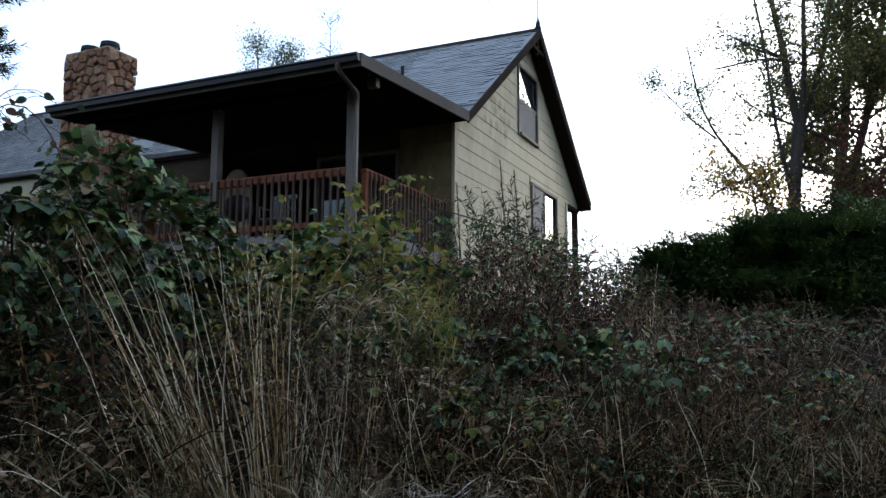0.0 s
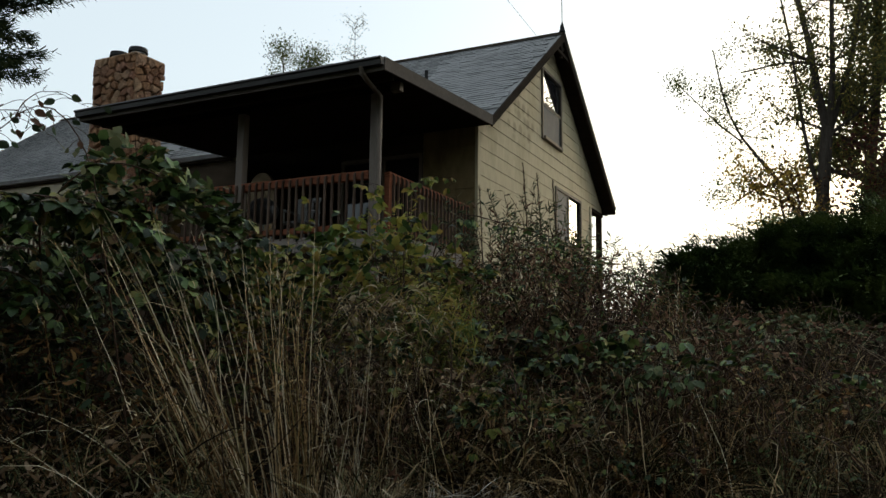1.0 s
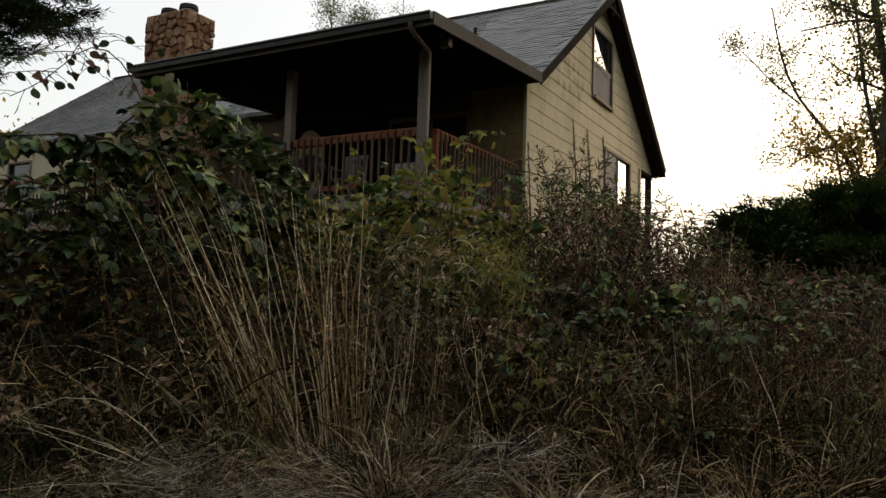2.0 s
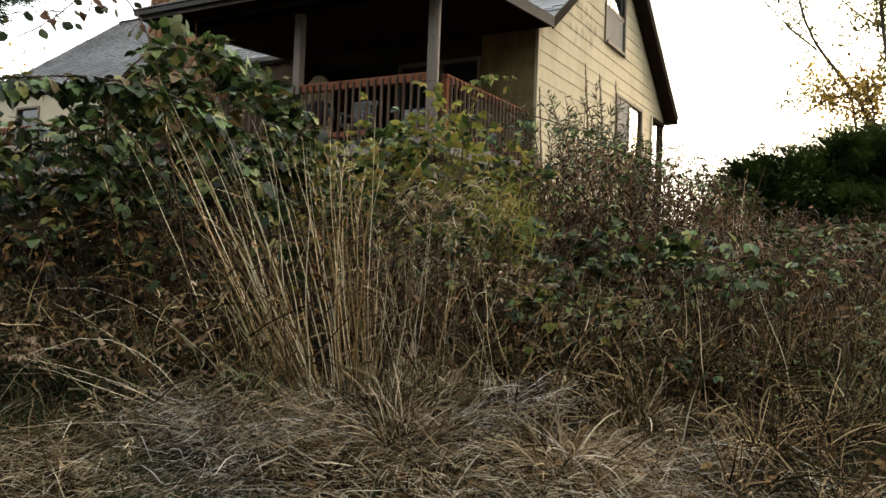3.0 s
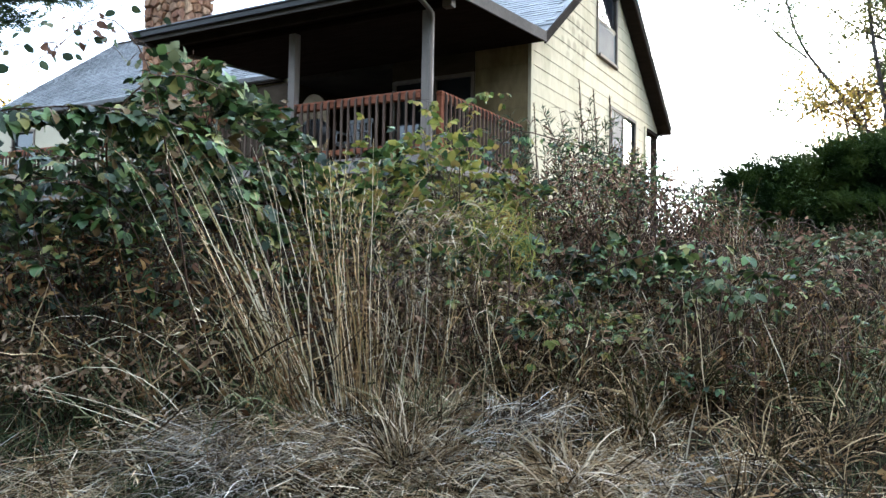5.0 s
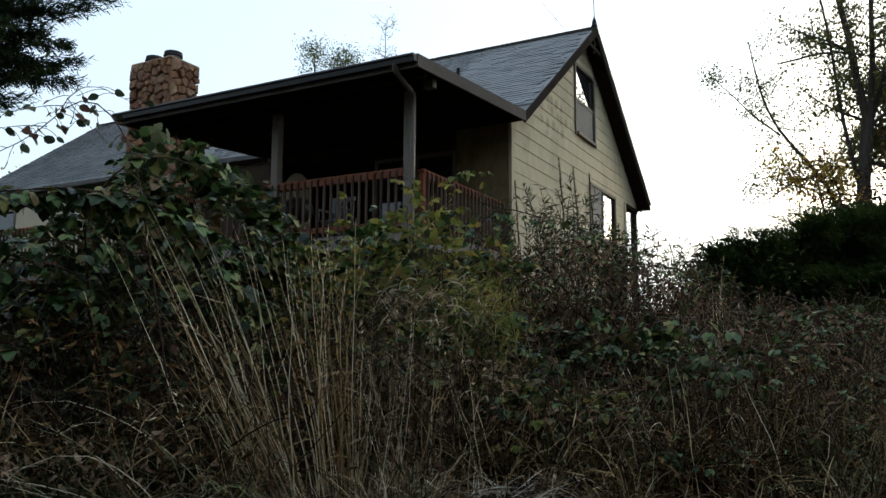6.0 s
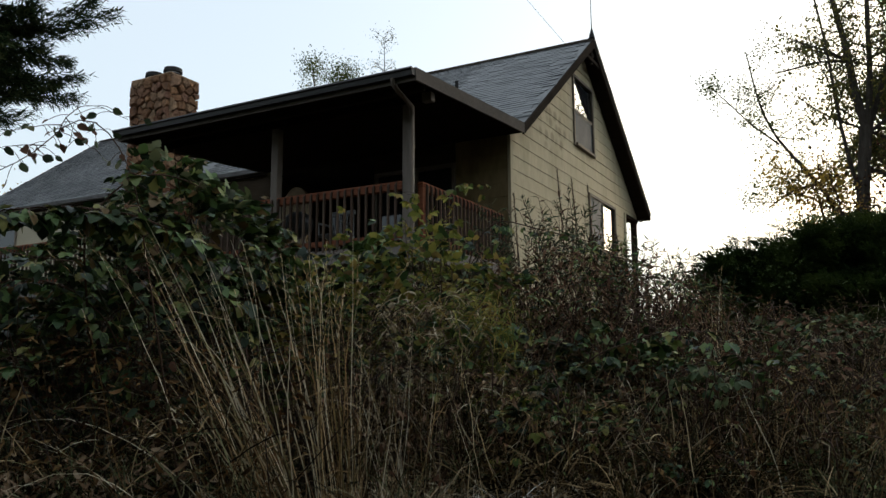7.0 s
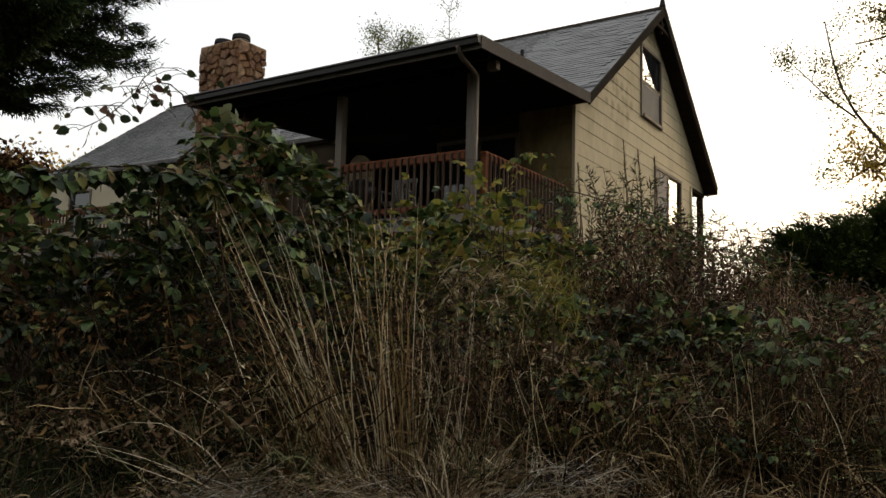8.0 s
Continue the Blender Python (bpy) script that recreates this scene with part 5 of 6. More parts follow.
# ---- brambles ----
def trifoliate(places, out, size, shape=TOOTHED):
    """Compound leaves of three leaflets at the places, hanging outwards."""
    n = len(places)
    up = np.tile([0.0, 0.0, 1.0], (n, 1)) + unit(n) * 0.35
    fwd = out + unit(n) * 0.55
    fwd[:, 2] -= 0.25
    sheets = []
    for turn, share in ((0.0, 1.0), (1.15, 0.82), (-1.15, 0.82)):
        base = frames_of(fwd, up)
        c, s = np.cos(turn), np.sin(turn)
        rot = np.array([[c, -s, 0], [s, c, 0], [0, 0, 1]])
        m = base @ rot
        droop = frames_of(m[:, :, 1] - np.array([0, 0, 1.0]) * rng.uniform(0, 0.7, (n, 1)), m[:, :, 2])
        sheets.append(scatter(shape, places, droop, size * share))
    return join(*sheets)


def bramble(s, l, blobs, leaves, canes, size, label, mat=LEAF, mat2=None, shape=TOOTHED, share2=0.25, rad=0.006):
    """A bush of arching canes and leaves. blobs: (ds, dl, z over ground, radius s, radius l, radius z)."""
    c = plan(s, l)
    z = float(height(c[0], c[1]))
    ob = thing("bramble_bush", label, "bramble", (c[0], c[1], z), "bramble bushes")
    vol = np.array([b[3] * b[4] * b[5] for b in blobs]) ** 0.67
    pts, outs = [], []
    for b, k in zip(blobs, rng.multinomial(leaves, vol / vol.sum())):
        d = unit(k)
        d[:, 2] = np.where(d[:, 2] < -0.35, -d[:, 2], d[:, 2])
        r = 1.06 - np.abs(rng.normal(0, 0.2, k))
        lump = np.array([0.42 * noise.noise(Vector(q * 2.8 + np.array([s, l, b[0]]) * 3)) for q in d])
        gap = np.array([noise.noise(Vector(q * 5.5 + np.array([l, s, b[1]]) * 3)) for q in d]) > -0.14
        gap &= (d[:, 2] > -0.05) | (rng.uniform(size=k) < 0.4)
        d, r, lump = d[gap], r[gap], lump[gap]
        ctr = plan(s + b[0], l + b[1])
        e = d * (r + lump)[:, None] * np.array([b[3], b[4], b[5]])
        p = np.column_stack([ctr + e[:, :1] * UP_BANK + e[:, 1:2] * ALONG, z + b[2] + e[:, 2]])
        pts.append(p)
        outs.append(np.column_stack([d[:, :1] * UP_BANK + d[:, 1:2] * ALONG, d[:, 2]]))
    p, o = np.concatenate(pts), np.concatenate(outs)
    keep = (p[:, 2] > height(p[:, 0], p[:, 1]) + 0.05) & thick(p, -0.16, 0.1)
    p, o = p[keep], o[keep]
    sz = size * rng.uniform(0.6, 1.25, len(p))
    if mat2:
        two = rng.uniform(size=len(p)) < share2
        tagged(part("pale_leaves", trifoliate(p[two], o[two], sz[two], shape), mat2, ob), kind="stuff")
        p, o, sz = p[~two], o[~two], sz[~two]
    tagged(part("leaves", trifoliate(p, o, sz, shape), mat, ob), kind="stuff")
    lines = []
    for _ in range(canes):
        b = blobs[rng.integers(len(blobs))]
        root = plan(s + b[0] + rng.normal(0, 0.25), l + b[1] + rng.normal(0, 0.3))
        root = np.array([root[0], root[1], float(height(root[0], root[1])) - 0.02])
        ctr = plan(s + b[0], l + b[1])
        d = unit(1)[0]
        tip = np.array([*(ctr + d[0] * b[3] * UP_BANK * 1.05 + d[1] * b[4] * ALONG * 1.05), z + b[2] + abs(d[2]) * b[5] * 0.9])
        lines.append((arc(root, tip, rng.uniform(0.1, 0.45), 9, 0.08), np.linspace(rad, rad * 0.35, 9)))
    for line in lines:
        part("cane", tubes([line], 4), CANE, ob)
    return ob


# the great bush at the corner of the lane
bramble(4.95, -1.75, [(0.0, -0.15, 0.5, 0.5, 0.62, 0.66), (0.1, 0.36, 1.08, 0.5, 0.46, 0.74), (0.1, 0.12, 1.42, 0.36, 0.4, 0.55), (0.0, -0.28, 1.15, 0.38, 0.42, 0.42), (0.1, -0.9, 0.46, 0.6, 0.6, 0.56), (0.5, 0.76, 0.68, 0.6, 0.48, 0.66), (0.1, -1.6, 0.66, 0.7, 0.7, 0.62), (0.1, -2.4, 0.7, 0.7, 0.8, 0.62), (0.05, 0.5, 1.32, 0.4, 0.38, 0.48)],
        6400, 110, 0.088, "large dark green bramble bush with arching canes", LEAF, LEAF_PALE, share2=0.28)
bramble(4.7, -2.85, [(0, 0, 1.12, 0.35, 0.42, 0.42), (0, -0.1, 0.6, 0.4, 0.5, 0.5), (0, 0.45, 0.75, 0.35, 0.4, 0.35)], 420, 24, 0.115, "bramble with broad olive-green leaves before the railing", LEAF, LEAF_BROWN, share2=0.12)
bramble(5.3, -0.75, [(0, 0, 0.55, 0.5, 0.55, 0.7), (0.6, 0.3, 0.65, 0.6, 0.5, 0.68)], 1300, 40, 0.075, "bramble bush with green and yellowing leaves", LEAF, LEAF_YELLOW, TOOTHED, 0.45)
bramble(6.2, 0.1, [(0, 0, 0.74, 0.5, 0.6, 0.52), (0.3, -0.6, 0.76, 0.5, 0.5, 0.58), (0.3, 0.5, 0.64, 0.5, 0.45, 0.44), (0.1, -0.2, 1.0, 0.35, 0.42, 0.48), (-0.4, -0.2, 0.4, 0.5, 0.75, 0.5)], 1350, 46, 0.08, "yellow-green leafy shrub on top of the bank", LEAF_YELLOW, LEAF, TOOTHED, 0.42)
bramble(5.5, 0.75, [(0, 0, 0.32, 0.35, 0.5, 0.42), (0.1, 0.6, 0.35, 0.4, 0.5, 0.4)], 1000, 30, 0.07, "dark green bramble patch in a hollow of the slope", LEAF, LEAF_PALE, share2=0.08)
bramble(4.75, 0.62, [(0, 0, 0.3, 0.22, 0.3, 0.26), (0.1, 0.35, 0.3, 0.2, 0.25, 0.22)], 240, 10, 0.06, "low clump of fresh green leaves in the tangle", LEAF, LEAF_YELLOW, share2=0.15)
bramble(5.0, -0.02, [(0, 0, 0.55, 0.2, 0.2, 0.3), (0.3, 0.3, 0.6, 0.25, 0.25, 0.3)], 220, 12, 0.07, "loose spray of green leaves among dry stems", LEAF, LEAF_PALE, share2=0.2)
bramble(4.55, 1.55, [(0, 0, 0.2, 0.25, 0.35, 0.2), (0.2, 0.8, 0.2, 0.25, 0.4, 0.2)], 200, 14, 0.05, "low weeds with dull green leaves", LEAF, LEAF_BROWN, share2=0.4)
bramble(6.5, 1.25, [(0, 0, 0.6, 0.5, 0.6, 0.6), (0.2, 0.65, 0.5, 0.5, 0.45, 0.55), (-0.4, 0.2, 0.35, 0.5, 0.7, 0.45), (0.5, -0.35, 0.8, 0.4, 0.5, 0.5)], 1900, 60, 0.06, "half-withered bramble with green and brown leaves", LEAF, LEAF_GREY, LANCE, 0.45)
bramble(5.3, 1.75, [(0, 0, 0.42, 0.35, 0.4, 0.4), (-0.3, 0.3, 0.42, 0.3, 0.35, 0.35)], 260, 26, 0.062, "small bramble with pale green leaves on the slope", LEAF, LEAF_PALE, share2=0.2)
bramble(6.2, 2.6, [(0, 0, 0.36, 0.5, 0.6, 0.4), (0.5, 0.8, 0.22, 0.6, 0.7, 0.32), (1.2, 1.6, 0.18, 0.9, 0.9, 0.28)], 600, 50, 0.06, "low bramble with dull green and brown leaves", LEAF_GREY, LEAF, share2=0.4)
bramble(5.4, 3.3, [(0, 0, 0.3, 0.5, 0.6, 0.35)], 260, 30, 0.055, "low bramble with dull green leaves", LEAF, LEAF_BROWN, share2=0.4)

bramble(7.8, 2.2, [(0, 0, 0.35, 0.5, 0.6, 0.42), (0.2, 0.75, 0.22, 0.5, 0.5, 0.36), (-0.1, -0.6, 0.5, 0.5, 0.5, 0.5), (0.0, 0.35, 0.3, 0.5, 0.5, 0.35)], 1500, 30, 0.06, "low thicket of dull leaves at the edge of the bank top", LEAF_GREY, LEAF, LANCE, 0.5)
bramble(7.4, 3.7, [(0, 0, 0.25, 0.7, 0.7, 0.3), (0.4, 1.1, 0.2, 0.7, 0.8, 0.3), (-0.5, -0.6, 0.2, 0.6, 0.6, 0.28)], 1300, 30, 0.055, "low sprawling bramble with grey-green leaves", LEAF_PALE, LEAF_GREY, TOOTHED, 0.45)

bramble(4.85, 0.45, [(0, 0, 0.42, 0.1, 0.17, 0.16), (0.1, -0.15, 0.55, 0.08, 0.1, 0.1)], 70, 8, 0.07, "cluster of withered orange-tan leaves among green", DRY_LEAF, LEAF_YELLOW, LANCE, 0.2)

# hanging withered narrow leaves over the bank top
q = on_bank(5600, 5.6, 7.4, 0.45, 2.7)
n = len(q)
q[:, 2] += rng.uniform(0.1, 1.05, n) * np.interp(q @ np.array([*ALONG, 0]), [0.5, 1.6, 2.2, 2.8], [1, 1, 0.7, 0.5])
q = q[thick(q)]
n = len(q)
d_ = unit(n) * [0.7, 0.7, 0.5]
d_[:, 2] -= 0.7
stuff("hanging_leaves", scatter(NARROW, q, frames_of(d_, unit(n)), rng.uniform(0.05, 0.12, n)), LEAF_GREY, "withered narrow leaves hanging on dead vines", "leaves")

# dry curled leaves hanging all through the middle of the slope
for name_, mat_, k_, s0_, s1_, l0_, l1_, lo_, hi_, sz_, say_ in (
        ("curled_leaves", DRY_LEAF, 900, 5.4, 6.2, -0.35, 0.5, 0.25, 0.85, 0.08, "pale dry curled leaves hanging below the deck"),
        ("dull_leaves", LEAF_GREY, 3600, 4.5, 7.0, 0.2, 3.2, 0.05, 0.6, 0.07, "dull brown curled leaves in the tangle"),
        ("grey_leaves", LEAF_PALE, 500, 5.0, 7.5, 0.9, 4.5, 0.1, 0.5, 0.06, "grey-green small leaves of weeds on the slope")):
    q = on_bank(k_, s0_, s1_, l0_, l1_)
    if mat_ != LEAF_GREY:
        q = patchy(q, 1.5, -0.05)
    n = len(q)
    q[:, 2] += rng.uniform(lo_, hi_, n) * np.interp(q @ np.array([*ALONG, 0]), [0, 2, 3], [1.1, 1, 0.7])
    q = q[thick(q)]
    n = len(q)
    d_ = unit(n)
    d_[:, 2] -= 0.4
    stuff(name_, scatter(CURL, q, frames_of(d_, unit(n) + [0, 0, 0.6]), sz_ * rng.uniform(0.5, 1.3, n)), mat_, say_, "weeds")
bramble(3.6, -1.8, [(0, 0, 0.55, 0.05, 0.06, 0.14)], 30, 3, 0.04, "withered plant with pale curled leaves before the brambles", LEAF_TAN, None, CURL, rad=0.003)

# long leaves and blades that curl over one another
for name_, mat_, k_, s0_, s1_, l0_, l1_, hi_, say_ in (("curled_grass", STRAW, 1500, 4.4, 6.1, -0.35, 1.9, 0.6, "curled straw-coloured blades over the slope"), ("yellow_grass", LEAF_YELLOW, 2300, 4.9, 6.3, -0.7, 0.8, 0.8, "yellow-green curling grass below the deck"), ("brown_blades", LEAF_BROWN, 2200, 4.4, 7.0, 0.6, 3.6, 0.5, "brown curled blades and vines on the slope")):
    q = patchy(on_bank(k_, s0_, s1_, l0_, l1_), 1.7, -0.05)
    n = len(q)
    q[:, 2] += rng.uniform(0.02, hi_, n)
    q = q[thick(q)]
    n = len(q)
    stuff(name_, blades(q, headings(n), rng.uniform(0.08, 0.3, n), rng.uniform(0.003, 0.008, n), rng.uniform(-0.9, 1.4, n), rng.uniform(-1.5, 3.4, n), 6), mat_, say_, "dry grass")
q = on_bank(480, 4.3, 5.4, -2.6, -0.5)
n = len(q)
q[:, 2] += rng.uniform(0.1, 1.25, n)
stuff("vine_leaves", scatter(LANCE, q, frames_of(unit(n) - [0, 0, 0.4], unit(n)), rng.uniform(0.03, 0.07, n)), LEAF_BROWN, "withered leaves caught in the bramble canes", "leaves")

# long arching canes with leaves along them
def long_cane(points, leaf, label, mat, rad=0.006, every=0.09, single=False):
    pts = np.asarray(points, float)
    d = np.concatenate([[0], np.cumsum(np.linalg.norm(np.diff(pts, axis=0), axis=1))])
    s = np.linspace(0, d[-1], 28)
    line = np.column_stack([np.interp(s, d, pts[:, i]) for i in range(3)])
    for _ in range(2):
        line[1:-1] = (line[:-2] + 2 * line[1:-1] + line[2:]) / 4
    ob = thing("bramble_cane", label, "bramble", tuple(line[0]), "long bramble canes")
    part("cane", tubes([(line, np.linspace(rad, rad * 0.35, 28))], 5), CANE, ob)
    stalks, at, out = [], [], []
    for t_ in np.arange(0.12 * d[-1], d[-1], every):
        p = np.array([np.interp(t_, s, line[:, i]) for i in range(3)])
        dirn = unit(1)[0] * [1, 1, 0.35]
        dirn[2] -= 0.25
        e = p + dirn * rng.uniform(0.06, 0.14)
        stalks.append((arc(p, e, 0.01, 4), 0.0018))
        at.append(e)
        out.append(dirn)
    for st in stalks:
        part("leaf_stalk", tubes([st], 3), CANE, ob)
    at, out = np.array(at), np.array(out)
    sizes = leaf * rng.uniform(0.6, 1.2, len(at))
    if single:
        part("leaves", scatter(OVAL, at, frames_of(out - [0, 0, 0.3], unit(len(at))), sizes), mat, ob)
    else:
        part("leaves", trifoliate(at, out, sizes), mat, ob)


# dry stems, leaves and blades before the dark foot of the brambles
for name_, mat_, k_, hi_, up_, say_ in (("bramble_grass", TANGLE, 1300, 0.75, 0.3, "thin dry stems and grass before the brambles"), ("bramble_blades", SAGE, 900, 0.6, 0.6, "dull green blades before the brambles"), ("low_green_grass", GREENGRASS, 1100, 0.12, 1.2, "short green grass under the brambles")):
    q = on_bank(k_, 3.75, 4.6, -2.7, -0.75)
    q[:, 2] += rng.uniform(0, hi_, k_) * (0.4 + 0.6 * rng.uniform(size=k_))
    d_ = unit(k_)
    d_[:, 2] = np.abs(d_[:, 2]) * 0.6 + up_ * rng.uniform(0, 1, k_)
    dense = thick(q)
    q, d_ = q[dense], d_[dense]
    k_ = len(q)
    stuff(name_, strands(q, d_, rng.uniform(0.1, 0.5, k_), rng.uniform(0.003, 0.008, k_), 0.2, 0.3, 6)[:2], mat_, say_, "dry grass")
for name_, mat_, k_, s0_, l1_, hi_, say_ in (("bramble_dead_leaves", LEAF_BROWN, 2300, 3.9, -0.6, 1.0, "brown dead leaves hanging in the foot of the brambles"), ("fallen_leaves", LEAF_TAN, 1700, 3.7, -1.0, 0.6, "tan dead leaves caught low before the brambles")):
    q = on_bank(k_, s0_, 4.6, -2.9, l1_)
    q[:, 2] += rng.uniform(0.03, hi_, k_)
    q = q[thick(q)]
    n = len(q)
    stuff(name_, scatter(CURL, q, frames_of(unit(n) - [0, 0, 0.5], unit(n)), rng.uniform(0.03, 0.085, n)), mat_, say_, "leaves")
# pale blades curling over below the deck corner
for name_, mat_, k_, s0_, s1_, l0_, l1_, lo_, hi_ in (("pale_blades", LEAF_YELLOW, 420, 5.0, 5.5, 0.1, 0.6, 0.45, 1.0), ("straw_blades", DRY_LEAF, 420, 5.0, 5.5, -0.25, 0.32, 0.4, 1.0)):
    q = on_bank(k_, s0_, s1_, l0_, l1_)
    q[:, 2] += rng.uniform(lo_, hi_, k_)
    d_ = unit(k_) + [0, 0, 0.5]
    stuff(name_, strands(q, d_, rng.uniform(0.06, 0.2, k_), rng.uniform(0.005, 0.012, k_), 0.16, 0.6, 6)[:2], mat_, "pale broad blades curling over below the deck", "grass")

long_cane([(-3.05, 2.95, 1.0), (-3.13, 2.8, 1.9), (-3.21, 2.708, 2.565), (-3.242, 2.671, 2.67), (-3.272, 2.634, 2.757), (-3.3, 2.598, 2.815), (-3.337, 2.55, 2.868), (-3.374, 2.502, 2.877), (-3.405, 2.459, 2.829), (-3.43, 2.424, 2.76), (-3.455, 2.389, 2.69), (-3.489, 2.339, 2.629), (-3.52, 2.291, 2.585), (-3.56, 2.229, 2.543)],
          0.06, "long arching bramble cane with small leaves", LEAF_DARK, 0.0065, 0.036, True)
long_cane([(-3.425, 2.43, 2.77), (-3.41, 2.452, 2.84), (-3.37, 2.5, 2.905), (-3.32, 2.565, 2.915), (-3.271, 2.634, 2.88), (-3.235, 2.68, 2.86)], 0.056, "side shoot curling back over an arching bramble cane", LEAF_DARK, 0.003, 0.045, True)
long_cane([(-3.42, 2.438, 2.8), (-3.46, 2.38, 2.79), (-3.502, 2.319, 2.764), (-3.54, 2.26, 2.74)], 0.056, "side shoot of an arching bramble cane", LEAF_DARK, 0.0028, 0.032, True)
long_cane([(-3.41, 2.45, 2.84), (-3.39, 2.48, 2.79), (-3.366, 2.513, 2.755), (-3.34, 2.545, 2.7)], 0.056, "side shoot of an arching bramble cane", LEAF_DARK, 0.0028, 0.032, True)
long_cane([(-3.455, 2.389, 2.69), (-3.5, 2.31, 2.68), (-3.55, 2.24, 2.66), (-3.6, 2.16, 2.62)], 0.056, "side shoot of an arching bramble cane", LEAF_DARK, 0.0028, 0.032, True)
long_cane([(-3.2, 3.75, 1.3), (-3.2, 3.4, 2.05), (-3.2, 3.0, 2.35), (-3.23, 2.64, 2.4), (-3.38, 2.45, 2.4), (-3.5, 2.27, 2.37), (-3.57, 2.16, 2.33), (-3.67, 1.99, 2.29), (-3.78, 1.78, 2.26), (-3.86, 1.6, 2.2)], 0.1, "thick bramble cane with broad leaves", LEAF, 0.007, 0.012)
long_cane([(-3.51, 3.02, 1.2), (-3.51, 3.02, 1.55), (-3.56, 2.88, 1.9), (-3.64, 2.69, 2.06), (-3.72, 2.49, 2.09), (-3.82, 2.24, 1.98)], 0.085, "low bramble cane with green leaves before the railing", LEAF, 0.006, 0.03)
long_cane([(-3.49, 3.19, 1.3), (-3.49, 3.19, 1.56), (-3.52, 3.08, 2.01), (-3.6, 2.9, 2.19), (-3.69, 2.62, 2.19), (-3.76, 2.33, 2.21)], 0.085, "bramble cane with green leaves before the railing", LEAF, 0.006, 0.035)
long_cane([(-3.75, 3.05, 1.3), (-3.62, 2.8, 1.95), (-3.45, 2.62, 2.27), (-3.38, 2.61, 2.39), (-3.34, 2.67, 2.49), (-3.3, 2.72, 2.57), (-3.23, 2.8, 2.62), (-3.15, 2.9, 2.62), (-3.05, 3.0, 2.56)], 0.08, "dark arching bramble cane over the bush", LEAF, 0.009, 0.07)
long_cane([(-3.75, 7.15, 2.0), (-3.6, 7.2, 2.9), (-3.37, 7.28, 3.17), (-3.09, 7.41, 3.07), (-2.71, 7.56, 2.96), (-2.45, 7.64, 2.88), (-2.24, 7.7, 2.69), (-2.06, 7.76, 2.35)], 0.075, "dark bramble cane arching along the bank top", LEAF, 0.009, 0.06)
long_cane([(-2.0, 5.2, 1.2), (-1.8, 5.05, 1.62), (-1.61, 4.97, 1.74), (-1.29, 5.06, 1.85), (-1.06, 5.11, 1.89), (-0.84, 5.15, 1.76), (-0.7, 5.15, 1.5)], 0.085, "bramble cane hanging over the slope", LEAF, 0.006, 0.05)
long_cane([(-1.35, 5.3, 1.2), (-1.2, 5.1, 1.6), (-0.95, 4.85, 1.68), (-0.75, 4.65, 1.5)], 0.08, "bramble cane with pale leaves on the slope", LEAF_PALE, 0.006, 0.05)
long_cane([(-0.5, 6.6, 1.3), (-0.26, 6.59, 1.53), (-0.03, 6.59, 1.62), (0.2, 6.59, 1.63), (0.44, 6.58, 1.61), (0.9, 6.5, 1.45)], 0.04, "bare dark bramble cane arching over the slope", LEAF_BROWN, 0.006, 0.2)

long_cane([(-3.31, 6.17, 1.6), (-3.29, 6.18, 2.55), (-3.34, 6.15, 2.95), (-3.29, 6.18, 3.21), (-3.16, 6.25, 3.31), (-2.98, 6.34, 3.21)], 0.08, "sprig of pale yellow-green leaves before the porch corner", LEAF_YELLOW, 0.004, 0.045)
long_cane([(-3.56, 6.03, 1.6), (-3.55, 6.04, 2.55), (-3.59, 6.01, 2.9), (-3.57, 6.02, 3.12), (-3.65, 5.97, 3.23), (-3.76, 5.91, 3.17)], 0.08, "sprig of yellow-green leaves before the railing", LEAF_YELLOW, 0.004, 0.05)

# sprigs and narrow-leaved shrub before the gable wall
def slender_shrub(x, y, stems, tall, wide, leaf, mat, label, bare=0.0):
    z = float(height(x, y))
    ob = thing("slender_shrub", label, "shrub", (x, y, z))
    lines, at, out = [], [], []
    for _ in range(stems):
        a = rng.uniform(0, 2 * np.pi)
        r0, r1 = rng.uniform(0, 0.3) * wide, rng.uniform(0.3, 1) * wide
        p0 = np.array([x + r0 * np.cos(a), y + r0 * np.sin(a), z - 0.02])
        p1 = np.array([x + r1 * np.cos(a), y + r1 * np.sin(a), z + tall * rng.uniform(0.6, 1.05)])
        line = arc(p0, p1, 0.05, 9, 0.05)
        lines.append((line, np.linspace(0.006, 0.002, 9)))
        if rng.uniform() < bare:
            continue
        for k in range(38):
            t_ = rng.uniform(0.35, 1.0)
            p = np.array([np.interp(t_, np.linspace(0, 1, 9), line[:, i]) for i in range(3)])
            at.append(p)
            v = unit(1)[0]
            v[2] = abs(v[2]) * 0.8
            out.append(v)
    at, out = np.array(at), np.array(out)
    for line in lines:
        part("stem", tubes([line], 4), STEM, ob)
    part("leaves", scatter(NARROW, at, frames_of(out, unit(len(at))), leaf * rng.uniform(0.6, 1.2, len(at))), mat, ob)


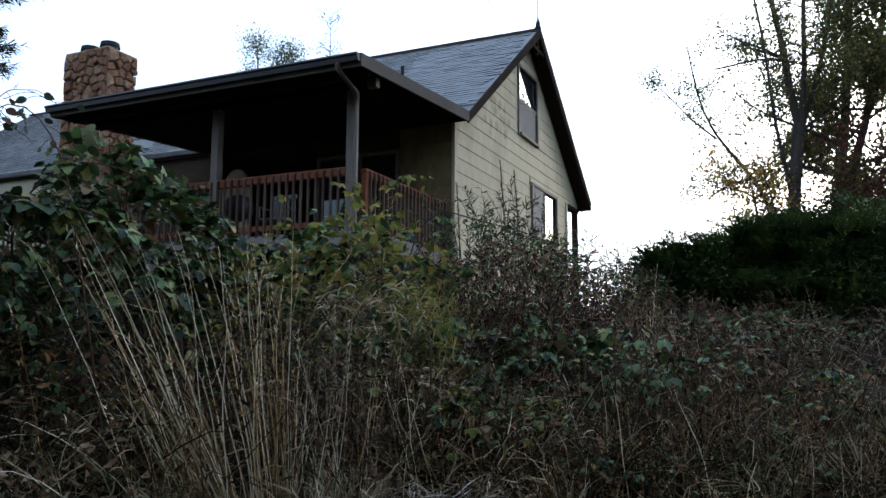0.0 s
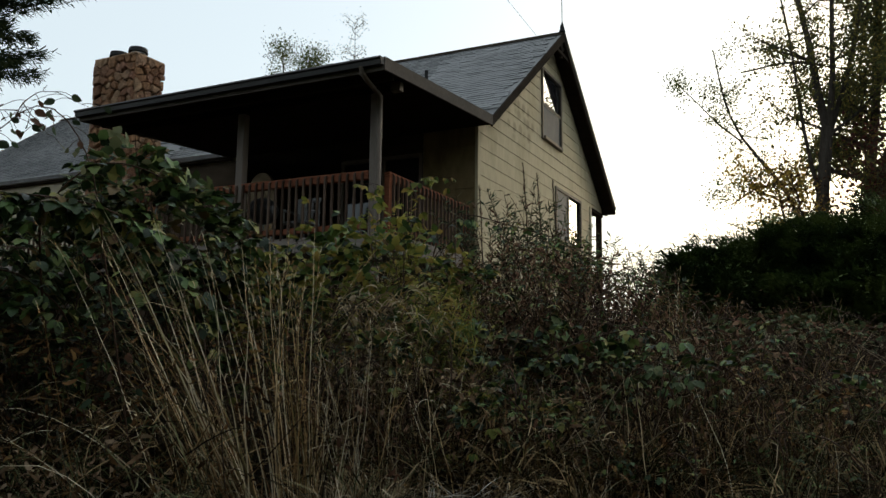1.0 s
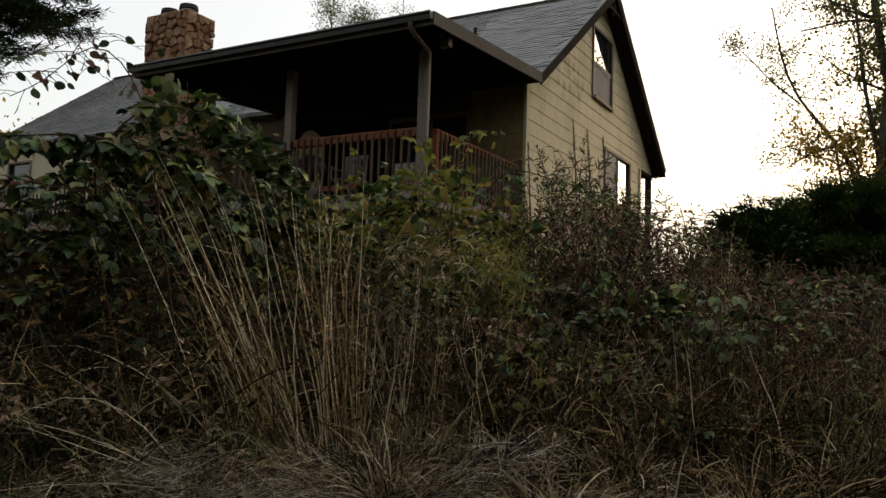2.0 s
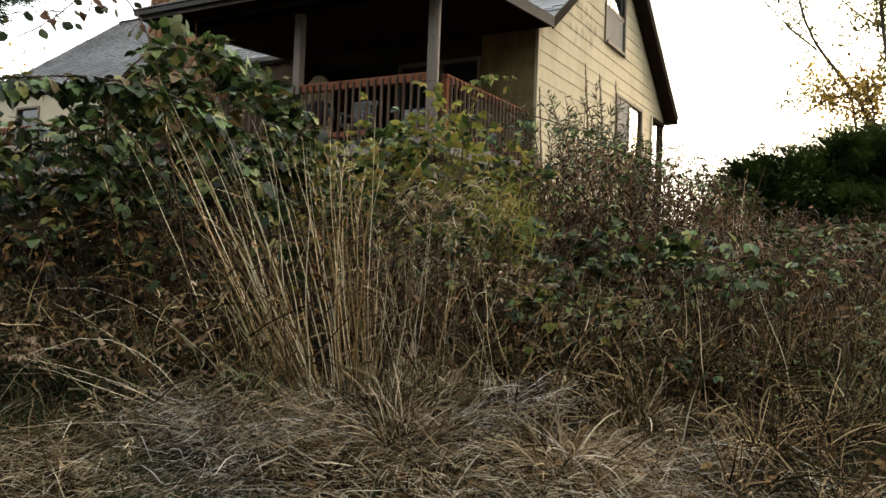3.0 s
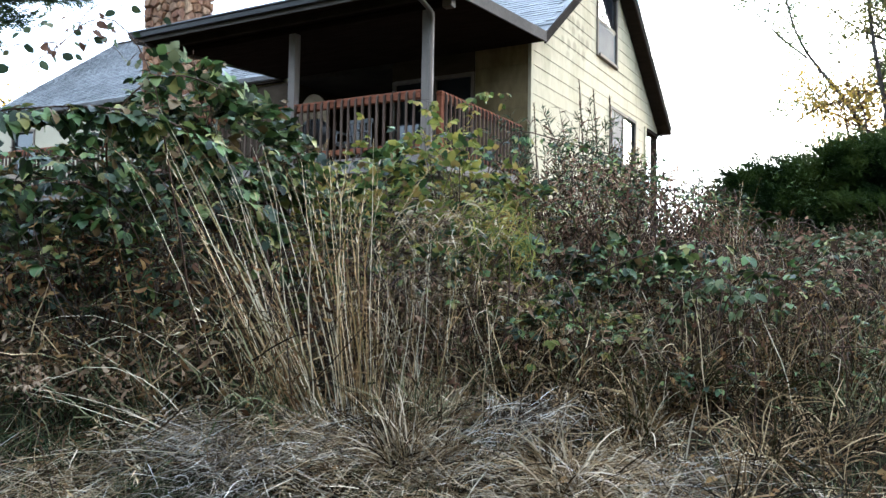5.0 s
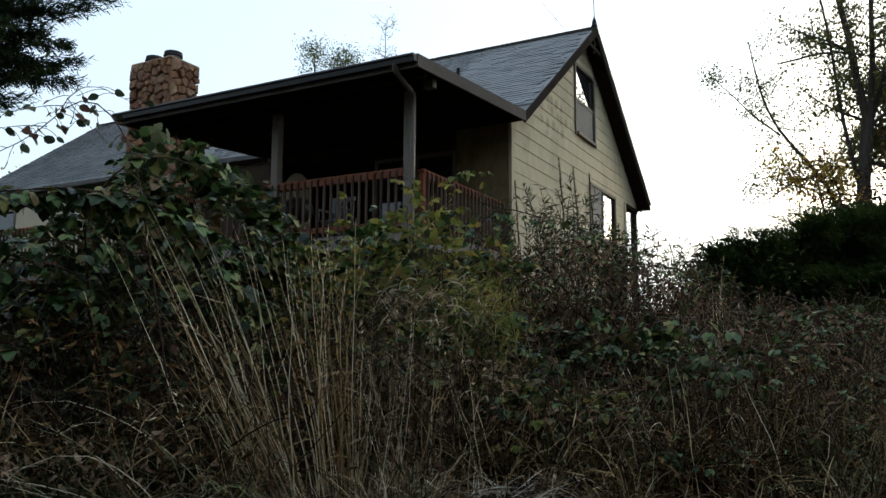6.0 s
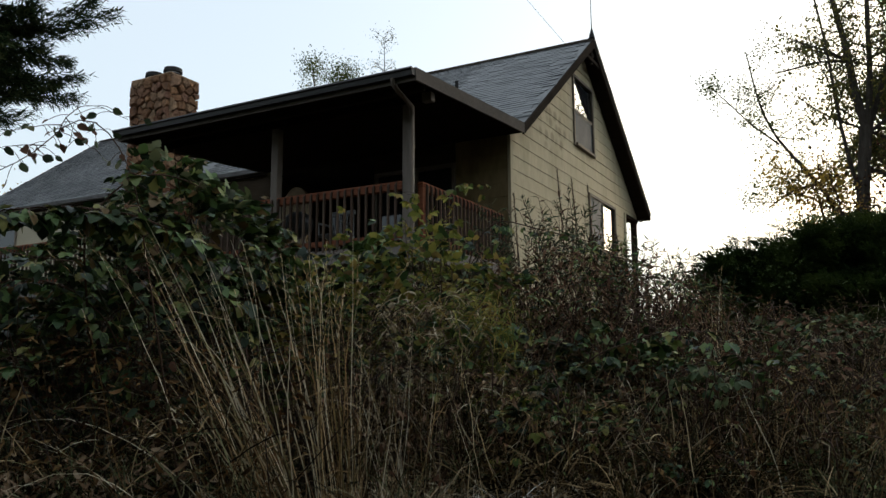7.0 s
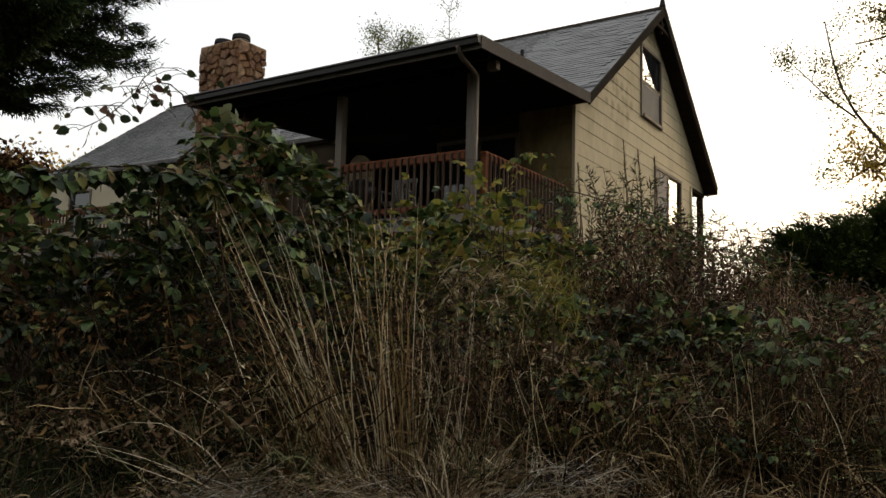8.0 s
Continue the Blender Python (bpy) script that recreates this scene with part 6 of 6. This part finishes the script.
slender_shrub(-3.6, 8.6, 30, 1.5, 0.75, 0.115, LEAF_DARK, "slender shrub with dark narrow leaves by the house", 0.1)
slender_shrub(-3.05, 8.65, 24, 1.45, 0.6, 0.11, LEAF_DARK, "slender shrub with dark narrow leaves by the house", 0.1)
slender_shrub(-2.6, 8.7, 26, 1.1, 0.55, 0.09, LEAF_DARK, "slender shrub with dark narrow leaves by the house", 0.2)
slender_shrub(-2.1, 8.9, 26, 0.95, 0.6, 0.08, LEAF_DARK, "slender shrub with withered leaves", 0.2)
slender_shrub(-1.35, 8.6, 16, 0.6, 0.6, 0.07, LEAF_BROWN, "low dry weeds on the bank top", 0.3)
slender_shrub(-4.3, 7.6, 14, 1.25, 0.5, 0.1, LEAF_YELLOW, "leafy sprig with yellow-green leaves before the railing", 0.0)


# ---- seed spires ----
def seed_spire(x, y, top, label):
    z = float(height(x, y))
    ob = thing("tall_weed", label, "weed", (x, y, z), "tall weeds by the house")
    line = arc((x + 0.06, y, z - 0.02), (x, y, top), 0.01, 12, 0.012)
    part("stem", tubes([(line, np.linspace(0.009, 0.004, 12))], 5), STEM, ob)
    t_ = rng.uniform(0.55, 1.0, 150)
    p = np.column_stack([np.interp(t_, np.linspace(0, 1, 12), line[:, i]) for i in range(3)])
    part("seed_head", scatter(NARROW, p, frames_of(unit(150) * [1, 1, 0.4] + [0, 0, 1.1], unit(150)), rng.uniform(0.02, 0.045, 150)), LEAF_GREY, ob)


for x_, top_ in ((-3.22, 3.96), (-3.05, 3.81), (-2.86, 3.74), (-3.77, 3.74)):
    seed_spire(x_, 8.65, top_, "tall dead weed with a narrow seed spire by the wall")

# ---- juniper ----
def plume(fine=9):
    v, f = [], []
    for i in range(fine):
        t_ = i / fine
        a = i * 2.4
        d = np.array([math.cos(a) * 0.55, 0.8, math.sin(a) * 0.55])
        p = np.array([0, t_ * 0.75, 0])
        side = np.cross(d, [0.2, 0.3, 0.9])
        side = side / np.linalg.norm(side) * 0.05
        ln = 0.42 * (1 - 0.5 * t_)
        b = len(v)
        v += [p - side, p + side, p + d * ln + side * 0.3, p + d * ln - side * 0.3]
        f.append((b, b + 1, b + 2, b + 3))
    return np.array(v), np.array(f)


PLUME = plume(6)


def juniper(blobs, pads, size, label):
    """A mound of flat feathery pads that jut from low centres, dense and dark within."""
    x, y = blobs[0][:2]
    z = float(height(x, y))
    ob = thing("juniper", label, "shrub", (x, y, z))
    P, D, S = [], [], []
    vol = np.array([b[3] * b[4] * b[5] for b in blobs]) ** 0.67
    for b, k in zip(blobs, rng.multinomial(pads, vol / vol.sum())):
        c = np.array(b[:3])
        for i in range(k):
            d = unit(1)[0]
            d[2] = abs(d[2]) if d[2] < -0.3 else d[2]
            inner = i % 2 == 0
            tip = c + d * np.array(b[3:6]) * (rng.uniform(0.5, 0.8) if inner else rng.uniform(0.86, 1.12))
            out = np.array([d[0], d[1], 0.0]) + rng.normal(0, 0.25, 3) * [1, 1, 0]
            out /= np.linalg.norm(out) + 1e-6
            if i % 9 == 0:
                part("branch", tubes([(arc(c - [0, 0, 0.3], tip, 0.06, 8, 0.05), np.linspace(0.02, 0.006, 8))], 4), BARK, ob)
            n = rng.integers(36, 54)
            S.append(np.full(n, 2.0 if inner else 1.0))
            along, across = rng.uniform(-0.26, 0.15, n), rng.normal(0, 1, n)
            across *= 0.16 * (1 - np.clip(along / 0.34, 0, 0.85))
            side = np.array([-out[1], out[0], 0])
            P.append(tip + along[:, None] * (out + [0, 0, 0.12]) + across[:, None] * side + np.column_stack([np.zeros((n, 2)), rng.normal(0, 0.05, n) - 0.12 * np.abs(across)]))
            D.append(out + [0, 0, 0.4] + (across * 3.2)[:, None] * side + rng.normal(0, 0.14, (n, 3)))
    P, D, S = np.concatenate(P), np.concatenate(D), np.concatenate(S)
    part("stem", tubes([(arc((x, y, z - 0.05), (x, y, z + 0.6), 0, 4), [0.14, 0.12, 0.1, 0.07])], 8), BARK, ob)
    tagged(part("foliage", scatter(PLUME, P, frames_of(D, unit(len(P)) * 0.4 + [0, 0, 1]), size * S * rng.uniform(0.6, 1.3, len(P))), JUNIPER, ob), kind="stuff")


juniper([(0.55, 11.9, 2.7, 1.5, 1.2, 1.05), (-0.75, 11.8, 2.7, 1.05, 1.0, 0.92), (-1.6, 11.6, 2.6, 0.75, 0.8, 0.78), (-0.1, 11.7, 2.85, 0.9, 0.9, 0.75), (1.9, 11.9, 2.7, 1.4, 1.2, 0.98), (3.2, 11.5, 2.5, 1.3, 1.2, 1.0), (0.0, 11.1, 2.2, 1.9, 0.9, 0.7), (2.0, 11.0, 2.2, 1.6, 0.9, 0.7), (-1.5, 11.2, 2.3, 0.8, 0.8, 0.62), (-0.6, 12.2, 1.9, 1.3, 0.8, 0.6), (1.2, 12.3, 1.95, 1.5, 0.8, 0.65), (3.0, 12.2, 1.95, 1.5, 0.8, 0.65), (-1.9, 11.5, 2.2, 0.75, 0.7, 0.55), (-1.2, 11.5, 2.0, 0.8, 0.7, 0.55), (0.4, 10.9, 2.35, 1.7, 0.6, 0.45), (2.2, 10.8, 2.35, 1.7, 0.6, 0.45), (-1.1, 11.1, 2.3, 1.0, 0.6, 0.4)],
        1350, 0.17, "broad dark green juniper shrub with feathery sprays")


# ---- trees ----
def grow(lines, tips, p, d, length, rad, depth, r, spread, lift):
    steps = 6
    pts, cur, q = [p], d, p
    for _ in range(steps):
        cur = cur + r.normal(0, 0.09, 3) + np.array([0, 0, lift * 0.06])
        cur = cur / np.linalg.norm(cur)
        q = q + cur * length / steps
        pts.append(q)
    lines.append((np.array(pts), np.linspace(rad, rad * 0.55 if depth else rad * 0.3, steps + 1)))
    if depth == 0:
        tips.append(np.array(pts))
        return
    for k in range(r.integers(2, 4) + (depth > 1)):
        i = r.integers(2, steps + 1)
        n = cur + r.normal(0, spread, 3)
        n[2] += lift * 0.25
        grow(lines, tips, pts[i], n / np.linalg.norm(n), length * r.uniform(0.5, 0.78), rad * 0.5, depth - 1, r, spread, lift)


def tree(name, label, stems, depth, leaves, leaf, mat, seed, spread=0.55, lift=0.4, cloud=0.18):
    """stems: (points, radius at the foot, radius at the tip, boughs, bough length)."""
    r = np.random.default_rng(seed)
    foot = stems[0][0][0]
    ob = thing(name, label, "tree", tuple(foot))
    lines, tips = [], []
    for pts, r0, r1, boughs, blen in stems:
        pts = np.asarray(pts, float)
        d = np.concatenate([[0], np.cumsum(np.linalg.norm(np.diff(pts, axis=0), axis=1))])
        s = np.linspace(0, d[-1], 14)
        line = np.column_stack([np.interp(s, d, pts[:, i]) for i in range(3)])
        line[1:-1] = (line[:-2] + 2 * line[1:-1] + line[2:]) / 4
        rad = np.linspace(r0, r1, 14)
        lines.append((line, rad))
        for _ in range(boughs):
            i = r.integers(4, 14)
            a = r.uniform(0, 2 * np.pi)
            dirn = np.array([np.cos(a), np.sin(a), r.uniform(0.1, 0.9)])
            grow(lines, tips, line[i], dirn / np.linalg.norm(dirn), blen * r.uniform(0.5, 1.1), max(0.012, rad[i] * 0.4), depth, r, spread, lift)
    part("trunk", tubes(lines, 6), BARK, ob)
    if leaves and tips:
        k = r.integers(0, len(tips), leaves)
        t_ = r.uniform(0.2, 1, leaves)
        allt = np.array(tips)
        idx = np.minimum((t_ * 6).astype(int), 6)
        p = allt[k, idx] + r.normal(0, cloud, (leaves, 3))
        part("crown", scatter(SMALL, p, frames_of(unit(leaves) - [0, 0, 0.4], unit(leaves)), leaf * r.uniform(0.6, 1.3, leaves)), mat, ob)
    return ob


Y1 = 24.0
tree("forked_tree", "tall forked tree with thin yellowing autumn leaves",
     [([(-0.35, Y1, 2.4), (-0.4, Y1, 6.0), (-0.22, Y1, 7.6), (-0.15, Y1, 8.2)], 0.22, 0.17, 0, 0),
      ([(-0.15, Y1, 8.1), (-0.35, Y1, 9.2), (-0.45, Y1, 10.4), (-0.75, Y1 + 0.2, 12.2), (-1.0, Y1 + 0.3, 14.5)], 0.12, 0.04, 14, 1.9),
      ([(-0.12, Y1, 8.1), (0.05, Y1 - 0.2, 9.4), (0.1, Y1 - 0.3, 11.0), (0.25, Y1 - 0.4, 14.0)], 0.1, 0.035, 13, 1.8),
      ([(-0.08, Y1, 8.1), (0.4, Y1 + 0.3, 9.6), (0.9, Y1 + 0.6, 12.0), (1.2, Y1 + 0.8, 14.0)], 0.085, 0.03, 12, 1.7),
      ([(-0.1, Y1, 8.0), (0.7, Y1 + 0.1, 8.6), (1.6, Y1 + 0.2, 9.8)], 0.055, 0.02, 7, 1.2),
      ([(-0.4, Y1, 6.0), (-0.75, Y1 - 0.2, 8.2), (-0.95, Y1 - 0.3, 10.6), (-1.3, Y1 - 0.3, 13.0)], 0.06, 0.02, 12, 1.5)],
     1, 15000, 0.095, LEAF_TREE, 3, cloud=0.2)
tree("leaning_tree", "slender leaning tree with sparse leaves",
     [([(-0.6, 23.6, 2.4), (-0.95, 23.6, 5.9), (-1.5, 23.6, 6.9), (-2.3, 23.6, 7.9), (-2.75, 23.6, 9.0), (-3.0, 23.6, 10.7)], 0.085, 0.015, 16, 1.0),
      ([(-2.3, 23.6, 7.9), (-3.0, 23.7, 8.6), (-3.7, 23.8, 9.5)], 0.03, 0.012, 8, 0.7),
      ([(-1.3, 23.6, 6.7), (-2.0, 23.7, 6.6), (-2.7, 23.8, 6.2)], 0.05, 0.015, 9, 0.8)],
     1, 4600, 0.075, LEAF_GREEN, 8, cloud=0.17)
tree("golden_sapling", "sapling with golden-yellow autumn leaves",
     [([(-1.1, 23.2, 2.4), (-1.2, 23.2, 5.0), (-1.5, 23.2, 6.9)], 0.07, 0.02, 12, 1.0)], 1, 3000, 0.11, LEAF_GOLD, 21, cloud=0.24)
tree("ivied_tree", "thick dark tree hung with yellow-green leaves",
     [([(0.65, 26, 2.4), (0.75, 26, 6.3), (1.15, 26, 9.3), (1.3, 26, 11.5), (1.6, 26, 14.5)], 0.2, 0.09, 26, 2.0),
      ([(0.75, 26, 6.0), (1.6, 26.1, 8.5), (2.2, 26.2, 11.5), (2.6, 26.2, 14.0)], 0.15, 0.06, 20, 2.0),
      ([(2.6, 26.2, 2.4), (2.8, 26.2, 7.0), (3.4, 26.2, 12.5)], 0.25, 0.1, 18, 2.2)],
     1, 46000, 0.12, LEAF_TREE, 14, cloud=0.3)
tree("rust_shrub", "tall shrub with dark rust-red leaves",
     [([(1.7, 22.6, 2.3), (1.8, 22.6, 4.6), (1.9, 22.6, 6.6)], 0.1, 0.03, 26, 1.4), ([(2.9, 22.6, 2.3), (3.0, 22.6, 5.0), (3.1, 22.6, 8.0)], 0.1, 0.03, 24, 1.6)],
     1, 14000, 0.11, LEAF_RUST, 31, cloud=0.35)
tree("brown_shrub", "bare-twigged shrub with brownish leaves",
     [([(-0.5, 21.6, 2.3), (-0.6, 21.6, 4.0), (-0.9, 21.6, 6.0)], 0.06, 0.02, 20, 1.2)], 1, 2200, 0.08, LEAF_BROWN, 33, cloud=0.3)
tree("roof_tree", "thinly leaved tree rising behind the roof",
     [([(-24.2, 32.0, 2.4), (-24.4, 31.8, 12.0), (-24.7, 31.6, 16.9)], 0.2, 0.03, 40, 1.2), ([(-24.3, 31.8, 12.0), (-23.4, 31.8, 15.2), (-22.6, 31.8, 16.2)], 0.08, 0.02, 22, 0.9)],
     1, 16000, 0.1, LEAF_GREEN, 41, cloud=0.3)
tree("far_tree", "bare slender treetop behind the roof",
     [([(-21.9, 33.5, 2.4), (-21.85, 33.5, 13.0), (-21.75, 33.6, 15.0)], 0.12, 0.04, 4, 1.0), ([(-21.75, 33.6, 15.0), (-21.7, 33.6, 17.0), (-21.75, 33.6, 18.9)], 0.04, 0.008, 22, 0.7)], 1, 500, 0.09, LEAF_TREE, 44, cloud=0.2)
for gx_, gy_, gz_, sd in ((-50.5, 31.2, 10.2, 52), (-55, 36, 9.5, 53)):
    tree("gold_tree", "distant tree in golden autumn leaf",
         [([(gx_, gy_, 2.6), (gx_, gy_, 6.0), (gx_ + 0.3, gy_, gz_)], 0.3, 0.05, 34, 3.0)], 1, 4200, 0.3, LEAF_GOLD, sd, cloud=0.7)


tree("russet_tree", "dense low tree with dark russet-brown leaves beside the house",
     [([(-27.0, 14.2, 2.4), (-27.0, 14.2, 4.6), (-26.9, 14.2, 6.2)], 0.14, 0.04, 40, 1.4), ([(-25.7, 15.6, 2.4), (-25.6, 15.6, 4.2), (-25.6, 15.6, 5.5)], 0.12, 0.04, 34, 1.1)], 1, 60000, 0.2, LEAF_BROWN, 61, cloud=0.34)


# ---- fir ----
def fir(x, y, top, label):
    z = float(height(x, y))
    ob = thing("fir_tree", label, "tree", (x, y, z))
    r = np.random.default_rng(77)
    part("trunk", tubes([(np.array([(x, y, z - 0.1), (x + 0.05, y, z + 6), (x, y, top)]), [0.38, 0.25, 0.03])], 9), BARK, ob)
    lines, P, D = [], [], []
    level = 9.5
    while level < top - 0.6:
        reach = np.interp(level, [9.7, 11.0, 12.5, top], [2.9, 4.5, 5.0, 2.4]) * r.uniform(0.8, 1.1)
        for a in r.uniform(0, 2 * np.pi, 9):
            own = reach
            reach = own * r.uniform(0.62, 1.12)
            end = np.array([x + reach * np.cos(a), y + reach * np.sin(a), level + reach * r.uniform(-0.12, 0.2)])
            line = arc((x, y, level), end, -0.12 * reach, 9, 0.12)
            lines.append((line, np.linspace(0.055, 0.008, 9)))
            n = int(270 * reach / 4.5)
            t_ = r.uniform(0.2, 1.0, n)
            i = np.minimum((t_ * 8).astype(int), 7)
            w = (t_ * 8 - i)[:, None]
            p = line[i] * (1 - w) + line[i + 1] * w
            side = np.array([-np.sin(a), np.cos(a), 0.0])
            off = r.uniform(-1, 1, n)[:, None] * side * (0.15 + 0.75 * (1 - t_))[:, None] * reach * 0.19
            p = p + off + r.normal(0, 0.07, (n, 3))
            P.append(p)
            D.append(np.array([np.cos(a), np.sin(a), -0.15]) + off * 1.2 + r.normal(0, 0.25, (n, 3)))
            reach = own
        level += r.uniform(0.38, 0.62)
    for line in lines:
        part("bough", tubes([line], 5), BARK, ob)
    P, D = np.concatenate(P), np.concatenate(D)
    part("needles", scatter(plume(5), P, frames_of(D, np.tile([0.0, 0, 1], (len(P), 1)) + unit(len(P)) * 0.4), r.uniform(0.4, 0.85, len(P))), FIR, ob)


fir(-26.1, 13.3, 19.0, "tall dark fir with drooping boughs beside the house")

# ---- wires ----
wire = thing("overhead_wire", "thin black overhead wire running down behind the roof", "wire", (-12.3, 38.15, 16.8))
part("cable", tubes([(arc((-12.3, 38.15, 16.8), (-22.3, 34.2, 31.3), -0.1, 12), 0.009)], 4), WIRE, wire)
